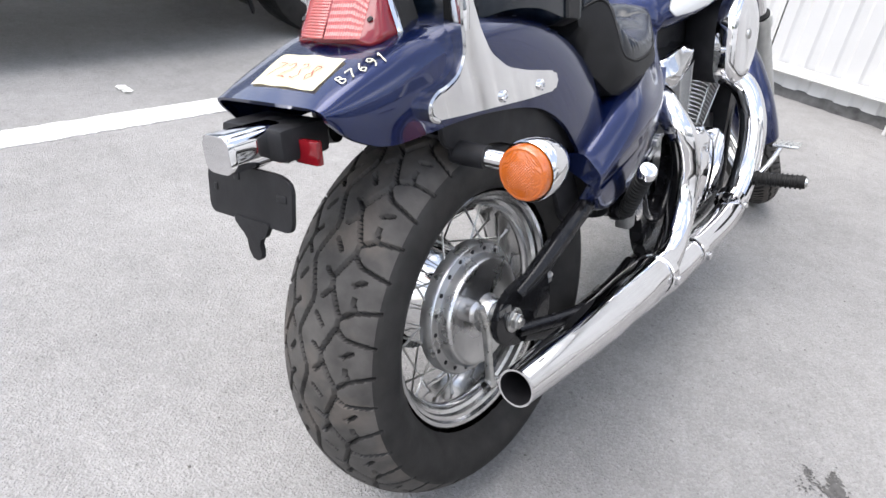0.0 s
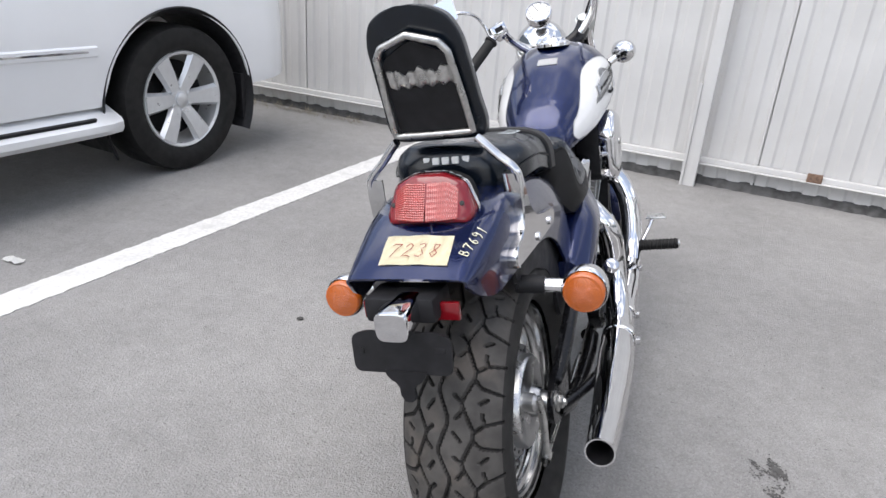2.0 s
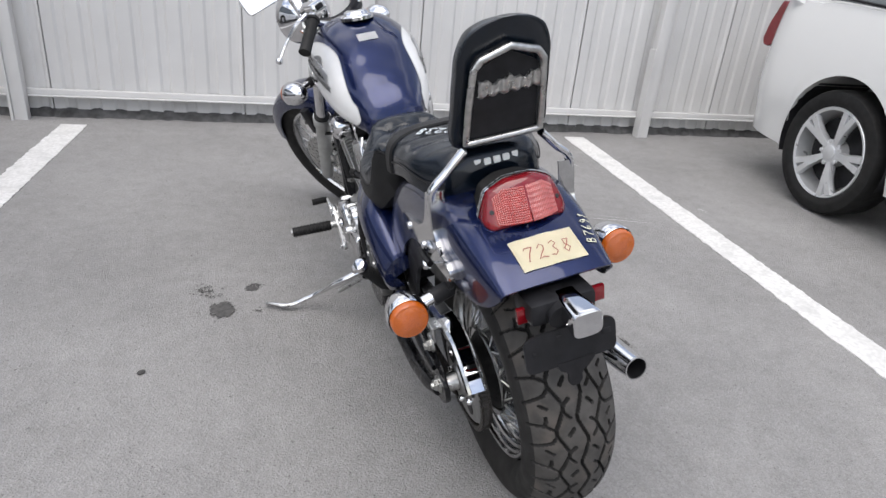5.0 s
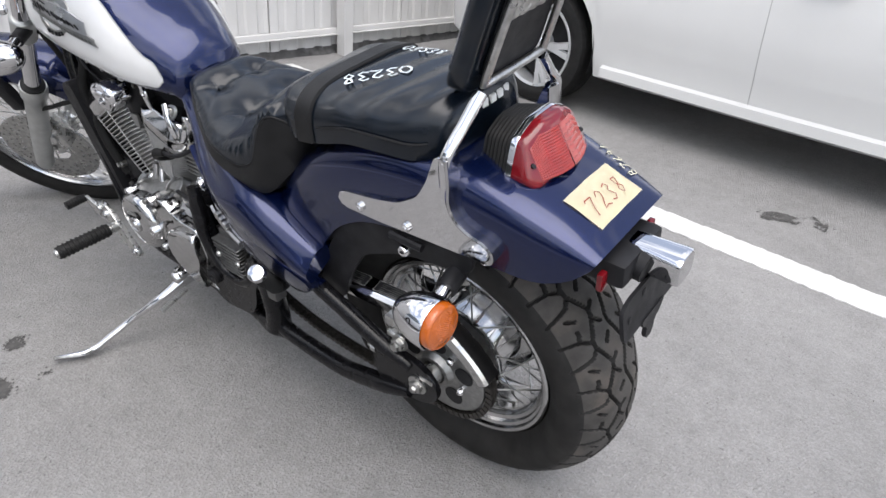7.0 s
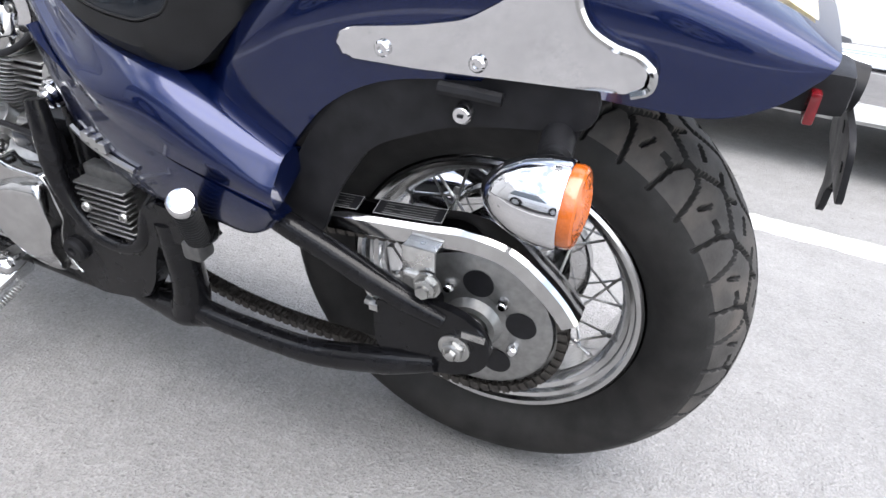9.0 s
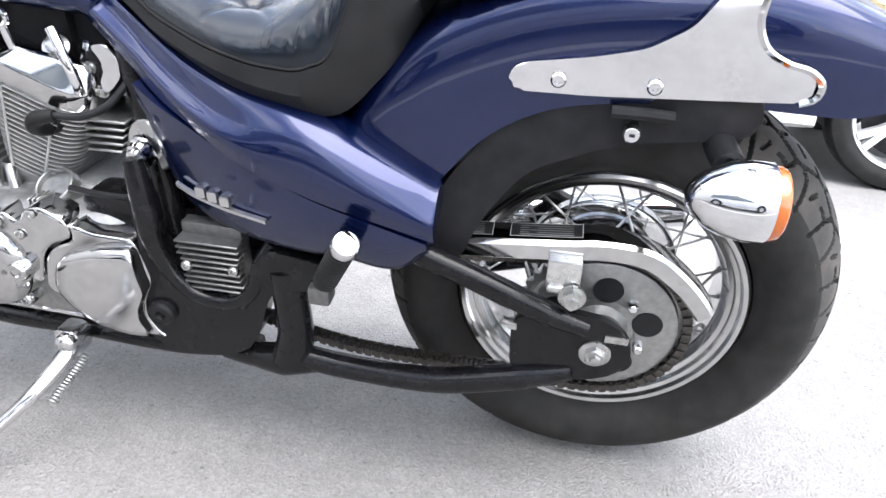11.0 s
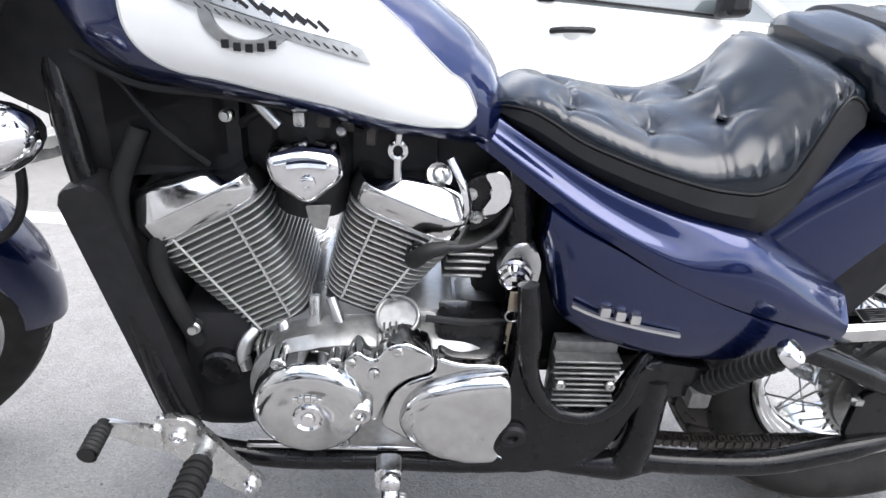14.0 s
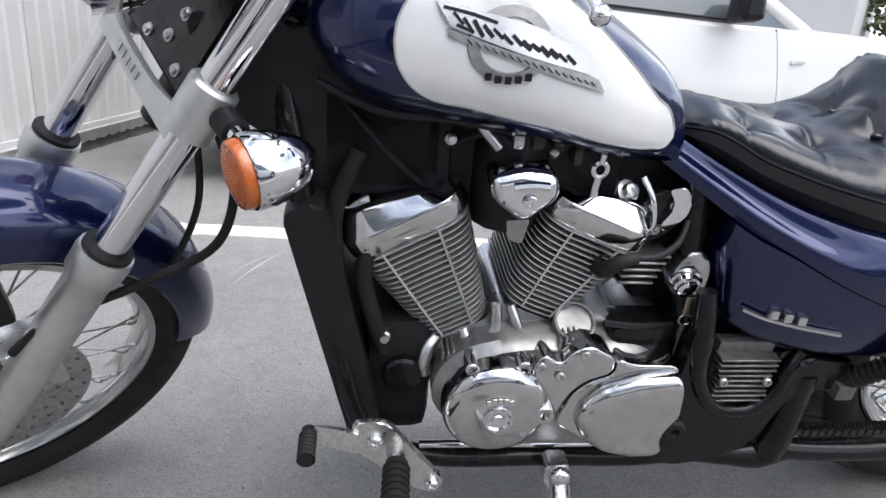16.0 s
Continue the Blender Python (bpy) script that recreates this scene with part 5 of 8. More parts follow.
# -- sissy bar and back rest --
def gusset(s):
    """Chrome side plate: a forward arm with two screws, a short rear arm, and a neck that runs up to the bar."""
    outline = [(0.147, 0.682), (0.136, 0.675), (0.06, 0.676), (-0.09, 0.684), (-0.15, 0.688), (-0.16, 0.706), (-0.148, 0.722), (-0.115, 0.728), (-0.092, 0.75), (-0.088, 0.79), (-0.094, 0.835), (-0.07, 0.838),
               (-0.052, 0.79), (-0.03, 0.755), (0.01, 0.73), (0.06, 0.718), (0.136, 0.706), (0.148, 0.696)]
    bm = bm_new()
    mid = 0.0035
    prism(bm, rounded(outline, 0.012, 4), mid + s * 0.1375, mid + s * 0.1445, 0.002)
    plate = part("sissy_plate", bm, CHROME, bike, "chrome sissy bar side plate")
    for y, z in ((0.095, 0.691), (-0.004, 0.692)):
        bm = bm_new()
        bolt(bm, (mid + s * 0.1445, y, z), (s, 0, 0), 0.0085, 0.0055)
        part("screw", bm, CHROME, plate)
    bm = bm_new()
    edge = spline([(-0.09, 0.836), (-0.091, 0.8), (-0.09, 0.762), (-0.102, 0.74), (-0.125, 0.727), (-0.15, 0.72), (-0.1625, 0.708), (-0.161, 0.694), (-0.146, 0.6865)], 34)
    tang = np.gradient(edge, axis=0)
    tang /= np.linalg.norm(tang, axis=1)[:, None]
    skin(bm, [[(mid + s * (x - 0.0035), y + u * tz, z - u * ty) for x, u in ((0.1485, 0.003), (0.1505, 0.0), (0.1485, -0.004), (0.13, -0.005), (0.118, -0.004), (0.118, -0.001), (0.13, 0.002))] for (y, z), (ty, tz) in zip(edge, tang)])
    part("plate_flange", bm, POLISHED, plate)
    bm = bm_new()
    line = [(0.1435, -0.083, 0.79), (0.1435, -0.084, 0.824), (0.141, -0.0855, 0.836), (0.133, -0.087, 0.847), (0.11, -0.09, 0.868), (0.09, -0.0935, 0.889), (0.074, -0.096, 0.905)]
    tube(bm, [(mid + s * (x - 0.0035 * (1 - k / 6)) + 0.0045 * k / 6, y, z) for k, (x, y, z) in enumerate(line)], 0.0098, 14, 44, flat=0.75)
    part("sissy_bar", bm, CHROME, bike, "flat chrome sissy bar")


sides(gusset)


def rest_y(z):
    """The rear face of the back rest: leans back towards its top."""
    return -0.083 - 0.36 * (z - 0.905)


# the flat parts of the rest follow its lean; the whole stands a little to the right of the middle
REST_LEAN = Matrix(((1, 0, 0, 0.008), (0, 1, -0.36, 0.36), (0, 0, 1, 0), (0, 0, 0, 1)))


bm = bm_new()
loop = [(-0.071, 0.915), (-0.068, 0.98), (-0.062, 1.05), (-0.05, 1.066), (0.0, 1.082), (0.05, 1.066), (0.062, 1.05), (0.068, 0.98), (0.071, 0.915), (0.03, 0.914), (-0.03, 0.914)]
pts = []
for i in range(len(loop)):
    a, b = np.array(loop[i]), np.array(loop[(i + 1) % len(loop)])
    for t in np.linspace(0, 1, 6, endpoint=False):
        pts.append(a + (b - a) * t)
rings = []
for i, (x, z) in enumerate(pts):
    t = np.array(pts[(i + 1) % len(pts)]) - np.array(pts[i - 1])
    t = t / np.linalg.norm(t)
    nx, nz = -t[1], t[0]
    ring = []
    for a in np.linspace(0, 2 * math.pi, 10, endpoint=False):
        ring.append((0.008 + x + 0.0062 * math.cos(a) * nx, rest_y(z) - 0.012 + 0.0062 * math.sin(a), z + 0.0062 * math.cos(a) * nz))
    rings.append(ring)
rings.append(rings[0])
skin(bm, rings, True, False)
bmesh.ops.remove_doubles(bm, verts=bm.verts, dist=1e-6)
part("rest_frame", bm, STEEL, bike, "dulled chrome back rest frame")
bm = bm_new()
rings = []
zs = [0.9, 0.904, 0.922, 0.97, 1.03, 1.08, 1.105, 1.12, 1.126]
ws = [0.07, 0.084, 0.09, 0.088, 0.085, 0.079, 0.066, 0.042, 0.016]
for z, w in zip(spline(list(zip(zs, ws)), 34)[:, 0], spline(list(zip(zs, ws)), 34)[:, 1]):
    ring = []
    for a in np.linspace(0, 2 * math.pi, 40, endpoint=False):
        c, s_ = math.cos(a), math.sin(a)
        depth = 0.046 * min(1, w / 0.07 + 0.1) if s_ > 0 else 0.008
        ring.append((0.008 + w * np.sign(c) * abs(c) ** 0.5, rest_y(z) + 0.01 + depth * np.sign(s_) * abs(s_) ** 0.6, z))
    rings.append(ring)
skin(bm, rings)
back_rest = part("back_rest", bm, LEATHER, bike, "black padded back rest", 50)
bm = bm_new()
prism(bm, rounded([(-0.064, 0.918), (0.064, 0.918), (0.058, 1.045), (0.0, 1.074), (-0.058, 1.045)], 0.012), -0.008, 0.0, 0.002, axis="y")
moved(bm, REST_LEAN @ Matrix.Translation((0, rest_y(1.0) + 0.002, 0)))
part("back_panel", bm, BLACK_PLASTIC, back_rest, "black back panel")
bm = bm_new()
# flowing script, drawn as one chunky band with an uneven outline
xs = np.linspace(-0.052, 0.06, 60)
rise = lambda x: 1.012 + 0.018 * (x + 0.02)
top = [(x, rise(x) + 0.0145 + 0.003 * math.sin(x * 330) + 0.004 * math.sin(x * 131 + 1)) for x in xs]
low = [(x, rise(x) - 0.0145 - 0.0025 * math.sin(x * 300 + 2)) for x in xs[::-1]]
rings = []
for (x, za), (_, zb) in zip(top, low[::-1]):
    d = 0.0065 + 0.0022 * math.sin(x * 330 + 0.6)
    y0 = rest_y(1.0) - 0.005
    rings.append([(x, y0, za), (x, y0 - d * 0.8, za - 0.003), (x, y0 - d, (za * 2 + zb) / 3), (x, y0 - d * 0.75, (za + zb) / 2), (x, y0 - d, (za + zb * 2) / 3), (x, y0 - d * 0.8, zb + 0.003), (x, y0, zb)])
skin(bm, rings)
moved(bm, REST_LEAN)
part("script_emblem", bm, STEEL, back_rest, "flowing metal emblem drawn as a wavy band")

# -- tail light, paper note, number, plate holder --
bm = bm_new()
TL = [(0.009 + (x - 0.009) * 1.03, 0.815 + (z - 0.815) * 1.04) for x, z in ((-0.062, 0.782), (0.08, 0.782), (0.086, 0.793), (0.07, 0.84), (0.036, 0.856), (-0.016, 0.856), (-0.052, 0.84), (-0.068, 0.793))]
out0, out1 = rounded(TL, 0.01, 4), rounded([(0.009 + (x - 0.009) * 0.94, 0.815 + (z - 0.815) * 0.92) for x, z in TL], 0.01, 4)
def lens_y(x, z, d):
    """The raked and bowed rear face of the tail light, d metres in front of its rim."""
    return -0.205 + 4.4 * (x - 0.009) ** 2 + (z - 0.782) * 0.55 + d


def shrunk(k):
    return [(0.009 + (x - 0.009) * k, 0.815 + (z - 0.815) * k) for x, z in out1]


skin(bm, [[(x, -0.142, z) for x, z in out0], [(x, lens_y(x, z, 0.01), z) for x, z in out0], [(x * 0.99, lens_y(x, z, 0.003), z) for x, z in out0], [(x, lens_y(x, z, 0.0), z) for x, z in out1]]
     + [[(x, lens_y(x, z, -0.0006), z) for x, z in shrunk(k)] for k in (0.8, 0.55, 0.3, 0.1)])
tail = part("tail_light", bm, RED, bike, "red tail light lens with a pale centre", 60)
# pressed prism blocks inside the rim of the lens: a sharp waffle on one half, upright bars, tinted for reflected sky,
# on the other
for x0, x1, mat, tall in ((-0.05, 0.009, RED_PALE, 0.0033), (0.0115, 0.064, RED_SKY, 0.0075)):
    bm = bm_new()
    nx = int((x1 - x0) / 0.0033)
    xs = np.linspace(x0, x1, nx * 2 + 1)
    nz = int(0.056 / tall)
    rings = []
    for i, x in enumerate(xs):
        top = 0.846 - 0.7 * max(0.0, x - 0.046) - 0.7 * max(0.0, -0.03 - x)
        rings.append([(float(x), lens_y(float(x), float(z), -0.0008) - 0.0013 * (i % 2) * (k % 2), float(z)) for k, z in enumerate(np.linspace(0.79, top, nz * 2 + 1))])
    skin(bm, rings, False, False)
    part("lens_prism", bm, mat, tail, "prism blocks pressed into the lens, one half coloured like reflected sky", 5)
for x in (-0.054, 0.07):
    bm = bm_new()
    turned(bm, [(0, 0.0042), (0.0016, 0.004), (0.0016, 0)], (x, lens_y(x, 0.811, -0.0005), 0.811), (0, -0.7, 0.7), 12)
    part("screw", bm, BLACK_PLASTIC, tail)
bm = bm_new()
rings = []
for d, k in ((-0.142, 1.0), (-0.146, 1.02), (-0.143, 1.035), (-0.137, 1.035), (-0.134, 0.99)):
    rings.append([(0.009 + (x - 0.009) * k, d, 0.812 + (z - 0.812) * k) for x, z in out0])
skin(bm, rings, True, False)
part("lamp_rim", bm, CHROME, tail, "chrome lamp rim")
bm = bm_new()
rings = []
for i, d in enumerate(np.linspace(-0.136, -0.086, 15)):
    k = 0.99 - 0.14 * i / 14 - (0.03 if i % 2 else 0.0)
    rings.append([(0.009 + (x - 0.009) * k, d, 0.785 + (z - 0.785) * k) for x, z in out0])
skin(bm, rings)
part("lamp_boot", bm, RUBBER, tail, "ribbed black rubber boot behind the lamp")


def fender_top(x, y):
    """Height of the fender's crown at a place, by walking its section."""
    t = float(np.interp(-y, [-p for p in [f_ty(v) for v in np.linspace(0, 1, 80)]], np.linspace(0, 1, 80)))
    ks_ = np.linspace(0.3, 1, 90)
    prof = [fender_at(t, k, 1) for k in ks_]
    return float(np.interp(-abs(x - 0.004) - 0.004, [-p[0] for p in prof], [p[2] for p in prof]))


def note():
    bm = bm_new()
    top, rnd = [], random.Random(2)
    nx, ny = 14, 9
    rows = []
    for j in range(ny):
        row = []
        for i in range(nx):
            x = -0.05 + 0.118 * i / (nx - 1) + 0.004 * j / (ny - 1)
            y = -0.219 - 0.06 * j / (ny - 1) + 0.006 * i / (nx - 1) * 0
            row.append((x, y, fender_top(x, y) + 0.0022 + 0.0006 * math.sin(i * 1.1 + j * 0.7)))
        rows.append(row)
    skin(bm, rows, False, False)
    bmesh.ops.solidify(bm, geom=bm.faces[:], thickness=0.0004)
    ob = tagged(put("paper_note", bm, PAPER), "yellowish paper note with brown handwriting stuck on the rear fender", "note")
    ob.matrix_basis = BIKE_POSE
    bm = bm_new()
    written(bm, "7238", lambda a, b, t: (-0.034 + a + 0.1 * b, -0.266 + b, fender_top(-0.034 + a, -0.266 + b) + 0.0034 + t), 0.027, 0.0017, 0.85)
    part("handwriting", bm, INK_RED, ob, "brown handwritten digits", 0)


note()
bm = bm_new()
written(bm, "B7691", lambda a, b, t: (0.099 + a * 0.25 - b, -0.258 + a * 0.97 + b * 0.2, fender_top(0.099 + a * 0.25 - b, -0.258 + a * 0.97 + b * 0.2) + 0.0016 + t), 0.0165, 0.0016, 0.87)
part("chalk_number", bm, CHALK, bike, "number written in pale marker on the fender", 0)

bm = bm_new()
block(bm, (-0.06, -0.325, 0.664), (0.06, -0.25, 0.706), 0.01)
tube(bm, [(0.0, -0.28, 0.685), (0.0, -0.335, 0.678)], 0.034, 20, flat=0.72)
holder = part("plate_holder", bm, BLACK_PLASTIC, bike, "black plate holder with no plate")
bm = bm_new()
prism(bm, rounded([(-0.082, 0.6), (0.084, 0.6), (0.086, 0.66), (0.06, 0.668), (-0.06, 0.668), (-0.084, 0.66)], 0.012), -0.003, 0.003, 0.001, axis="y")
for x, z, w in ((-0.066, 0.635, 0.004), (0.067, 0.64, 0.009), (-0.02, 0.655, 0.006)):
    block(bm, (x - w, -0.0045, z - 0.005), (x + w, 0.0045, z + 0.005), 0.002)
moved(bm, Matrix.Translation((0, -0.335, -0.011)) @ Matrix.Translation((0, 0, 0.668)) @ Matrix.Rotation(radians(-8), 4, "X") @ Matrix.Translation((0, 0, -0.668)))
part("plate_bracket", bm, BLACK_PLASTIC, holder)
bm = bm_new()
prism(bm, rounded([(-0.03, 0.606), (0.045, 0.606), (0.03, 0.585), (0.016, 0.58), (0.018, 0.555), (0.004, 0.548), (-0.008, 0.556), (-0.008, 0.583), (-0.024, 0.59)], 0.006), -0.349, -0.342, 0.002, axis="y")
moved(bm, Matrix.Translation((0, 0, -0.011)))
part("hanger", bm, BLACK_PLASTIC, holder)
bm = bm_new()
oval = [(0.027 * np.sign(math.cos(a)) * abs(math.cos(a)) ** 0.5, 0.0235 * np.sign(math.sin(a)) * abs(math.sin(a)) ** 0.5) for a in np.linspace(0, 2 * math.pi, 40, endpoint=False)]
skin(bm, [[(0.012 + x * w * k, y, 0.685 + z * k) for x, z in oval] for y, k, w in ((-0.3, 0.98, 0.84), (-0.33, 1.0, 0.86), (-0.372, 1.0, 1.0), (-0.378, 0.99, 1.0), (-0.3805, 0.96, 1.0), (-0.381, 0.9, 1.0))])
part("plate_lamp", bm, CHROME, holder, "chrome oval plate lamp")


def reflector(s):
    bm = bm_new()
    block(bm, (0.008 + s * 0.061 - 0.021, -0.3, 0.66), (0.008 + s * 0.061 + 0.021, -0.29, 0.69), 0.003)
    part("reflector", bm, RED, bike, "red side reflector")


sides(reflector)


# -- indicators --
def indicator(parent, base, lens, back, m=None, stalk=0.013):
    """A bullet indicator on a stalk: black collar, chrome stem and shell, ribbed orange lens facing along back."""
    lens, back, base = Vector(lens), Vector(back).normalized(), Vector(base)
    body = lens - back * 0.03
    bm = bm_new()
    tube(bm, [base, base.lerp(body, 0.42)], stalk * 1.3, 14)
    if m is not None:
        bm.transform(m)
    root = part("indicator", bm, BLACK_PLASTIC, parent, "chrome bullet indicator with an orange lens")
    bm = bm_new()
    tube(bm, [base.lerp(body, 0.38), body], stalk, 14)
    turned(bm, [(0.022, 0.0395), (0.02, 0.041), (0.0, 0.0405), (-0.018, 0.037), (-0.036, 0.029), (-0.048, 0.019), (-0.055, 0.009), (-0.057, 0)], body, back, 32)
    if m is not None:
        bm.transform(m)
    part("shell", bm, CHROME, root)
    bm = bm_new()
    # the lens: a plain rim, then a domed face pressed into a fine waffle
    side = back.orthogonal().normalized()
    other = back.cross(side)
    rings = []
    for h, r in ((0.02, 0.0372), (0.028, 0.037), (0.0325, 0.0355), (0.0345, 0.033), (0.0345, 0.0315)):
        rings.append([body + back * h + (side * math.cos(a) + other * math.sin(a)) * (r + (0.0005 if h > 0.02 and k % 2 else 0.0)) for k, a in enumerate(np.linspace(0, 2 * math.pi, 72, endpoint=False))])
    for r in np.linspace(0.0305, 0.0005, 30):
        ring = []
        for a in np.linspace(0, 2 * math.pi, 72, endpoint=False):
            p, q = r * math.cos(a), r * math.sin(a)
            waffle = 0.0007 * (math.sin((p + q) * 1100) * math.sin((p - q) * 1100))
            ring.append(body + back * (0.0345 + 0.0055 * (1 - (r / 0.0305) ** 2) + waffle) + side * p + other * q)
        rings.append(ring)
    skin(bm, rings)
    if m is not None:
        bm.transform(m)
    part("lens", bm, ORANGE, root, "orange lens with a waffle face", 30)


sides(lambda s: indicator(bike, (s * 0.12, -0.085, 0.63), (-0.2195, -0.129, 0.613) if s < 0 else (0.2425, -0.1, 0.62), (0, -1, 0.0)))

# -- tank --
TANK = [  # y, half width, bottom, crown
    (0.664, 0.04, 0.733, 0.752), (0.674, 0.072, 0.7, 0.776), (0.7, 0.094, 0.7, 0.809), (0.74, 0.116, 0.722, 0.84), (0.8, 0.142, 0.732, 0.878), (0.87, 0.16, 0.75, 0.922), (0.95, 0.171, 0.767, 0.96), (1.02, 0.173, 0.778, 0.978), (1.08, 0.164, 0.79, 0.975), (1.13, 0.135, 0.818, 0.948), (1.16, 0.1, 0.845, 0.91), (1.17, 0.07, 0.86, 0.885)]
ty = [r[0] for r in TANK]
t_w, t_low, t_top = (curve1(ty, [r[i] - (0.028 if i == 2 and 0.72 < r[0] < 1.14 else 0.012 if i == 2 else 0.0) for r in TANK]) for i in (1, 2, 3))


def tank_ring(y, n=44):
    w, lo, hi = float(t_w(y)), float(t_low(y)), float(t_top(y))
    mid = lo + 0.34 * (hi - lo)
    pts = []
    for a in np.linspace(-math.pi / 2, math.pi / 2, n):
        c, s_ = math.cos(a), math.sin(a)
        if s_ >= 0:
            pts.append((w * c**0.85, y, mid + (hi - mid) * s_**0.95))
        else:
            pts.append((w * c**0.55, y, mid + (mid - lo) * -abs(s_) ** 1.0))
    return pts + [(-x, yy, z) for x, yy, z in pts[-2:0:-1]]


def tank_x(y, z):
    """Half width of the tank at a height."""
    half = [(p[2], p[0]) for p in tank_ring(y, 80)[:80]]
    return float(np.interp(z, *zip(*half)))


bm = bm_new()
skin(bm, [tank_ring(y) for y in np.linspace(ty[0], ty[-1], 64)])
tank = part("fuel_tank", bm, BLUE, bike, "metallic dark blue fuel tank with white side panels", 60)
PANEL = [(0.704, 0.741, 0.748), (0.712, 0.732, 0.766), (0.74, 0.73, 0.792), (0.8, 0.742, 0.846), (0.87, 0.762, 0.898), (0.93, 0.775, 0.92), (0.99, 0.789, 0.925)]
PANEL += [(1.0 + 0.066 * math.sin(u), 0.857 - 0.0665 * math.cos(u), 0.857 + 0.0665 * math.cos(u)) for u in np.linspace(0.22, 1.55, 9)]
pn = [r[0] for r in PANEL]
pl, ph = (curve1(pn, [r[i] for r in PANEL]) for i in (1, 2))


def tank_panel(s):
    bm = bm_new()
    rings = []
    ends = [(pn[0] + pn[-1]) / 2 - math.cos(u) * (pn[-1] - pn[0]) / 2 for u in np.linspace(0, math.pi, 70)]
    for y in ends:
        ring = []
        for k in np.linspace(0, 1, 16):
            z = float(pl(y)) + (float(ph(y)) - float(pl(y))) * k
            ring.append((s * (tank_x(y, z) + 0.0014), y, z))
        rings.append(ring)
    skin(bm, rings, False, False)
    panel = part("white_panel", bm, WHITE_TANK, tank, "white painted panel with a fine border", 60)
    bm = bm_new()
    edge = [(s * (tank_x(y, float(pl(y))) + 0.0014), y, float(pl(y))) for y in ends] + [(s * (tank_x(y, float(ph(y))) + 0.0014), y, float(ph(y))) for y in ends[::-1]]
    tube(bm, edge, 0.0014, 5)
    part("pin_stripe", bm, GREY_TEXT, panel)

    def place(y, z, lift):
        return (s * (tank_x(y, z) + lift), y, z)
    # badge: a slanted wing plate over a ring, with dark flourishes
    def sheet(outline_lo, outline_hi, lift, mat, name, label):
        bm = bm_new()
        rings = []
        for (y0, z0), (y1, z1) in zip(spline(outline_lo, 26), spline(outline_hi, 26)):
            rings.append([place(y0, z0, lift - 0.003), place(y0, z0, lift), place((y0 + y1) / 2, (z0 + z1) / 2, lift), place(y1, z1, lift), place(y1, z1, lift - 0.003)])
        skin(bm, rings, False, False)
        return part(name, bm, mat, panel, label)
    bm = bm_new()
    n = 40
    rings = []
    for i in range(n):
        a = 2 * math.pi * i / n
        rings.append([place(0.943 + r * math.cos(a), 0.857 + r * 0.8 * math.sin(a), l) for r, l in ((0.034, 0.001), (0.035, 0.004), (0.047, 0.004), (0.048, 0.001))])
    rings.append(rings[0])
    skin(bm, rings, False, False)
    part("badge_ring", bm, CAST_GREY, panel, "grey ring of the tank badge")
    upper = ([(1.0097, 0.8746), (0.9317, 0.8502), (0.8469, 0.8277)], [(1.0258, 0.8977), (0.9802, 0.8896), (0.9074, 0.8734), (0.8589, 0.8532)])
    lower = ([(1.0109, 0.8642), (0.9303, 0.84), (0.877, 0.8225), (0.825, 0.807)], [(1.0125, 0.872), (0.9317, 0.849), (0.8469, 0.8265), (0.8337, 0.8204)])
    sheet(*upper, 0.0065, SATIN, "badge_plate", "slanted metal badge plate")
    sheet(*lower, 0.005, CAST_GREY, "badge_band", "narrow grey band under the badge plate")
    # dark brush strokes stand for the script: slanted bars on the plate, fine dashes on the band
    bm = bm_new()
    rnd = random.Random(8)
    for k in range(13):
        y = 1.002 - 0.0108 * k
        mid = 0.8855 - (1.018 - y) * 0.285
        tall = 0.0085 - 0.0003 * k
        part_of = rnd.uniform(0.55, 1.0)
        shift = rnd.uniform(-0.2, 0.2) * tall
        strokes(bm, [[(y + 0.0055, mid + tall * part_of + shift), (y - 0.0055, mid - tall * part_of + shift)]], lambda a, b, t: place(a, b, 0.0072 + t), 0.0046 * rnd.uniform(0.6, 1.15))
    strokes(bm, [[(1.018, 0.8925), (0.985, 0.8865), (0.96, 0.8795)], [(1.004, 0.8765), (0.985, 0.87)]], lambda a, b, t: place(a, b, 0.0072 + t), 0.003)
    for k in range(17):
        y = 0.99 - 0.0092 * k
        z = 0.8605 - (0.99 - y) * 0.292
        strokes(bm, [[(y + 0.002, z + 0.0028), (y - 0.001, z), (y - 0.004, z - 0.0026)]], lambda a, b, t: place(a, b, 0.0058 + t), 0.0013)
    part("badge_flourish", bm, BLACK_PLASTIC, panel, "dark script drawn as plain strokes", 0)
    bm = bm_new()
    for k in range(5):
        y = 0.966 - 0.0112 * k
        c = place(y, 0.8225 + 0.0009 * (2 - k) ** 2, 0.0045)
        block(bm, (c[0] - 0.002, c[1] - 0.0035, c[2] - 0.004), (c[0] + 0.002, c[1] + 0.0035, c[2] + 0.004))
    part("badge_marks", bm, BLACK_PLASTIC, panel, "small dark badge marks", 0)


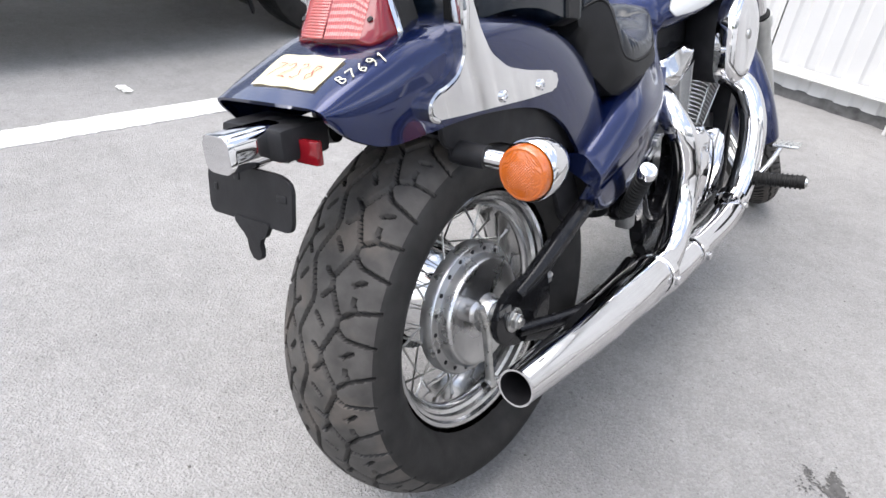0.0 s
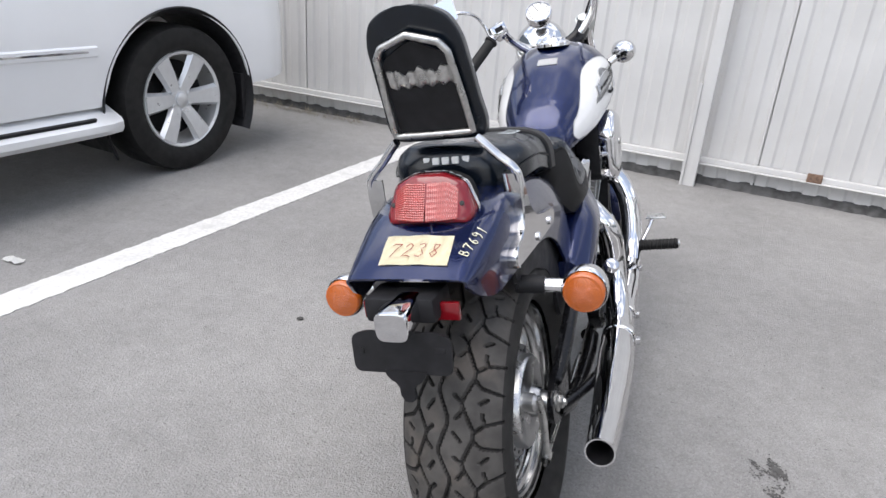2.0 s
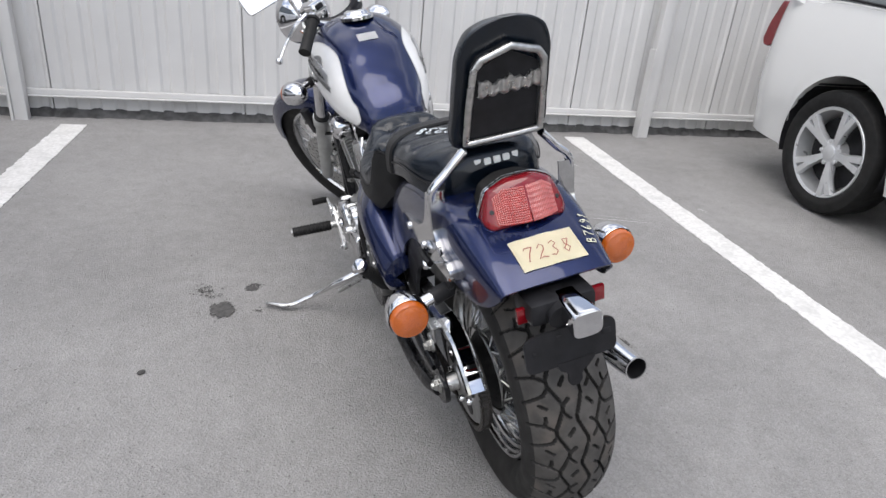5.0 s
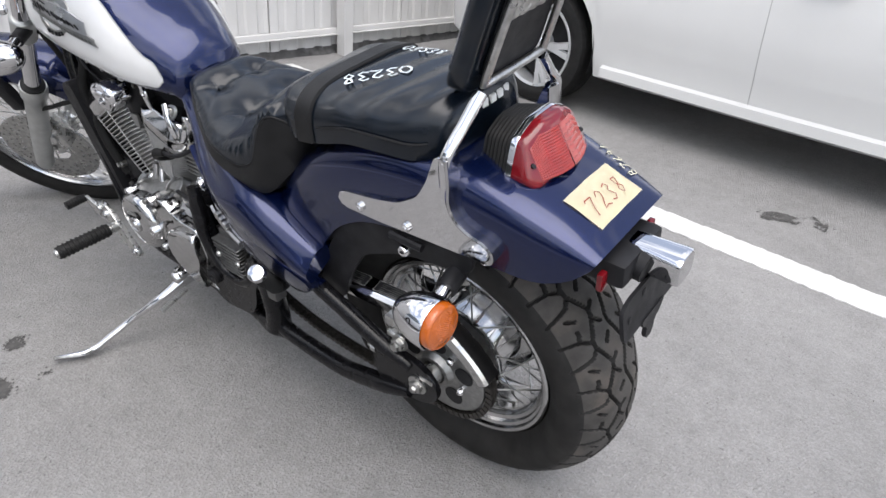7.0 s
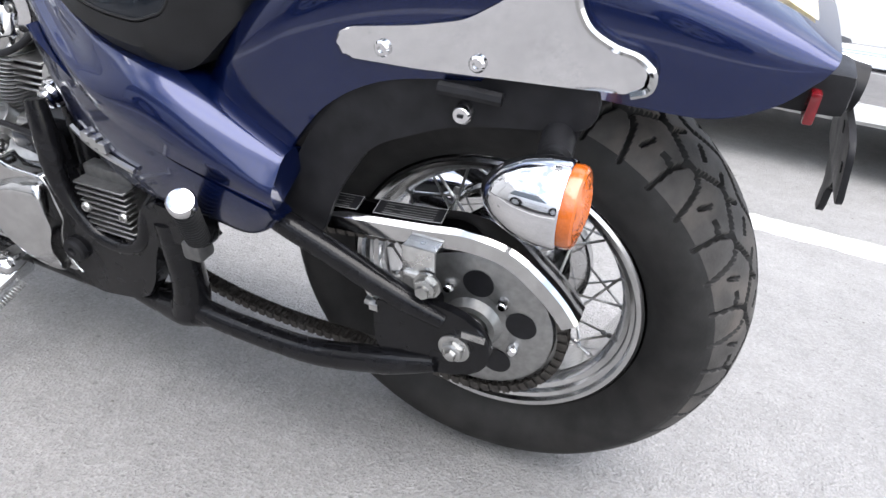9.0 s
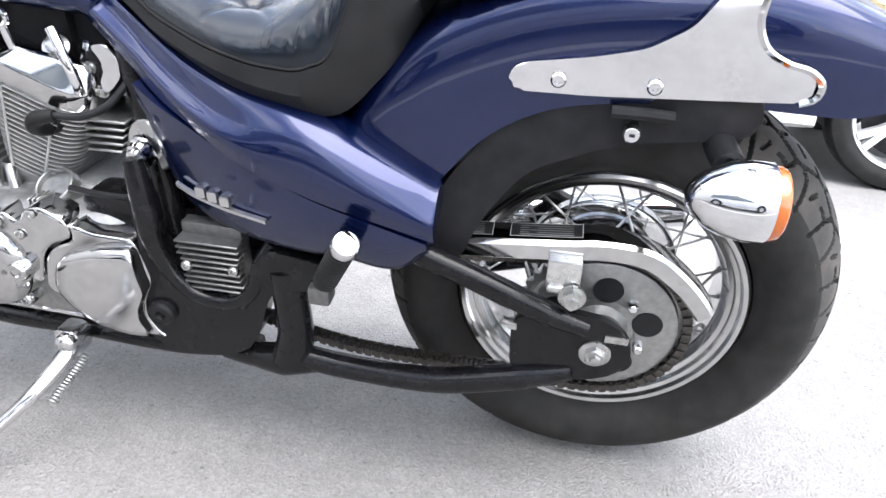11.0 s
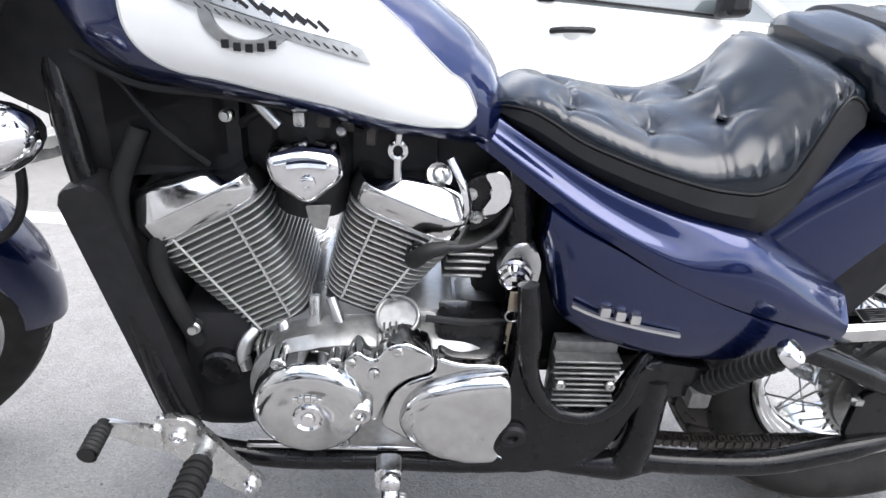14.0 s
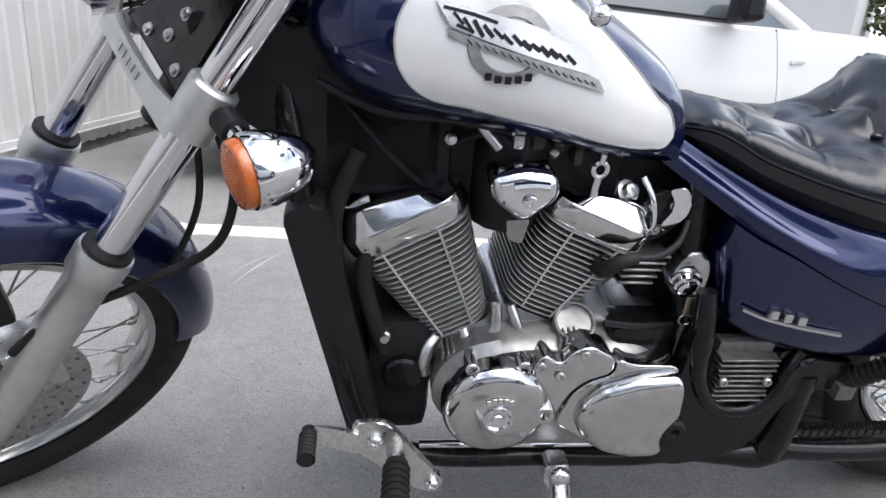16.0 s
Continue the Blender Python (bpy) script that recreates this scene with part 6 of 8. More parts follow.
sides(tank_panel)
bm = bm_new()
zc = float(t_top(1.0))
turned(bm, [(-0.005, 0.052), (0.004, 0.052), (0.008, 0.048), (0.01, 0.04), (0.018, 0.036), (0.021, 0.03), (0.021, 0)], (0, 1.0, zc), (0, 0.05, 1), 36)
part("filler_cap", bm, CHROME, tank, "chrome filler cap")
bm = bm_new()
rows = [[(x, y, float(t_top(y)) + 0.0015 - 0.4 * x * x) for x in np.linspace(-0.03, 0.03, 6)] for y in np.linspace(0.875, 0.905, 4)]
skin(bm, rows, False, False)
bmesh.ops.solidify(bm, geom=bm.faces[:], thickness=0.0004)
sticker = tagged(put("sticker", bm, WHITE_TANK), "small white sticker on top of the blue fuel tank", "sticker")
sticker.matrix_basis = BIKE_POSE
# black trim along the tank's foot, cables and the dark box under the tank
bm = bm_new()
block(bm, (-0.055, 0.74, 0.6), (0.055, 1.08, 0.77), 0.02)
block(bm, (-0.075, 0.98, 0.63), (0.075, 1.16, 0.79), 0.02)
part("air_box", bm, BLACK_PLASTIC, bike, "black air box under the tank")
bm = bm_new()
block(bm, (-0.09, 0.42, 0.34), (0.09, 0.6, 0.7), 0.03)
block(bm, (-0.05, 0.6, 0.4), (0.05, 0.68, 0.665), 0.02)
# added dark filler that closes the view through behind the tank
block(bm, (-0.04, 0.6, 0.58), (0.04, 0.775, 0.712), 0.02)
part("battery_box", bm, BLACK_PLASTIC, bike, "black battery box and added dark filler behind the side covers")

# -- engine --
bm = bm_new()
rings = []
for x, k in ((-0.145, 0.88), (-0.13, 1.0), (0.13, 1.0), (0.15, 0.88)):
    rings.append([(x, 0.81 + (y - 0.81) * k, 0.35 + (z - 0.35) * k) for y, z in rounded([(0.99, 0.33), (0.985, 0.38), (0.95, 0.425), (0.88, 0.445), (0.8, 0.445), (0.68, 0.44), (0.63, 0.4), (0.63, 0.27), (0.72, 0.235), (0.93, 0.235)], 0.03)])
skin(bm, rings)
crankcase = part("crankcase", bm, CAST_GREY, bike, "cast alloy crankcase")


def cylinder(foot, top, tilt, w0, w1, n, name, outer):
    """A finned cylinder whose centre line runs from foot to top in the mid-plane: rounded fins, tilted by some degrees, that grow towards the head, and a polished head cover."""
    a, b = Vector((0, *foot)), Vector((0, *top))
    lay = Matrix.Rotation(radians(tilt), 4, "X")

    def ring(t, outline, lift=0.0):
        c = a.lerp(b, t)
        return [tuple(c + lay @ Vector((px, py, lift))) for px, py in outline]

    def box(x, w, r, k=1.0, m=7):
        return [(px * k, py * k) for px, py in rounded([(-x, -w), (x, -w), (x, w), (-x, w)], r, m)]

    def width(t):
        return w0 + (w1 - w0) * t**0.9

    bm = bm_new()
    skin(bm, [ring(t, box(0.08 + 0.012 * max(t, 0), width(max(t, 0)) * 0.8, 0.03)) for t in (-0.25, 0.0, 0.5, 1.0)])
    # core darker than the fins, to paint shade into the gaps
    core = part(name, bm, CAST_GREY, bike, "finned alloy cylinder")
    for i in range(n):
        t = (i + 0.5) / n
        bm = bm_new()
        skin(bm, [ring(t, box(0.098 + 0.02 * t, width(t), 0.042, k), dz) for dz, k in ((-0.002, 0.97), (-0.0015, 0.997), (0.0006, 1.0), (0.0012, 0.97))])
        part("fin", bm, FIN_SILVER, core)
    for side in (-1, 1):
        for where in (0.5, -0.45):
            bm = bm_new()
            tube(bm, [ring(t, [(side * (0.0975 + 0.02 * t), width(t) * where)])[0] for t in (0.03, 0.5, 0.99)], 0.0019, 6)
            part("fin_tie", bm, FIN_SILVER, core)
    def hood(outline, dz, k):
        """A ring of the head cover: high at its outer end, sloping down towards the other cylinder."""
        c = a.lerp(b, 1.0)
        out = []
        for px, py in outline:
            g = min(1.0, max(0.22, (outer * py / w1 + 1.0) / 0.85))
            lift = dz if dz < 0.03 else 0.03 + (dz - 0.03) * g
            out.append(tuple(c + lay @ Vector((px * k, py * k, lift))))
        return out

    bm = bm_new()
    rim = box(0.12, w1 * 1.04, 0.052, 1.0, 11)
    skin(bm, [hood(rim, dz, k) for dz, k in ((-0.004, 0.955), (0.0, 0.98), (0.004, 1.0), (0.026, 1.0), (0.0285, 0.998), (0.0305, 0.99), (0.033, 0.978), (0.057, 0.875), (0.0605, 0.855), (0.0625, 0.82), (0.0635, 0.77), (0.0605, 0.74), (0.061, 0.4), (0.0612, 0.2))])
    cover = part("head_cover", bm, POLISHED, core, "polished head cover")
    for px in (-0.085, 0.085):
        bm = bm_new()
        turned(bm, [(0, 0.011), (0.01, 0.011), (0.013, 0.008), (0.013, 0)], ring(1.0, [(px * 0.4, outer * w1 * 0.3)], 0.055)[0], lay @ Vector((0, 0, 1)), 16)
        part("cover_bolt", bm, CHROME, cover)
    return core


cylinder((0.95, 0.428), (1.031, 0.592), -29.5, 0.048, 0.086, 19, "front_cylinder", 1)
cylinder((0.842, 0.462), (0.779, 0.599), 22.5, 0.0495, 0.079, 17, "rear_cylinder", -1)


def lobe(pts, x, depth, mat, parent, name, label, bevel=0.006, most=0.0125):
    """A domed casting on an engine side: outline (y, z), outer face at x."""
    bm = bm_new()
    sgn = 1 if x > 0 else -1
    o = np.array(rounded(pts, 0.014, 5))
    t = np.roll(o, -1, axis=0) - np.roll(o, 1, axis=0)
    t /= np.maximum(np.linalg.norm(t, axis=1), 1e-9)[:, None]
    n = np.stack([-t[:, 1], t[:, 0]], axis=1)
    area = np.sum(o[:, 0] * np.roll(o[:, 1], -1) - np.roll(o[:, 0], -1) * o[:, 1])
    n *= 1 if area > 0 else -1
    rows = []
    for d, inset in ((depth, 0.0), (bevel, 0.0), (bevel * 0.45, bevel * 0.22), (bevel * 0.12, bevel * 0.6), (0.0, bevel), (-0.0006, bevel * 1.25)):
        rows.append([(x - sgn * d, y, z) for y, z in o + n * min(inset, most)])
    skin(bm, rows)
    return part(name, bm, mat, parent, label)


# left side: round generator cover, sprocket cover in two pieces
bm = bm_new()
GEN = (-0.15, 0.9, 0.35)
turned(bm, [(0, 0.0775), (0.018, 0.0775), (0.027, 0.0755), (0.034, 0.071), (0.0385, 0.064), (0.0405, 0.058), (0.043, 0.03), (0.0435, 0)], GEN, (-1, 0, 0), 64)
gen = part("generator_cover", bm, POLISHED, bike, "round polished generator cover")
bm = bm_new()
turned(bm, [(0.043, 0.021), (0.047, 0.021), (0.048, 0.019), (0.045, 0.016), (0.045, 0.01), (0.049, 0.008), (0.049, 0)], GEN, (-1, 0, 0), 28)
part("centre_cap", bm, CHROME, gen)
bm = bm_new()
for i in range(5):
    a = radians(118 - 14 * i)
    c = (-0.1945, 0.9 - 0.034 * math.cos(a) * -1, 0.35 + 0.034 * math.sin(a))
    block(bm, (c[0] - 0.0015, c[1] - 0.003, c[2] - 0.0035), (c[0] + 0.001, c[1] + 0.003, c[2] + 0.0035))
part("cast_marks", bm, ALLOY, gen, "raised marks of plain bars", 0)
for y, z, r in ((0.832, 0.351, 0.017), (0.866, 0.42, 0.012), (0.858, 0.28, 0.011), (0.94, 0.418, 0.011)):
    bm = bm_new()
    turned(bm, [(-0.03, r), (0.022 if r > 0.015 else 0.004, r * 0.95), (0.026 if r > 0.015 else 0.006, r * 0.8), (0.026 if r > 0.015 else 0.006, r * 0.46), (0.018 if r > 0.015 else 0.002, r * 0.42), (0.018 if r > 0.015 else 0.002, 0)], (-0.165, y, z), (-1, 0, 0), 20)
    part("bolt_boss", bm, POLISHED, gen)
sprocket_case = lobe([(0.735, 0.438), (0.705, 0.426), (0.6393, 0.4248), (0.631, 0.384), (0.6275, 0.3535), (0.6468, 0.3161), (0.652, 0.2887), (0.637, 0.261), (0.626, 0.253), (0.677, 0.2522), (0.735, 0.265), (0.7724, 0.293), (0.808, 0.317), (0.79, 0.374), (0.768, 0.396), (0.734, 0.409)], -0.172, 0.05, POLISHED, bike, "sprocket_cover", "polished sprocket cover", 0.003)
bm = bm_new()
o = np.array(rounded([(0.773, 0.365), (0.75, 0.391), (0.699, 0.41), (0.637, 0.418), (0.632, 0.37), (0.63, 0.352), (0.65, 0.316), (0.655, 0.288), (0.641, 0.261), (0.68, 0.257), (0.733, 0.27), (0.768, 0.3), (0.783, 0.33)], 0.014, 5))
skin(bm, [[(-0.193 + d, 0.632 + (y - 0.632) * (1 - k), 0.335 + (z - 0.335) * (1 - k)) for y, z in o] for d, k in ((0.022, 0.0), (0.014, 0.004), (0.009, 0.02), (0.005, 0.055), (0.002, 0.11), (0.0005, 0.16), (0.0, 0.2))])
part("cover_bulge", bm, POLISHED, sprocket_case, "")
lobe([(0.8561, 0.4249), (0.8393, 0.4467), (0.816, 0.426), (0.7997, 0.4524), (0.7746, 0.4595), (0.7375, 0.439), (0.7365, 0.412), (0.7705, 0.3995), (0.7925, 0.378), (0.812, 0.322), (0.832, 0.33), (0.85, 0.38)], -0.172, 0.045, POLISHED, sprocket_case, "upper_cover", "", 0.0035)
for y, z in ((0.8155, 0.4105), (0.846, 0.428), (0.786, 0.448)):
    bm = bm_new()
    bolt(bm, (-0.174, y, z), (-1, 0, 0), 0.0075, 0.004)
    part("cover_bolt", bm, STEEL, sprocket_case)
# cast feet of the two cylinders, with the dark breather between them
bm = bm_new()
prism(bm, rounded([(1.0, 0.375), (0.998, 0.398), (0.98, 0.41), (0.912, 0.447), (0.9, 0.472), (0.884, 0.474), (0.8, 0.438), (0.772, 0.43), (0.785, 0.39)], 0.012), -0.09, 0.09, 0.014, segments=4)
part("cylinder_foot", bm, SATIN, crankcase, "cast alloy foot of the cylinders")
for pts, r in (([(-0.09, 0.9, 0.475), (-0.1, 0.899, 0.45), (-0.106, 0.903, 0.43), (-0.11, 0.91, 0.41)], 0.0085), ([(-0.085, 0.985, 0.412), (-0.098, 0.995, 0.4), (-0.105, 1.0, 0.38), (-0.105, 0.998, 0.36)], 0.011), ([(-0.088, 0.945, 0.432), (-0.1, 0.94, 0.418), (-0.106, 0.936, 0.4)], 0.009), ([(-0.088, 0.878, 0.47), (-0.1, 0.87, 0.452), (-0.108, 0.862, 0.43)], 0.008)):
    bm = bm_new()
    tube(bm, pts, r, 12, 14)
    part("cast_web", bm, SATIN, crankcase)
for i in range(13):
    y = 0.883 + i * 0.0075
    if 8 > i > 5:
        continue
    bm = bm_new()
    block(bm, (-0.124, y, 0.385), (-0.085, y + 0.0035, 0.43 - 0.0016 * i), 0.0012, 1)
    part("cooling_rib", bm, CAST_GREY, crankcase)
bm = bm_new()
prism(bm, rounded([(0.8, 0.385), (0.79, 0.452), (0.752, 0.466), (0.72, 0.46), (0.704, 0.44), (0.7, 0.385)], 0.012), -0.098, 0.09, 0.006, segments=3)
tube(bm, [(-0.099, 0.786, 0.44), (-0.1, 0.752, 0.456), (-0.1, 0.712, 0.44)], 0.004, 8, 10)
part("case_top", bm, FIN_SILVER, crankcase, "pale cast top of the gearbox")
bm = bm_new()
turned(bm, [(-0.06, 0.034), (-0.055, 0.037), (0.055, 0.037), (0.06, 0.034), (0.061, 0.012), (0.068, 0.01), (0.068, 0)], (-0.045, 0.668, 0.425), (-1, 0, 0), 28)
part("starter_motor", bm, CAST_GREY, crankcase, "grey starter motor barrel")
bm = bm_new()
turned(bm, [(-0.05, 0.03), (0.0, 0.031), (0.003, 0.03), (0.004, 0.028), (0.003, 0.026), (-0.004, 0.025), (-0.004, 0.0)], (-0.115, 0.787, 0.462), (-0.55, 0.1, 0.83), 32)
starter = part("starter", bm, CAST_GREY, crankcase, "dark ribbed starter housing with a bright rim")
for i in range(7):
    bm = bm_new()
    y = 0.763 + 0.008 * i
    block(bm, (-0.146, y, 0.428), (-0.118, y + 0.003, 0.452 + 0.004 * (3 - abs(i - 3)) / 3), 0.001, 1)
    part("rib", bm, CAST_GREY, starter)
# gloss black cover over the sprocket
bm = bm_new()
block(bm, (-0.135, 0.64, 0.405), (-0.07, 0.735, 0.464), 0.012)
part("sprocket_guard", bm, BLACK_GLOSS, bike, "gloss black cover above the sprocket")
# right side: clutch cover
bm = bm_new()
turned(bm, [(0, 0.11), (0.03, 0.11), (0.038, 0.104), (0.042, 0.092), (0.044, 0.06), (0.05, 0.055), (0.054, 0.045), (0.056, 0)], (0.13, 0.78, 0.36), (1, 0, 0), 48)
clutch = part("clutch_cover", bm, CHROME, bike, "polished clutch cover")
for i in range(8):
    a = 2 * math.pi * i / 8
    bm = bm_new()
    turned(bm, [(-0.03, 0.012), (0.006, 0.012), (0.01, 0.008), (0.01, 0)], (0.16, 0.78 + 0.107 * math.cos(a), 0.36 + 0.107 * math.sin(a)), (1, 0, 0), 12)
    part("cover_bolt", bm, CHROME, clutch)
lobe([(0.98, 0.34), (0.96, 0.42), (0.9, 0.45), (0.87, 0.4), (0.87, 0.3), (0.93, 0.26)], 0.165, 0.05, CHROME, bike, "timing_cover", "polished timing cover")

# triangular horn cover, plug leads, small fittings
horn = lobe([(0.945, 0.7), (0.9, 0.712), (0.86, 0.706), (0.852, 0.675), (0.896, 0.636), (0.938, 0.666)], -0.158, 0.05, CHROME, bike, "horn_cover", "chrome triangular cover between the cylinders", 0.014)
bm = bm_new()
bolt(bm, (-0.16, 0.894, 0.672), (-1, 0, 0), 0.009, 0.004)
tube(bm, [(-0.158, 0.915, 0.69), (-0.16, 0.895, 0.694), (-0.158, 0.873, 0.692)], 0.006, 8, 8)
part("cover_screw", bm, CHROME, horn)
bm = bm_new()
turned(bm, [(-0.03, 0.017), (0.0, 0.017), (0.003, 0.015), (0.002, 0.012), (-0.01, 0.011), (-0.01, 0)], (-0.113, 0.763, 0.56), (-1, 0, 0.0), 28)
part("plug_well", bm, BLACK_PLASTIC, bike, "dark spark plug well")
bm = bm_new()
tube(bm, [(-0.11, 0.77, 0.55), (-0.135, 0.768, 0.563), (-0.142, 0.755, 0.578), (-0.138, 0.73, 0.583)], [0.011, 0.0115, 0.0105, 0.008], 14, 16)
boot = part("plug_boot", bm, RUBBER, bike, "black rubber plug boot")
bm = bm_new()
tube(bm, [(-0.138, 0.735, 0.583), (-0.132, 0.7, 0.582), (-0.115, 0.665, 0.595), (-0.09, 0.645, 0.62)], 0.005, 10, 20)
part("plug_lead", bm, BLACK_PLASTIC, boot, "black spark plug lead")
# alloy head bracket behind the rear cylinder, with its bolts
bm = bm_new()
prism(bm, rounded([(0.725, 0.63), (0.69, 0.66), (0.645, 0.655), (0.64, 0.63), (0.668, 0.595), (0.7, 0.575)], 0.012), -0.085, -0.07, 0.003)
hanger = part("head_bracket", bm, BLACK_GLOSS, bike, "black head bracket with a chrome crescent and bolts")
bm = bm_new()
prism(bm, rounded([(0.687, 0.664), (0.664, 0.669), (0.65, 0.65), (0.652, 0.626), (0.668, 0.609), (0.681, 0.6), (0.686, 0.612), (0.672, 0.637), (0.678, 0.652)], 0.006), -0.095, -0.086, 0.002)
part("crescent_plate", bm, CHROME, hanger, "chrome crescent plate")
for y, z in ((0.7, 0.632), (0.664, 0.652), (0.69, 0.6)):
    bm = bm_new()
    turned(bm, [(0, 0.0085), (0.002, 0.0085), (0.002, 0.006), (0.007, 0.006), (0.008, 0.004), (0.008, 0)], (-0.085, y, z), (-1, 0, 0), 12)
    part("bracket_bolt", bm, STEEL, hanger)
bm = bm_new()
turned(bm, [(0, 0.017), (0.003, 0.017), (0.004, 0.011), (0.013, 0.011), (0.015, 0.007), (0.015, 0)], (-0.085, 0.742, 0.655), (-0.7, -0.3, 0.65), 14)
part("mount_bolt", bm, STEEL, hanger)
for i in range(5):
    bm = bm_new()
    block(bm, (-0.1, 0.66 + 0.004 * i, 0.56 - 0.011 * i), (-0.02, 0.722 + 0.002 * i, 0.5645 - 0.011 * i), 0.0015, 1)
    part("head_fin", bm, CAST_GREY, hanger)
bm = bm_new()
tube(bm, [(-0.1, 0.794, 0.655), (-0.104, 0.794, 0.685)], 0.006, 10)
tube(bm, [(-0.105, 0.794 + 0.009 * math.sin(a), 0.695 + 0.01 * math.cos(a)) for a in np.linspace(0, 2 * math.pi, 22)], 0.0042, 8)
tube(bm, [(-0.106, 0.794, 0.705), (-0.108, 0.793, 0.718)], 0.005, 10)
part("engine_mount", bm, CHROME, bike, "chrome engine mount and bolts")
cables = (([(-0.06, 0.99, 0.7), (-0.1, 0.94, 0.735), (-0.105, 0.9, 0.72)], 0.006), ([(-0.075, 1.12, 0.76), (-0.1, 1.06, 0.7), (-0.09, 1.02, 0.66)], 0.004), ([(-0.1, 1.15, 0.79), (-0.118, 1.08, 0.765), (-0.118, 0.99, 0.757), (-0.1, 0.9, 0.735), (-0.06, 0.84, 0.7)], 0.0055),
          ([(-0.12, 0.64, 0.46), (-0.13, 0.7, 0.465), (-0.13, 0.75, 0.47)], 0.005), ([(-0.09, 0.85, 0.72), (-0.1, 0.89, 0.73), (-0.09, 0.93, 0.715)], 0.006), ([(0.08, 1.15, 0.8), (0.12, 1.05, 0.765), (0.1, 0.9, 0.74)], 0.0055))
for pts, r in cables:
    bm = bm_new()
    tube(bm, pts, r, 8, 26)
    part("cable", bm, BLACK_PLASTIC, bike, "black cable")
bm = bm_new()
tube(bm, [(-0.05, 0.9, 0.6), (-0.06, 0.9, 0.74)], 0.05, 14)
carb = part("carburettor", bm, BLACK_PLASTIC, bike, "dark carburettor between the cylinders")
for lo, hi, mat in (((-0.112, 0.872, 0.72), (-0.085, 0.889, 0.736), BRONZE), ((-0.108, 0.845, 0.716), (-0.08, 0.86, 0.729), BRONZE), ((-0.118, 0.9, 0.722), (-0.09, 0.914, 0.74), STEEL), ((-0.11, 0.82, 0.7), (-0.08, 0.832, 0.722), BRONZE)):
    bm = bm_new()
    block(bm, lo, hi, 0.004)
    part("carburettor_fitting", bm, mat, carb, "tarnished fitting")
for y, z in ((0.878, 0.741), (0.851, 0.732), (0.907, 0.744), (0.86, 0.715)):
    bm = bm_new()
    turned(bm, [(0, 0.006), (0.008, 0.006), (0.01, 0.004), (0.01, 0)], (-0.11, y, z), (-0.6, 0, 0.5), 10)
    part("screw", bm, STEEL, carb)
for a, b in (((-0.11, 0.955, 0.748), (-0.115, 0.93, 0.722)), ((-0.1, 0.925, 0.752), (-0.11, 0.905, 0.735))):
    bm = bm_new()
    tube(bm, [a, b], 0.0065, 12)
    part("cable_ferrule", bm, SATIN, carb, "alloy cable ferrule")
# bright strap from the rear head up to the frame
bm = bm_new()
tube(bm, [(-0.1, 0.715, 0.585), (-0.112, 0.705, 0.62), (-0.112, 0.713, 0.655), (-0.1, 0.73, 0.685)], 0.0065, 10, 20, flat=0.5)
part("head_strap", bm, CHROME, bike, "chrome strap at the rear head")
# pale plate stands in for bright background in the gap under the horn cover
bm = bm_new()
prism(bm, rounded([(0.906, 0.617), (0.874, 0.619), (0.881, 0.582), (0.9, 0.588)], 0.004), -0.104, -0.098, 0.0015)
part("horn_tab", bm, CAST_GREY, horn, "pale plate for the bright gap under the cover")
# added dark block and cap that fill the shaded gap ahead of the crankcase
bm = bm_new()
block(bm, (-0.1, 0.985, 0.235), (0.1, 1.085, 0.45), 0.025)
part("oil_filter_housing", bm, BLACK_PLASTIC, bike, "added dark filler block ahead of the engine")
bm = bm_new()
turned(bm, [(0, 0.03), (0.012, 0.03), (0.016, 0.026), (0.017, 0)], (-0.1, 1.03, 0.36), (-1, 0, 0), 24)
part("filter_cap", bm, BLACK_GLOSS, bike, "black cap on the filler block")
for pts in ([(-0.09, 1.05, 0.62), (-0.11, 1.09, 0.55), (-0.11, 1.075, 0.46), (-0.1, 1.06, 0.4)], [(-0.08, 1.1, 0.7), (-0.1, 1.13, 0.62), (-0.1, 1.12, 0.5)]):
    bm = bm_new()
    tube(bm, pts, 0.012, 12, 20)
    part("coolant_hose", bm, RUBBER, bike, "black rubber coolant hose")
for y, z, r in ((1.06, 0.43, 0.006), (0.99, 0.73, 0.005)):
    bm = bm_new()
    turned(bm, [(-0.02, r * 1.5), (0.0, r * 1.5), (0.002, r), (0.009, r), (0.01, 0)], (-0.112, y, z), (-1, 0, 0.2), 12)
    part("frame_bolt", bm, STEEL, bike, "steel bolt")

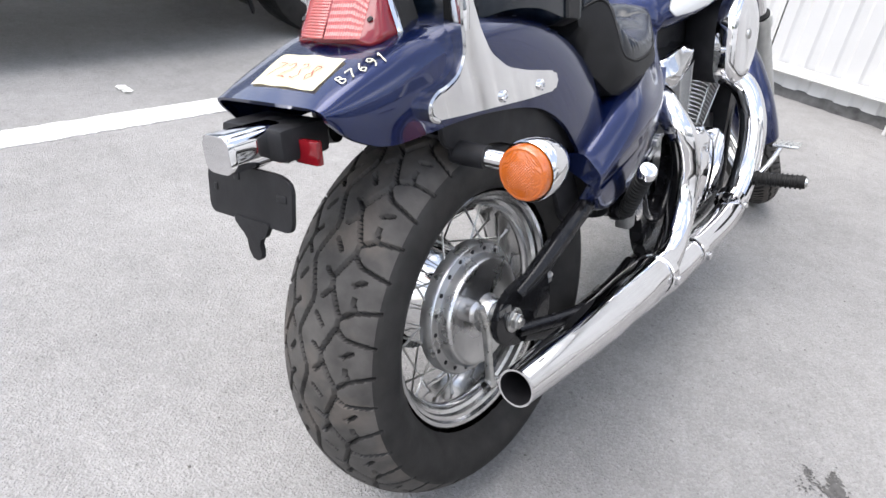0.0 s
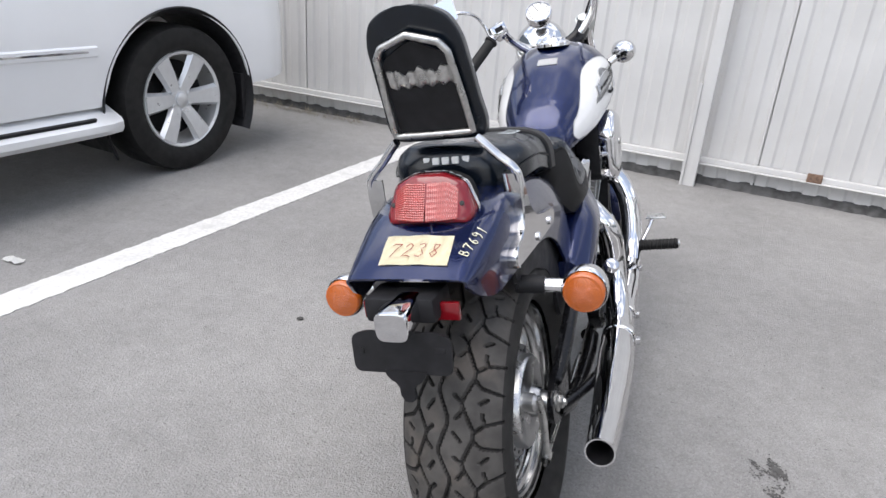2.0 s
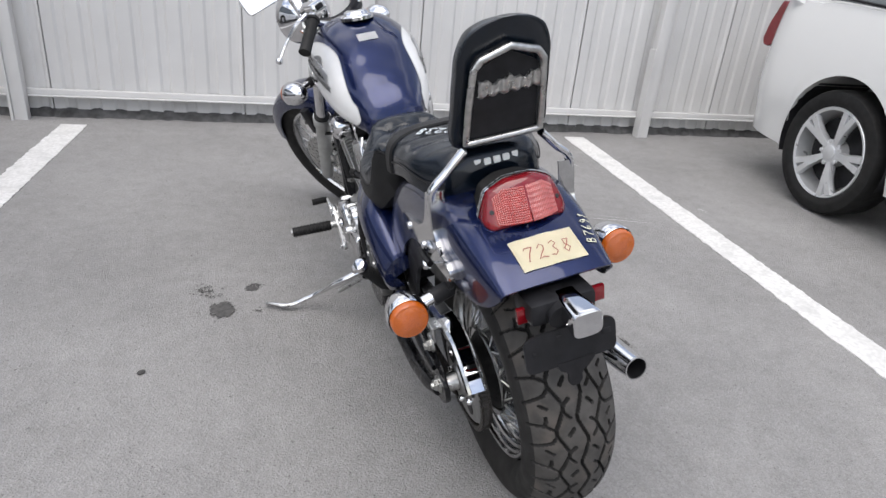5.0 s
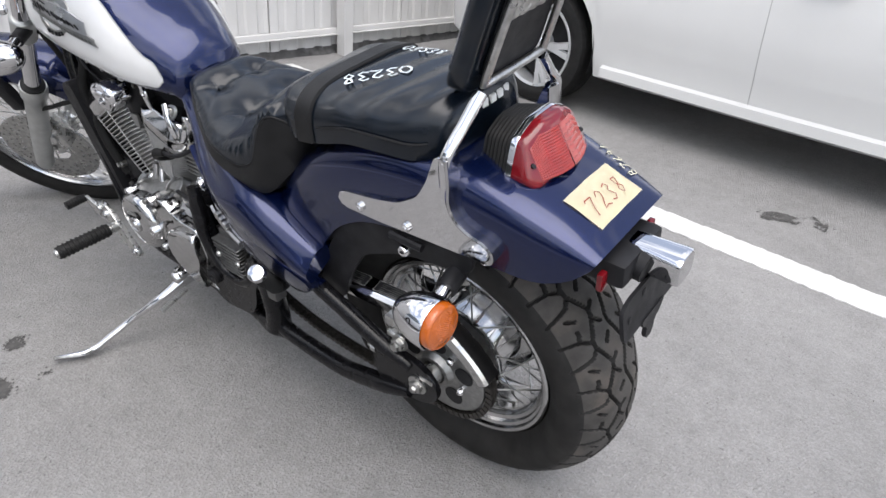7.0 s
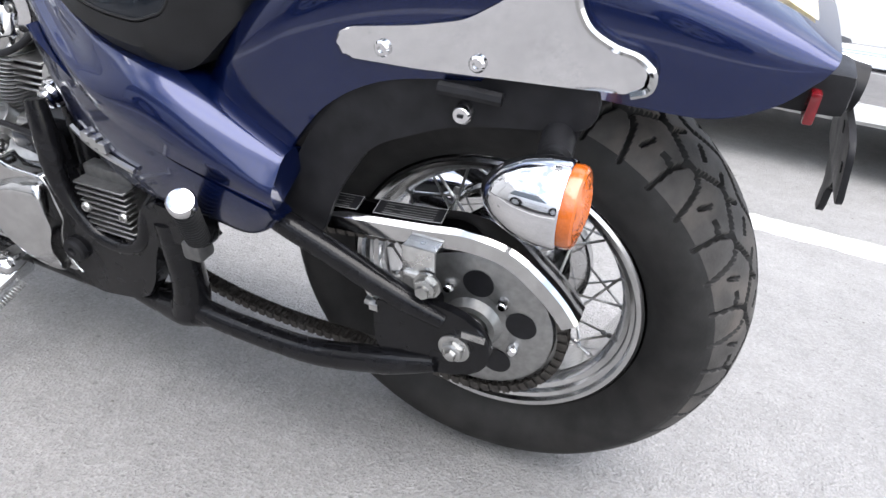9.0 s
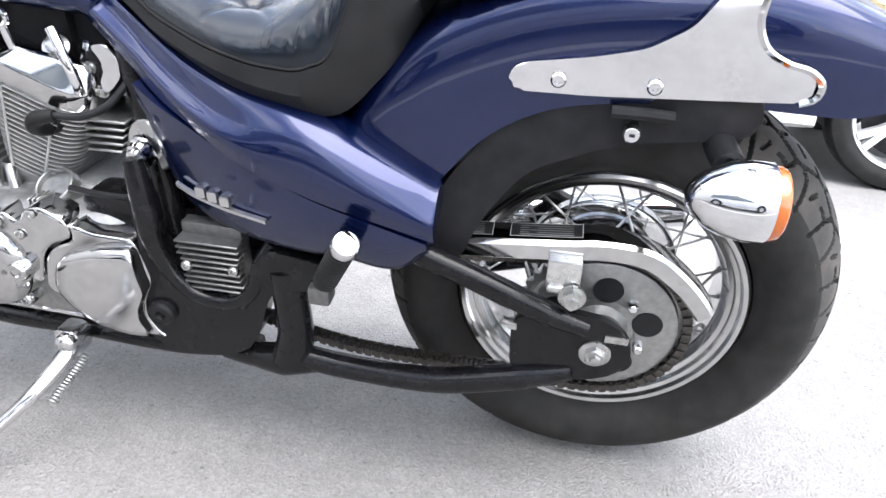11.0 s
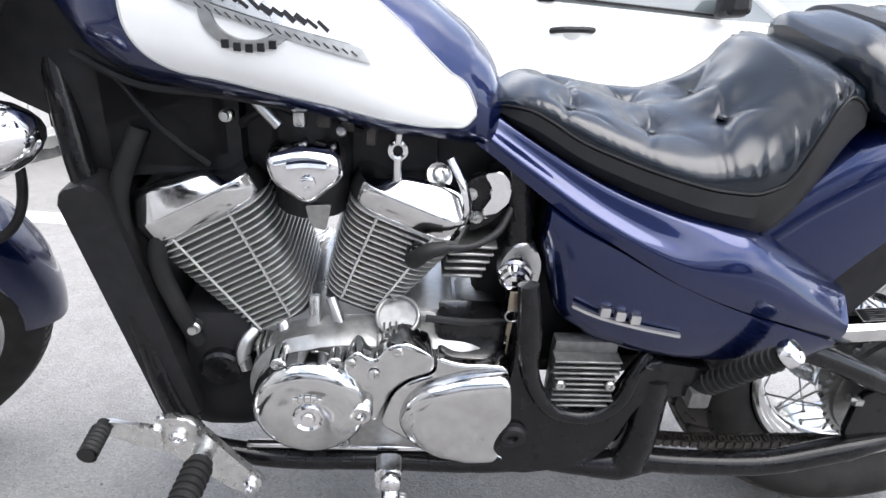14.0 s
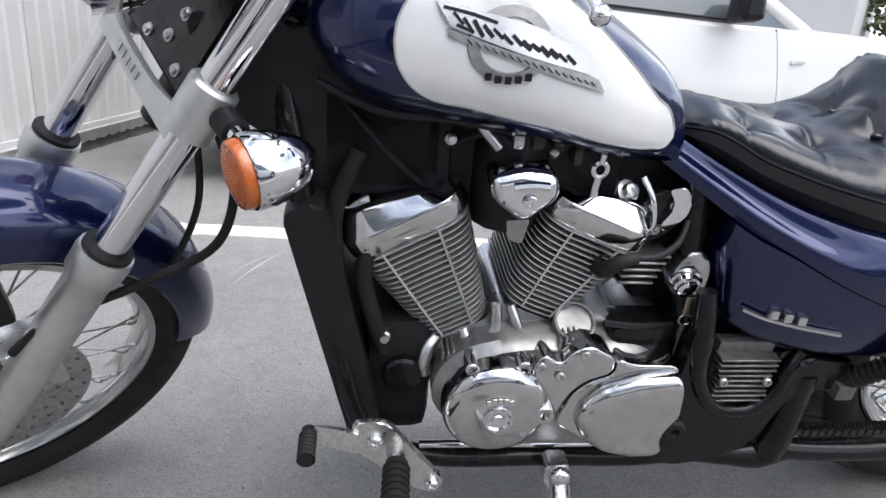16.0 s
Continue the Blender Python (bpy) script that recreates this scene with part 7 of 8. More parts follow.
# -- frame --
def frame_side(s):
    bm = bm_new()
    tube(bm, [(s * 0.045, 1.2, 0.83), (s * 0.085, 1.175, 0.66), (s * 0.112, 1.125, 0.42), (s * 0.122, 1.088, 0.275), (s * 0.126, 1.06, 0.23), (s * 0.128, 1.0, 0.214), (s * 0.13, 0.8, 0.207), (s * 0.13, 0.6, 0.206), (s * 0.128, 0.5, 0.225)], 0.0165, 14, 60)
    down = part("frame_tube", bm, BLACK_GLOSS, bike, "gloss black frame tube")
    bm = bm_new()
    tube(bm, [(s * 0.13, 1.0, 0.236), (s * 0.13, 0.62, 0.23)], 0.007, 8)
    part("bright_rod", bm, CHROME, down)
    bm = bm_new()
    prism(bm, rounded([(0.632, 0.5), (0.606, 0.5), (0.604, 0.43), (0.588, 0.375), (0.565, 0.347), (0.5, 0.343), (0.48, 0.366), (0.462, 0.412), (0.446, 0.437), (0.36, 0.424), (0.35, 0.402), (0.358, 0.381), (0.44, 0.373), (0.456, 0.345), (0.474, 0.287), (0.505, 0.24),
                       (0.6, 0.223), (0.636, 0.233), (0.657, 0.257), (0.668, 0.29), (0.66, 0.326), (0.64, 0.367), (0.632, 0.42)], 0.016), s * 0.14, s * 0.17, 0.011, segments=4)
    plate = part("frame_plate", bm, BLACK_GLOSS, bike, "gloss black pivot plate")
    bm = bm_new()
    tube(bm, [(s * 0.15, 0.624, 0.54), (s * 0.16, 0.616, 0.475), (s * 0.167, 0.611, 0.42), (s * 0.168, 0.588, 0.368), (s * 0.168, 0.566, 0.345), (s * 0.168, 0.538, 0.336), (s * 0.168, 0.5, 0.341), (s * 0.166, 0.478, 0.36), (s * 0.16, 0.46, 0.41), (s * 0.15, 0.445, 0.435)], [0.014, 0.0165, 0.0165, 0.013, 0.0115, 0.011, 0.011, 0.011, 0.011, 0.01], 14, 44)
    part("rolled_edge", bm, BLACK_GLOSS, plate)
    bm = bm_new()
    turned(bm, [(0, 0.02), (0.01, 0.02), (0.014, 0.016), (0.014, 0.008), (0.008, 0.006), (0.008, 0)], (s * 0.168, 0.621, 0.304), (s, 0, 0), 24)
    part("pivot_cap", bm, BLACK_PLASTIC, plate)
    bm = bm_new()
    tube(bm, [(s * 0.078, 0.642, 0.672), (s * 0.086, 0.633, 0.6), (s * 0.1, 0.62, 0.45), (s * 0.125, 0.6, 0.3)], 0.018, 12, 24)
    part("seat_post_tube", bm, BLACK_GLOSS, bike, "gloss black frame tube")


sides(frame_side)
bm = bm_new()
tube(bm, [HEAD0 + UP_AXIS * 0.5, HEAD0 + UP_AXIS * 0.72], 0.034, 20)
tube(bm, [(0, 1.24, 0.86), (0, 1.1, 0.8), (0, 0.8, 0.72), (0, 0.6, 0.7)], 0.03, 14, 14)
part("steering_head", bm, BLACK_GLOSS, bike, "black steering head")
bm = bm_new()
prism(bm, rounded([(1.195, 0.63), (1.15, 0.645), (1.135, 0.63), (1.062, 0.285), (1.075, 0.26), (1.108, 0.255)], 0.015), -0.125, 0.125, 0.008)
radiator = part("radiator", bm, BLACK_PLASTIC, bike, "black radiator with side guards")
bm = bm_new()
for i in range(34):
    z = 0.3 + i * 0.0095
    y = 1.106 + (z - 0.27) * 0.225
    block(bm, (-0.1, y, z), (0.1, y + 0.009, z + 0.0035))
part("radiator_fins", bm, BLACK_PLASTIC, radiator, "radiator fins", 0)
bm = bm_new()
prism(bm, rounded([(1.195, 0.83), (1.13, 0.86), (1.09, 0.8), (1.0, 0.76), (1.0, 0.65), (1.12, 0.635), (1.2, 0.61), (1.185, 0.7), (1.285, 0.75), (1.295, 0.86)], 0.02), -0.075, 0.075, 0.012)
part("head_cover_panel", bm, BLACK_PLASTIC, bike, "black cover behind the steering head")

# voltage regulator with cooling fins
bm = bm_new()
block(bm, (-0.15, 0.489, 0.352), (-0.128, 0.576, 0.452), 0.004)
reg = part("regulator", bm, DARK_CAST, bike, "finned alloy regulator")
for i in range(9):
    bm = bm_new()
    z = 0.357 + i * 0.0095
    w = 0.012 if i in (2, 3, 4, 5) else 0.0
    block(bm, (-0.171, 0.487 + w * 0.3, z - 0.0018), (-0.145, 0.578 - w * 0.3, z + 0.0018), 0.0012, 1)
    part("fin", bm, DARK_CAST, reg)
for y in (0.497, 0.566):
    bm = bm_new()
    bolt(bm, (-0.168, y, 0.395), (-1, 0, 0), 0.008, 0.007)
    part("screw", bm, STEEL, reg)

# ignition switch, key and ring
bm = bm_new()
prism(bm, rounded([(0.604, 0.5), (0.6, 0.545), (0.612, 0.572), (0.634, 0.578), (0.652, 0.556), (0.658, 0.525), (0.646, 0.502)], 0.014), -0.108, -0.075, 0.005, segments=3)
ign = part("ignition_switch", bm, SATIN, bike, "satin alloy ignition switch with its key")
face = Vector((-0.106, 0.634, 0.53))
out = Vector((-1, 0.12, -0.25))
bm = bm_new()
turned(bm, [(0, 0.023), (0.006, 0.023), (0.008, 0.02), (0.01, 0.0195), (0.015, 0.0185), (0.017, 0.015), (0.022, 0.0145), (0.024, 0.011), (0.024, 0)], face, out, 32)
part("lock_barrel", bm, CHROME, ign, "stepped chrome lock barrel")
bm = bm_new()
block(bm, (-0.144, 0.631, 0.494), (-0.1415, 0.645, 0.524), 0.0012)
part("key", bm, BRASS, ign, "dull brass key in the lock")
bm = bm_new()
tube(bm, [(-0.143, 0.638 + 0.009 * math.cos(a), 0.486 + 0.009 * math.sin(a)) for a in np.linspace(0, 2 * math.pi, 20)], 0.0012, 6)
part("key_ring", bm, STEEL, ign, "steel key ring")
bm = bm_new()
prism(bm, rounded([(0.6365, 0.475), (0.643, 0.475), (0.6435, 0.457), (0.641, 0.453), (0.6405, 0.425), (0.639, 0.421), (0.638, 0.453)], 0.001), -0.144, -0.142)
part("spare_key", bm, BRASS, ign, "second brass key on the ring")

# -- pegs, pedals, side stand --
def rear_peg(s):
    bm = bm_new()
    base, tip = Vector((s * 0.166, 0.372, 0.39)), Vector((s * 0.236, 0.31, 0.51))
    tube(bm, [base, base.lerp(tip, 0.9)], 0.014, 16)
    peg = part("pillion_peg", bm, RUBBER, bike, "folded rubber pillion peg with a chrome cap")
    bm = bm_new()
    for i in range(12):
        c = base.lerp(tip, 0.14 + 0.063 * i)
        turned(bm, [(-0.002, 0.014), (-0.001, 0.0165), (0.001, 0.0165), (0.002, 0.014)], c, tip - base, 16)
    part("peg_ribs", bm, RUBBER, peg)
    bm = bm_new()
    turned(bm, [(-0.012, 0.015), (-0.01, 0.0175), (0.0, 0.0175), (0.004, 0.015), (0.006, 0.008), (0.006, 0)], tip, tip - base, 24)
    part("cap", bm, CHROME, peg)
    bm = bm_new()
    block(bm, (min(s * 0.155, s * 0.185), 0.358, 0.368), (max(s * 0.155, s * 0.185), 0.388, 0.396), 0.005)
    part("hinge", bm, DARK_CAST, peg)


sides(rear_peg)


def front_peg(s):
    bm = bm_new()
    a, b = Vector((s * 0.215, 1.04, 0.288)), Vector((s * 0.35, 1.05, 0.291))
    tube(bm, [a, b], 0.0165, 16)
    peg = part("rider_peg", bm, RUBBER, bike, "ribbed rubber rider foot peg")
    bm = bm_new()
    for i in range(11):
        turned(bm, [(-0.0025, 0.0165), (-0.0015, 0.0195), (0.0015, 0.0195), (0.0025, 0.0165)], a.lerp(b, 0.08 + 0.085 * i), b - a, 16)
    part("peg_ribs", bm, RUBBER, peg)
    bm = bm_new()
    turned(bm, [(0, 0.012), (0.006, 0.01), (0.006, 0)], b, b - a, 16)
    part("peg_end", bm, STEEL, peg)
    bm = bm_new()
    tube(bm, [(s * 0.19, 1.04, 0.288), (s * 0.22, 1.04, 0.288)], 0.014, 14)
    part("peg_hinge", bm, STEEL, peg)
    bm = bm_new()
    prism(bm, rounded([(1.1, 0.345), (1.055, 0.345), (1.0, 0.27), (0.965, 0.225), (0.975, 0.205), (1.0, 0.205), (1.05, 0.25), (1.105, 0.3)], 0.014), s * 0.182, s * 0.194, 0.003)
    bracket = part("peg_bracket", bm, ALLOY, peg, "alloy peg bracket")
    for y, z in ((1.071, 0.313), (0.985, 0.222), (1.04, 0.288)):
        bm = bm_new()
        bolt(bm, (s * 0.194, y, z), (s, 0, 0), 0.0115, 0.008)
        part("screw", bm, CHROME, bracket)


sides(front_peg)
bm = bm_new()
prism(bm, rounded([(1.09, 0.33), (1.16, 0.345), (1.165, 0.322), (1.09, 0.29)], 0.008), -0.2, -0.192, 0.002)
shifter = part("gear_lever", bm, ALLOY, bike, "alloy gear lever with a rubber")
bm = bm_new()
tube(bm, [(-0.196, 1.16, 0.336), (-0.252, 1.162, 0.338)], 0.0105, 14)
turned(bm, [(0.0035 * i, 0.0125 if i % 2 else 0.0105) for i in range(14)], (-0.205, 1.161, 0.337), (-1, 0, 0), 14)
part("lever_rubber", bm, RUBBER, shifter)
bm = bm_new()
tube(bm, [(0.19, 1.03, 0.27), (0.225, 1.065, 0.285), (0.252, 1.1, 0.325), (0.265, 1.115, 0.356)], 0.007, 10, 18)
pedal = part("brake_pedal", bm, CHROME, bike, "chrome brake pedal")
bm = bm_new()
block(bm, (0.245, 1.105, 0.358), (0.31, 1.15, 0.366), 0.004)
for i in range(5):
    block(bm, (0.251 + i * 0.012, 1.11, 0.366), (0.256 + i * 0.012, 1.145, 0.369))
part("pedal_pad", bm, ALLOY, pedal)
bm = bm_new()
tube(bm, [(-0.165, 0.788, 0.222), (-0.21, 0.79, 0.208), (-0.262, 0.806, 0.186), (-0.316, 0.848, 0.147), (-0.38, 0.866, 0.123), (-0.42, 0.874, 0.112), (-0.434, 0.877, 0.112), (-0.47, 0.895, 0.117), (-0.499, 0.911, 0.123)], [0.016, 0.014, 0.0125, 0.0105, 0.0095, 0.0095, 0.009, 0.0085, 0.006], 12, 40, flat=0.8)
stand = part("side_stand", bm, CHROME, bike, "chrome side stand, swung out")
bm = bm_new()
prism(bm, rounded([(0.772, 0.245), (0.812, 0.245), (0.81, 0.2), (0.792, 0.188), (0.776, 0.2)], 0.01), -0.186, -0.155, 0.004)
turned(bm, [(0, 0.016), (0.012, 0.016), (0.017, 0.012), (0.02, 0)], (-0.186, 0.789, 0.228), (-1, 0, 0), 20)
part("stand_hinge", bm, CHROME, stand)
bm = bm_new()
tube(bm, [(-0.427, 0.866, 0.116), (-0.44, 0.861, 0.121), (-0.475, 0.879, 0.129), (-0.497, 0.898, 0.132), (-0.5, 0.91, 0.126)], 0.0032, 8, 18)
part("stand_foot", bm, STEEL, stand, "looped wire foot")
bm = bm_new()
a, b = Vector((-0.185, 0.772, 0.196)), Vector((-0.262, 0.784, 0.168))
pts = []
d = (b - a)
e1 = d.orthogonal().normalized()
e2 = d.normalized().cross(e1)
for i in range(160):
    t = i / 159
    w = t * 2 * math.pi * 16
    pts.append(a + d * t + (e1 * math.cos(w) + e2 * math.sin(w)) * 0.006)
tube(bm, pts, 0.0016, 5)
part("stand_spring", bm, STEEL, stand)

# -- exhaust --
bm = bm_new()
tube(bm, [(0.08, 0.69, 0.575), (0.125, 0.62, 0.575), (0.165, 0.575, 0.55), (0.19, 0.575, 0.515), (0.2, 0.59, 0.465), (0.202, 0.597, 0.415), (0.204, 0.585, 0.36), (0.21, 0.545, 0.305), (0.22, 0.47, 0.272), (0.232, 0.34, 0.275)], [0.024, 0.026, 0.028, 0.03, 0.031, 0.031, 0.031, 0.032, 0.036, 0.04], 24, 60)
exhaust = part("exhaust", bm, CHROME, bike, "chrome two-into-one exhaust")
bm = bm_new()
tube(bm, [(0.08, 1.02, 0.565), (0.11, 1.075, 0.55), (0.155, 1.1, 0.515), (0.188, 1.092, 0.45), (0.2, 1.075, 0.36), (0.2, 1.04, 0.285), (0.2, 0.98, 0.235), (0.204, 0.88, 0.218), (0.208, 0.7, 0.215), (0.216, 0.5, 0.22), (0.228, 0.32, 0.255)], [0.028, 0.032, 0.034, 0.034, 0.034, 0.034, 0.034, 0.034, 0.034, 0.036], 24, 90)
part("front_pipe", bm, CHROME, exhaust)
bm = bm_new()
tube(bm, [(0.226, 0.42, 0.268), (0.236, 0.28, 0.282), (0.247, 0.1, 0.298), (0.255, -0.05, 0.317), (0.259, -0.148, 0.329)], [0.04, 0.0425, 0.0385, 0.033, 0.0275], 28, 40, caps=False)
part("muffler", bm, CHROME, exhaust, "chrome slash muffler")
bm = bm_new()
m_end, m_dir = Vector((0.259, -0.148, 0.329)), Vector((0.003, -0.105, 0.013)).normalized()
turned(bm, [(0.0, 0.0272), (0.0005, 0.0275), (0.0, 0.025), (-0.02, 0.0245), (-0.12, 0.024), (-0.12, 0)], m_end, m_dir, 28)
part("muffler_bore", bm, BLACK_PLASTIC, exhaust, "dark muffler bore")
bm = bm_new()
turned(bm, [(-0.004, 0.0265), (-0.001, 0.028), (0.002, 0.028), (0.002, 0.025)], m_end, m_dir, 28)
part("muffler_lip", bm, CHROME, exhaust)
for c, d, r in (((0.21, 0.66, 0.216), (0, 1, 0), 0.0375), ((0.196, 0.96, 0.242), (0, 1, 0.3), 0.0375), ((0.229, 0.4, 0.27), (0.05, -1, 0.07), 0.044)):
    bm = bm_new()
    turned(bm, [(-0.014, r - 0.003), (-0.013, r), (0.013, r), (0.014, r - 0.003)], c, d, 28)
    block(bm, (c[0] + r - 0.002, c[1] - 0.008, c[2] - 0.012), (c[0] + r + 0.008, c[1] + 0.008, c[2] + 0.004), 0.002)
    part("pipe_clamp", bm, CHROME, exhaust)
bm = bm_new()
tube(bm, [(0.15, 0.02, 0.3), (0.2, 0.16, 0.29), (0.215, 0.25, 0.285)], 0.012, 10, 10)
part("muffler_bracket", bm, BLACK_GLOSS, exhaust, "black muffler bracket")

# -- air cleaner --
bm = bm_new()
o = spline([(0.9 + (y - 0.76) * 0.68, 0.545 + (z - 0.585) * 1.2) for y, z in ((0.76, 0.66), (0.775, 0.735), (0.85, 0.765), (0.96, 0.75), (1.04, 0.69), (1.02, 0.625), (0.93, 0.585), (0.83, 0.585), (0.775, 0.61), (0.76, 0.66))], 48)[:-1]
c = o.mean(axis=0)
skin(bm, [[(x, c[0] + (y - c[0]) * k, c[1] + (z - c[1]) * k) for y, z in o] for x, k in ((0.06, 0.9), (0.07, 0.97), (0.135, 0.98), (0.14, 0.96))])
cleaner = part("air_cleaner", bm, BLACK_PLASTIC, bike, "black air cleaner with a chrome teardrop cover")
bm = bm_new()
skin(bm, [[(x, c[0] + (y - c[0]) * k, c[1] + (z - c[1]) * k) for y, z in o] for x, k in ((0.135, 1.0), (0.16, 1.01), (0.175, 0.97), (0.182, 0.88), (0.184, 0.6), (0.1845, 0.3))])
part("cleaner_cover", bm, CHROME, cleaner, "chrome teardrop cover")
bm = bm_new()
bolt(bm, (0.183, 0.99, 0.66), (1, 0, 0), 0.012, 0.006)
part("cover_screw", bm, STEEL, cleaner)


# -- front end, built straight and then turned to the left --
def front_part(name, bm, mat, parent, label="", smooth=40):
    bm.transform(TURNED)
    return part(name, bm, mat, parent, label, smooth)


bm = bm_new()
turned(bm, [(x, r * 1.063) for x, r in ((-0.034, 0.232), (-0.033, 0.243), (-0.028, 0.246), (-0.022, 0.24), (-0.01, 0.228), (0.01, 0.228), (0.022, 0.24), (0.028, 0.246), (0.033, 0.243), (0.034, 0.232), (0.02, 0.224), (0, 0.22), (-0.02, 0.224), (-0.034, 0.232))], FRONT0, (1, 0, 0), 96)
front_wheel = front_part("front_wheel", bm, RIM_CHROME, bike, "chrome laced front rim")
FRONT_CUTS = [((0.0, 0.0), (0.006, 0.5)), ((0.006, 0.5), (0.0, 1.0)), ((0.02, 0.1), (0.045, 0.45)), ((0.02, 0.6), (0.045, 0.95)), ((-0.02, 0.1), (-0.045, 0.45)), ((-0.02, 0.6), (-0.045, 0.95))]
tyre_part("tyre", tyre(None, FRONT_TYRE, 0.05, 0.056, 46, 12, FRONT_CUTS, 0.004, 0.005, 36, 0.046), front_wheel, "black rubber front tyre", TURNED @ Matrix.Translation(FRONT0))
laced(front_wheel, FRONT0, 0.04, 0.035, 0.24, 0.008, 36, TURNED)
bm = bm_new()
turned(bm, [(-0.06, 0.02), (-0.055, 0.045), (-0.04, 0.05), (-0.03, 0.03), (0.03, 0.03), (0.04, 0.05), (0.055, 0.045), (0.06, 0.02)], FRONT0, (1, 0, 0), 32)
tube(bm, [FRONT0 + Vector((-0.12, 0, 0)), FRONT0 + Vector((0.12, 0, 0))], 0.009, 12)
front_part("hub", bm, ALLOY, front_wheel)
bm = bm_new()
turned(bm, [(-0.068, 0.06), (-0.068, 0.148), (-0.063, 0.148), (-0.063, 0.06), (-0.068, 0.06)], FRONT0, (1, 0, 0), 48)
front_disc = front_part("brake_disc", bm, STEEL, front_wheel, "drilled steel brake disc")
bm = bm_new()
for i in range(24):
    a = 2 * math.pi * i / 24
    for r in (0.1, 0.12, 0.138):
        turned(bm, [(-0.0005, 0.0032), (0.006, 0.0032)], FRONT0 + Vector((-0.0685, r * math.cos(a + r * 8), r * math.sin(a + r * 8))), (1, 0, 0), 8)
        turned(bm, [(0, 0.0032), (0, 0)], FRONT0 + Vector((-0.0685, r * math.cos(a + r * 8), r * math.sin(a + r * 8))), (1, 0, 0), 8)
front_part("disc_holes", bm, DARK_CAST, front_disc)
bm = bm_new()
block(bm, (-0.105, BASE - 0.12, FRONT_R + 0.03), (-0.045, BASE - 0.05, FRONT_R + 0.14), 0.012)
turned(bm, [(0, 0.024), (0.012, 0.024), (0.016, 0.018), (0.016, 0)], (-0.103, BASE - 0.085, FRONT_R + 0.085), (-1, 0, 0), 24)
caliper = front_part("brake_caliper", bm, ALLOY, bike, "alloy brake caliper")
bm = bm_new()
for dz in (0.045, 0.125):
    turned(bm, [(0, 0.01), (0.01, 0.01), (0.012, 0.006), (0.012, 0)], (-0.104, BASE - 0.07, FRONT_R + dz), (-1, 0, 0), 6)
front_part("caliper_bolts", bm, STEEL, caliper)

FORK_X = 0.114


def fork_at(x, s):
    return Vector((x, 0, 0)) + FRONT0 + UP_AXIS * s


def fork_leg(s):
    x = s * FORK_X
    bm = bm_new()
    tube(bm, [fork_at(x, v) for v in (-0.03, -0.015, 0.05, 0.25, 0.322, 0.33, 0.36, 0.368)], [0.02, 0.026, 0.028, 0.029, 0.029, 0.035, 0.036, 0.034], 28)
    low = front_part("fork_leg", bm, FORK_ALLOY, bike, "satin alloy lower fork leg")
    bm = bm_new()
    tube(bm, [fork_at(x, 0.36), fork_at(x, 0.374)], 0.031, 24)
    front_part("dust_seal", bm, RUBBER, low, "black rubber seal")
    bm = bm_new()
    tube(bm, [fork_at(x, 0.36), fork_at(x, 0.83)], 0.0215, 24)
    front_part("fork_tube", bm, CHROME, low, "chrome fork tube")
    bm = bm_new()
    turned(bm, [(-0.035, 0.0215), (-0.034, 0.0295), (0.03, 0.0295), (0.034, 0.026), (0.034, 0.0215)], fork_at(x, 0.597), UP_AXIS, 28)
    front_part("fork_clamp", bm, FORK_ALLOY, low, "alloy fork clamp")
    bm = bm_new()
    turned(bm, [(-0.018, 0.0215), (-0.018, 0.03), (0.016, 0.03), (0.018, 0.024)], fork_at(x, 0.82), UP_AXIS, 28)
    turned(bm, [(0.014, 0.022), (0.024, 0.02), (0.026, 0)], fork_at(x, 0.82), UP_AXIS, 24)
    front_part("fork_clamp", bm, FORK_ALLOY, low, "alloy fork clamp")


sides(fork_leg)
ACROSS = Vector((0, math.cos(RAKE), math.sin(RAKE)))
bm = bm_new()
rings = []
for x in np.linspace(-0.118, 0.118, 21):
    bow = 0.034 - 0.012 * (abs(x) / 0.118) ** 3
    wide_ = 0.0135 + 0.008 * (abs(x) / 0.118) ** 4
    o = fork_at(float(x), 0.568) + ACROSS * bow
    rings.append([tuple(o + UP_AXIS * u * wide_ + ACROSS * d) for u, d in ((-1, -0.005), (-0.96, 0.0), (0.96, 0.0), (1, -0.005), (0.9, -0.012), (-0.9, -0.012))])
skin(bm, rings)
bridge = front_part("fork_bridge", bm, FORK_ALLOY, bike, "flat alloy cover between the fork clamps")
for i in range(5):
    bm = bm_new()
    x = -0.03 + i * 0.0145
    c = fork_at(x, 0.568) + ACROSS * 0.034
    pts_ = [c + Vector((a, 0, 0)) + UP_AXIS * b for a, b in ((-0.005, -0.006), (0.005, -0.006), (0.005, 0.006), (-0.005, 0.006))]
    skin(bm, [[tuple(p - ACROSS * 0.001) for p in pts_], [tuple(p + ACROSS * 0.0012) for p in pts_]])
    front_part("raised_bar", bm, STEEL, bridge)
bm = bm_new()
rings = []
for v in (0.585, 0.64, 0.7, 0.75):
    o = fork_at(0, v) + ACROSS * 0.012
    w_ = 0.086 if v < 0.72 else 0.07
    rings.append([tuple(o + Vector((a * w_, 0, 0)) + ACROSS * d) for a, d in ((-1, 0), (1, 0), (1, -0.012), (-1, -0.012))])
skin(bm, rings)
yoke = front_part("yoke_plate", bm, BLACK_GLOSS, bike, "black plate between the forks, with bolts")
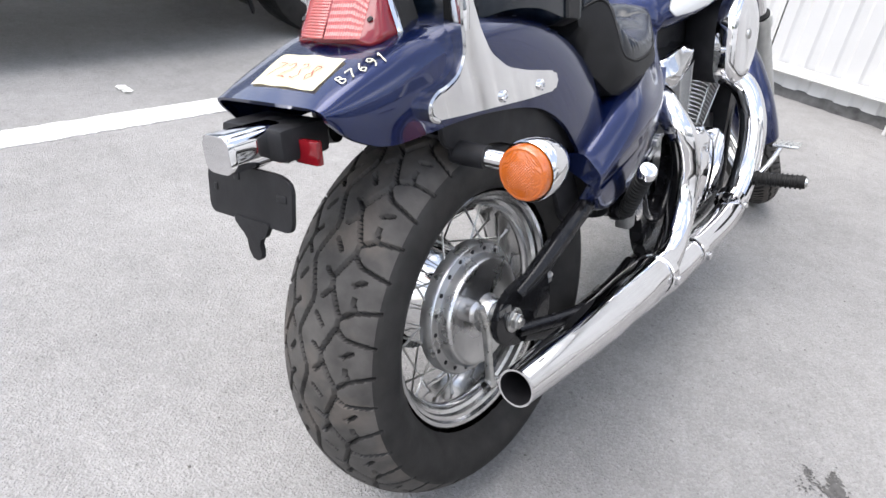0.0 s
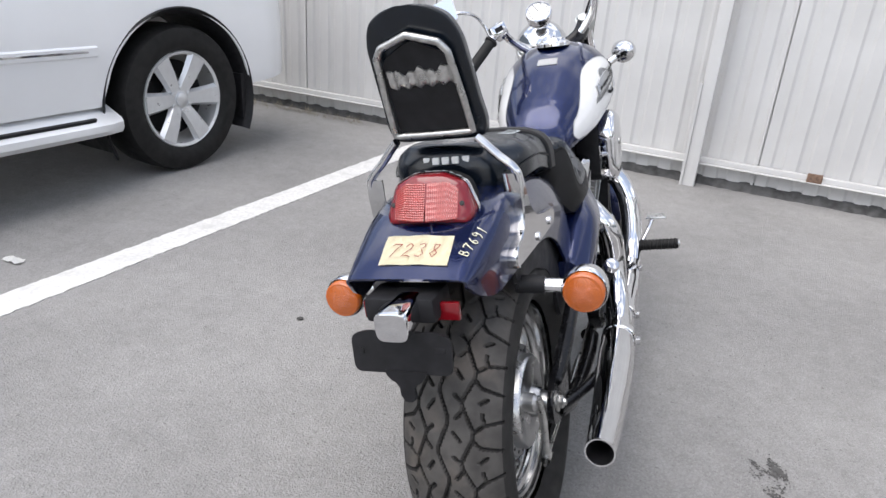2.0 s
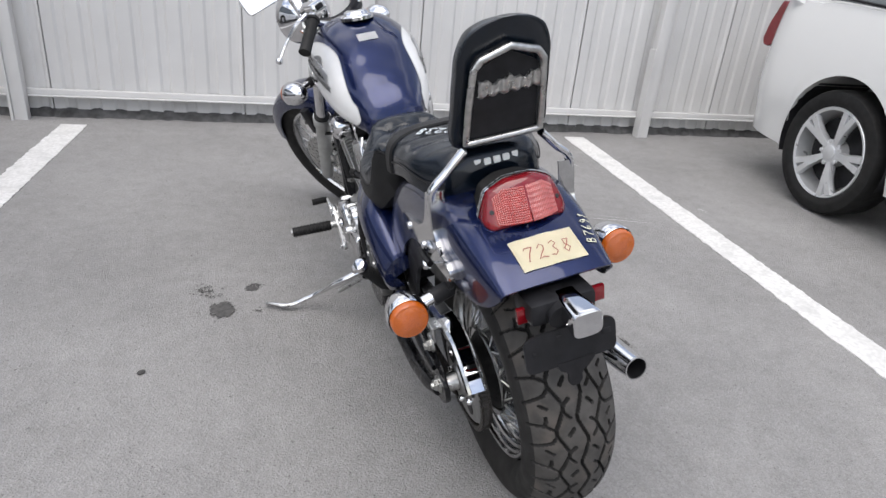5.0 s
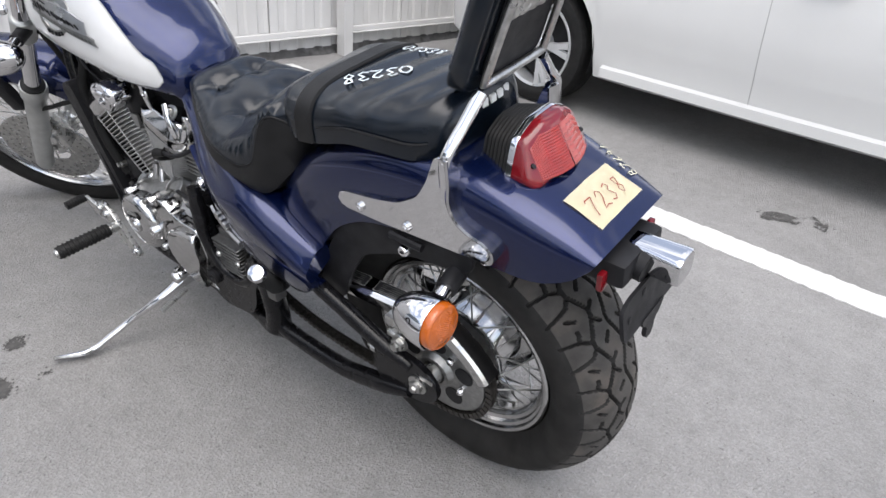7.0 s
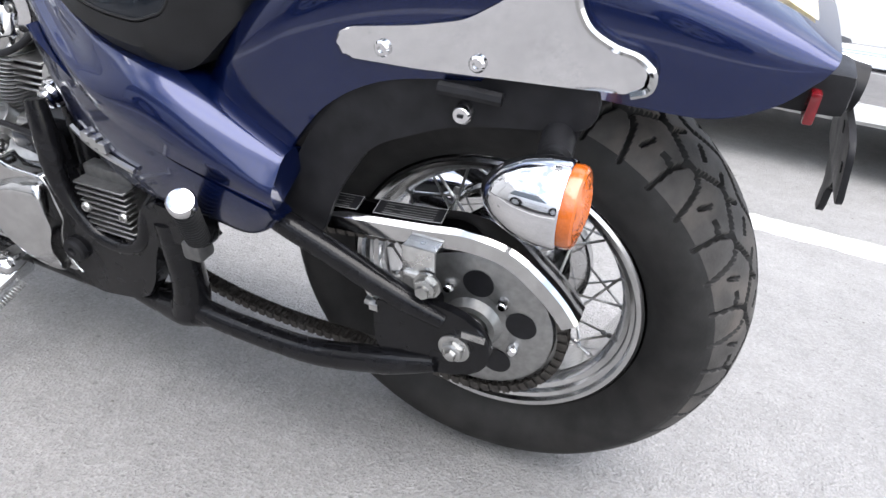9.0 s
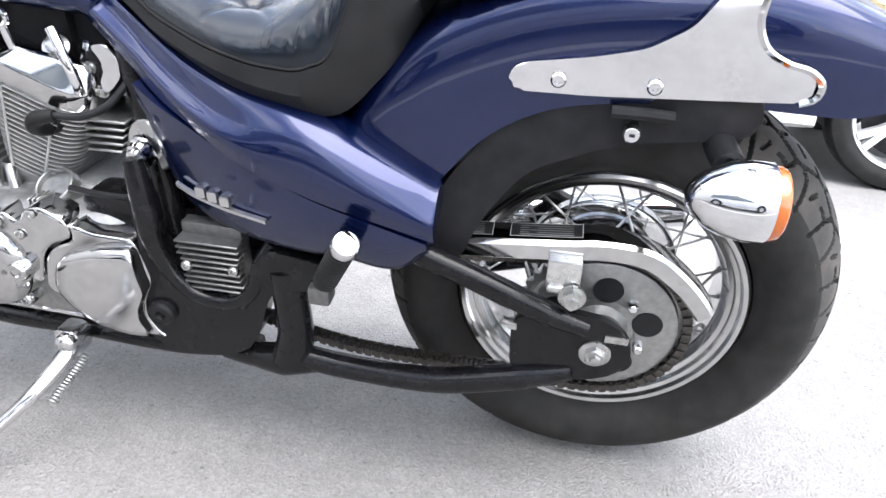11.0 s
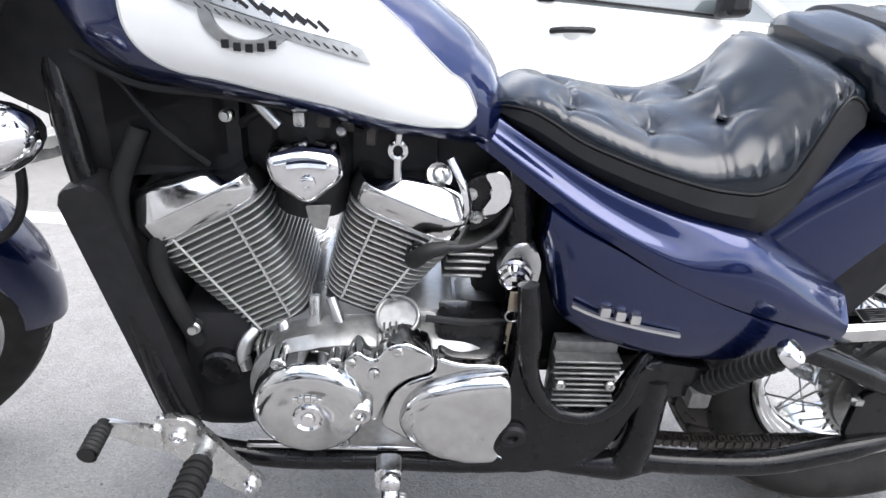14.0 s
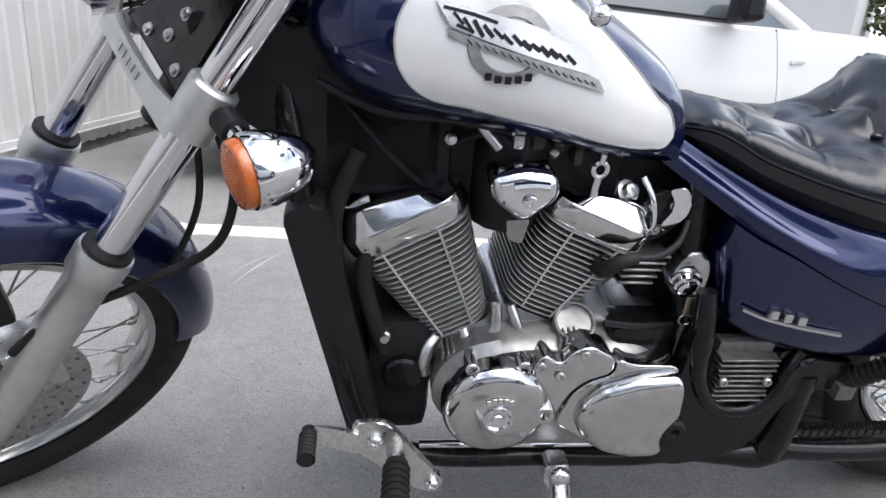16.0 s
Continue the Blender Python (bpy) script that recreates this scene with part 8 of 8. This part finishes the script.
for x, v in ((-0.057, 0.602), (-0.02, 0.655), (-0.012, 0.62), (0.03, 0.6)):
    bm = bm_new()
    turned(bm, [(0, 0.0085), (0.0015, 0.0085), (0.002, 0.006), (0.005, 0.0055), (0.0065, 0.003), (0.0068, 0)], fork_at(x, v) + ACROSS * 0.012, ACROSS, 12)
    front_part("plate_bolt", bm, STEEL, yoke)
bm = bm_new()
for v in (0.6, 0.82):
    tube(bm, [fork_at(-FORK_X, v), fork_at(-0.05, v) - Vector((0, 0.045, 0.03)), fork_at(0.05, v) - Vector((0, 0.045, 0.03)), fork_at(FORK_X, v)], 0.026, 12, 20, flat=0.6, up=(0, 1, 0))
front_part("triple_clamp", bm, BLACK_GLOSS, bike, "black triple clamp")

# front fender
bm = bm_new()
rings = []
for a in np.linspace(radians(-9), radians(158), 52):
    u = (a + radians(9)) / radians(167)
    r = FRONT_TYRE + 0.022 + 0.018 * math.sin(u * math.pi)
    w = 0.078 - 0.02 * (2 * u - 1) ** 4
    c = Vector((0, math.cos(math.pi - a) * 1, math.sin(math.pi - a)))
    ring = []
    for k in np.linspace(-1, 1, 17):
        drop = 0.07 * abs(k) ** 2.6
        ring.append(tuple(FRONT0 + Vector((w * math.sin(k * math.pi / 2) * 1.0, 0, 0)) + c * (r - drop)))
    for k in np.linspace(1, -1, 17):
        drop = 0.07 * abs(k) ** 2.6 + 0.004
        ring.append(tuple(FRONT0 + Vector(((w - 0.003) * math.sin(k * math.pi / 2), 0, 0)) + c * (r - drop)))
    rings.append(ring)
skin(bm, rings)
front_fender = front_part("front_fender", bm, BLUE, bike, "metallic dark blue front fender")


def fender_stay(s):
    bm = bm_new()
    block(bm, (min(s * 0.07, s * 0.1), BASE - 0.09, FRONT_R + 0.2), (max(s * 0.07, s * 0.1), BASE - 0.05, FRONT_R + 0.31), 0.006)
    front_part("fender_stay", bm, BLACK_PLASTIC, front_fender)


sides(fender_stay)

# headlight, clocks, handlebar
bm = bm_new()
HL = Vector((0, BASE - 0.3, 0.975))
turned(bm, [(0.045, 0.088), (0.05, 0.092), (0.03, 0.095), (0, 0.094), (-0.04, 0.08), (-0.07, 0.055), (-0.085, 0.03), (-0.088, 0)], HL, (0, 1, -0.1), 36)
head = front_part("headlight", bm, CHROME, bike, "round chrome headlight")
bm = bm_new()
turned(bm, [(0.045, 0.088), (0.06, 0.07), (0.066, 0.04), (0.068, 0)], HL, (0, 1, -0.1), 36)
front_part("headlight_glass", bm, GLASS_DARK, head)
bm = bm_new()
SP = Vector((0.004, BASE - 0.405, 1.09))
turned(bm, [(-0.05, 0.03), (-0.03, 0.043), (0.0, 0.046), (0.006, 0.044), (0.008, 0.04)], SP, (0, -0.75, 0.66), 36)
speedo = front_part("speedometer", bm, CHROME, bike, "chrome speedometer with a pale dial")
bm = bm_new()
turned(bm, [(0.004, 0.041), (0.004, 0)], SP, (0, -0.75, 0.66), 36)
front_part("dial", bm, WHITE_TANK, speedo, "pale dial")
bm = bm_new()
ax = Vector((0, -0.75, 0.66)).normalized()
e1 = Vector((1, 0, 0))
e2 = ax.cross(e1)
for i in range(13):
    a = radians(-40 + i * 22)
    d = e1 * math.cos(a) + e2 * math.sin(a)
    tube(bm, [SP + ax * 0.0045 + d * 0.03, SP + ax * 0.0045 + d * 0.037], 0.0012, 4)
tube(bm, [SP + ax * 0.0055, SP + ax * 0.0055 + e2 * 0.028], 0.0012, 4)
front_part("dial_marks", bm, BLACK_PLASTIC, speedo, smooth=0)
RISE = HEAD0 + UP_AXIS * 0.815


def bar_half(s):
    bm = bm_new()
    pts = [(0, RISE.y, RISE.z + 0.01), (s * 0.06, RISE.y, RISE.z + 0.012), (s * 0.11, RISE.y - 0.01, RISE.z + 0.04), (s * 0.165, RISE.y - 0.04, RISE.z + 0.11), (s * 0.19, RISE.y - 0.1, RISE.z + 0.143), (s * 0.225, RISE.y - 0.18, RISE.z + 0.152), (s * 0.36, RISE.y - 0.242, RISE.z + 0.1)]
    tube(bm, pts, 0.0125, 14, 40)
    bar = front_part("handlebar", bm, CHROME, bike, "chrome handlebar")
    bm = bm_new()
    a, b = Vector((s * 0.262, RISE.y - 0.212, RISE.z + 0.14)), Vector((s * 0.365, RISE.y - 0.243, RISE.z + 0.0973))
    tube(bm, [a, a.lerp(b, 0.06), a.lerp(b, 0.08), a.lerp(b, 0.9), b], [0.02, 0.02, 0.016, 0.0165, 0.018], 16)
    front_part("grip", bm, RUBBER, bar, "black rubber grip")
    bm = bm_new()
    c = Vector((s * 0.228, RISE.y - 0.188, RISE.z + 0.15))
    tube(bm, [c + (a - b) * 0.16, c - (a - b) * 0.1], 0.024, 14)
    block(bm, (c.x - 0.025, c.y - 0.03, c.z - 0.01), (c.x + 0.025, c.y + 0.01, c.z + 0.025), 0.006)
    sw = front_part("switch_block", bm, CHROME, bar, "chrome switch block")
    bm = bm_new()
    block(bm, (c.x - 0.012, c.y - 0.034, c.z + 0.002), (c.x + 0.012, c.y - 0.028, c.z + 0.016), 0.001)
    front_part("switch", bm, BLACK_PLASTIC, sw)
    bm = bm_new()
    tip = Vector((s * 0.3705, RISE.y - 0.1086, RISE.z + 0.078))
    tube(bm, [c + Vector((s * 0.0, 0.03, -0.005)), c + Vector((s * 0.04, 0.045, -0.012)), c.lerp(tip, 0.6) + Vector((0, 0.03, 0)), tip], [0.009, 0.008, 0.0065, 0.006], 10, 20, flat=0.7)
    bmesh.ops.create_uvsphere(bm, u_segments=12, v_segments=8, radius=0.0105, matrix=Matrix.Translation(tip))
    front_part("lever", bm, CHROME, bar, "chrome lever")
    bm = bm_new()
    tube(bm, [(s * 0.22, RISE.y - 0.16, RISE.z + 0.145), (s * 0.15, RISE.y + 0.01, RISE.z + 0.09), (s * 0.08, RISE.y + 0.06, RISE.z - 0.03), (s * 0.06, RISE.y - 0.02, RISE.z - 0.14)], 0.005, 8, 24)
    front_part("bar_cable", bm, BLACK_PLASTIC, bar, "black control cable")


sides(bar_half)
bm = bm_new()
for s in (-1, 1):
    tube(bm, [(s * 0.045, RISE.y + 0.03, RISE.z - 0.08), (s * 0.045, RISE.y, RISE.z + 0.012)], 0.017, 14)
front_part("bar_riser", bm, CHROME, bike, "chrome handlebar risers")


# mirrors: only the left one comes into view
def mirror(centre, foot, face):
    c, f, n = Vector(centre), Vector(foot), Vector(face).normalized()
    bm = bm_new()
    tube(bm, [f, f + Vector((-0.02, 0.0, 0.045)), c + Vector((0.06, 0.02, 0.0)), c + n * -0.012], 0.0055, 10, 20)
    stem = part("mirror", bm, CHROME, bike, "rectangular chrome mirror")
    up = Vector((-0.33, 0, 1))
    e1 = up.cross(n).normalized()
    e2 = n.cross(e1)
    o = rounded([(-0.052, -0.036), (0.052, -0.036), (0.056, 0.036), (-0.056, 0.036)], 0.014, 5)
    bm = bm_new()
    skin(bm, [[tuple(c + n * d + (e1 * x + e2 * z) * k) for x, z in o] for d, k in ((-0.026, 0.5), (-0.02, 0.85), (-0.008, 1.0), (0.003, 1.0), (0.004, 0.96))])
    part("mirror_shell", bm, CHROME, stem)
    bm = bm_new()
    skin(bm, [[tuple(c + n * d + (e1 * x + e2 * z) * 0.95) for x, z in o] for d in (0.003, 0.0055)])
    part("mirror_glass", bm, MIRROR, stem, "mirror glass")


mirror((-0.29, 0.797, 1.107), TURNED @ Vector((-0.24, RISE.y - 0.13, RISE.z + 0.14)), (0.12, -1, 0.28))

# front indicators and the hose from the left one
LENS_L = Vector((-0.242, 1.352, 0.82))
sides(lambda s: indicator(bike, (s * 0.125, fork_at(0, 0.585).y - 0.02, fork_at(0, 0.585).z + 0.01), (s * abs(LENS_L.x), LENS_L.y, LENS_L.z), (0, 1, 0.0), TURNED))
bm = bm_new()
tube(bm, [(-0.1, BASE - 0.36, 0.76), (-0.12, BASE - 0.37, 0.66), (-0.13, BASE - 0.34, 0.585), (-0.128, BASE - 0.24, 0.55), (-0.12, BASE - 0.12, 0.52), (-0.11, BASE - 0.07, 0.47)], 0.0065, 10, 40)
front_part("brake_hose", bm, RUBBER, bike, "black rubber brake hose")
bm = bm_new()
tube(bm, [(-0.085, BASE - 0.34, 0.78), (-0.09, BASE - 0.33, 0.62), (-0.09, BASE - 0.28, 0.5)], 0.005, 8, 20)
front_part("speedometer_cable", bm, BLACK_PLASTIC, bike, "black speedometer cable")


# ---- marks on the asphalt ----
def stain(at, w, l, seed, label):
    """A blotchy oil mark: small cells of a ragged film that lies on the asphalt, denser in the middle."""
    rnd = random.Random(seed)
    waves = [(rnd.uniform(25, 190), rnd.uniform(0, 6.3), rnd.uniform(0, 6.3)) for _ in range(16)]
    bm = bm_new()
    step = 0.004
    corner = {}

    def vert(i, j):
        if (i, j) not in corner:
            corner[i, j] = bm.verts.new((i * step + rnd.uniform(-0.0014, 0.0014), j * step + rnd.uniform(-0.0014, 0.0014), 0.0022))
        return corner[i, j]

    for i in range(int(-w / step), int(w / step)):
        for j in range(int(-l / step), int(l / step)):
            x, y = i * step, j * step
            v = sum(math.sin(k * (x * math.cos(a) + y * math.sin(a)) + p) * min(1, 60 / k) for k, a, p in waves) / 4.2
            if v + rnd.gauss(0, 0.25) > 2.6 * ((x / w) ** 2 + (y / l) ** 2) - 0.3:
                bm.faces.new((vert(i, j), vert(i + 1, j), vert(i + 1, j + 1), vert(i, j + 1)))
    ob = tagged(put("oil_stain", bm, DARK_STAIN, smooth=0), label, "stain", "oil stains on the asphalt", "stuff")
    ob.matrix_basis = pose(at[0], at[1], 0)
    return ob


for i, (x, y, w, l) in enumerate(((0.668, 0.43, 0.075, 0.14), (-0.575, 0.91, 0.14, 0.1), (-0.636, 1.05, 0.11, 0.07), (-0.47, 1.04, 0.09, 0.045), (1.945, -0.19, 0.11, 0.15), (2.01, -0.33, 0.1, 0.12))):
    stain((x, y), w, l, 11 + i, "dark blotchy oil stain on the grey asphalt")


def litter():
    rnd = random.Random(9)
    bm = bm_new()
    rows = [[(0.016 * i, 0.012 * j, 0.004 + rnd.uniform(0, 0.012)) for i in range(6)] for j in range(4)]
    skin(bm, rows, False, False)
    bmesh.ops.solidify(bm, geom=bm.faces[:], thickness=0.0004)
    ob = tagged(put("litter", bm, PRINT, smooth=0), "crumpled scrap of pale paper lying on the asphalt", "litter")
    ob.matrix_basis = pose(-2.06, 0.48, 0)


litter()


def dry_weeds():
    rnd = random.Random(21)
    bm = bm_new()
    for _ in range(260):
        x, y = rnd.uniform(-1.9, -0.35), rnd.gauss(-0.03, 0.03)
        a, l = rnd.uniform(0, 6.28), rnd.uniform(0.03, 0.11)
        p = FENCE @ Vector((x, y, 0.002))
        d = Vector((math.cos(a), math.sin(a), rnd.uniform(0.05, 0.9))).normalized() * l
        e = Vector((-math.sin(a), math.cos(a), 0)) * 0.0025
        bm.faces.new([bm.verts.new(q) for q in (p - e, p + e, p + d * 0.6 + e * 0.6, p + d, p + d * 0.6 - e * 0.6)])
    tagged(put("dry_grass", bm, material("dry_grass", (0.16, 0.14, 0.1), 0.9, noise_scale=30, vary=0.4), smooth=0), "dry grass and debris along the fence foot", "grass", kind="stuff")


dry_weeds()


def grit():
    """Loose grit on the asphalt: small flattened stones, no two alike."""
    rnd = random.Random(33)
    bm = bm_new()
    for _ in range(170):
        x, y, r = rnd.uniform(-1.9, 2.4), rnd.uniform(-1.1, 2.6), rnd.uniform(0.0012, 0.0034)
        top = bm.verts.new((x, y, r * 1.2))
        ring = [bm.verts.new((x + r * rnd.uniform(0.7, 1.3) * math.cos(a), y + r * rnd.uniform(0.7, 1.3) * math.sin(a), 0.0004)) for a in np.linspace(0, 2 * math.pi, 6, endpoint=False)]
        for i in range(6):
            bm.faces.new((ring[i], ring[(i + 1) % 6], top))
    tagged(put("grit", bm, material("grit", (0.1, 0.095, 0.09), 0.85, noise_scale=40, vary=0.6), smooth=0), "loose dark grit scattered on the asphalt", "grit", kind="stuff")


def pebble(x, y, r):
    rnd = random.Random(3)
    bm = bm_new()
    rings = []
    for h, k in ((0.0, 0.8), (0.3, 1.0), (0.55, 0.85), (0.75, 0.45)):
        rings.append([(r * k * rnd.uniform(0.85, 1.15) * math.cos(a), 0.7 * r * k * rnd.uniform(0.85, 1.15) * math.sin(a), r * h) for a in np.linspace(0, 2 * math.pi, 9, endpoint=False)])
    skin(bm, rings)
    ob = tagged(put("pebble", bm, material("dark_stone", (0.05, 0.048, 0.046), 0.8, noise_scale=90, vary=0.4)), "small dark stone lying on the asphalt", "stone")
    ob.matrix_basis = pose(x, y, 0.001, 0, 0, 30)


def scratches():
    """Pale scrape marks by the bay line."""
    bm = bm_new()
    for (x0, y0), (x1, y1), w in (((1.518, 2.365), (1.565, 2.218), 0.004), ((1.11, 1.503), (1.484, 1.386), 0.0035), ((1.2, 1.53), (1.45, 1.42), 0.0022), ((1.857, 1.537), (1.894, 1.474), 0.004)):
        d = Vector((x1 - x0, y1 - y0, 0)).normalized()
        n = Vector((-d.y, d.x, 0)) * w / 2
        pts = [Vector((x0, y0, 0.002)).lerp(Vector((x1, y1, 0.002)), t) + n * 3 * math.sin(5 * t) for t in np.linspace(0, 1, 9)]
        skin(bm, [[tuple(p - n * (1 - abs(2 * i / 8 - 1)) - n * 0.2), tuple(p + n * (1 - abs(2 * i / 8 - 1)) + n * 0.2)] for i, p in enumerate(pts)], False, False)
    tagged(put("scrape_marks", bm, LINE_PAINT, smooth=0), "pale scrape marks on the grey asphalt", "marks", kind="stuff")


grit()
pebble(-0.822, 0.6, 0.012)
scratches()
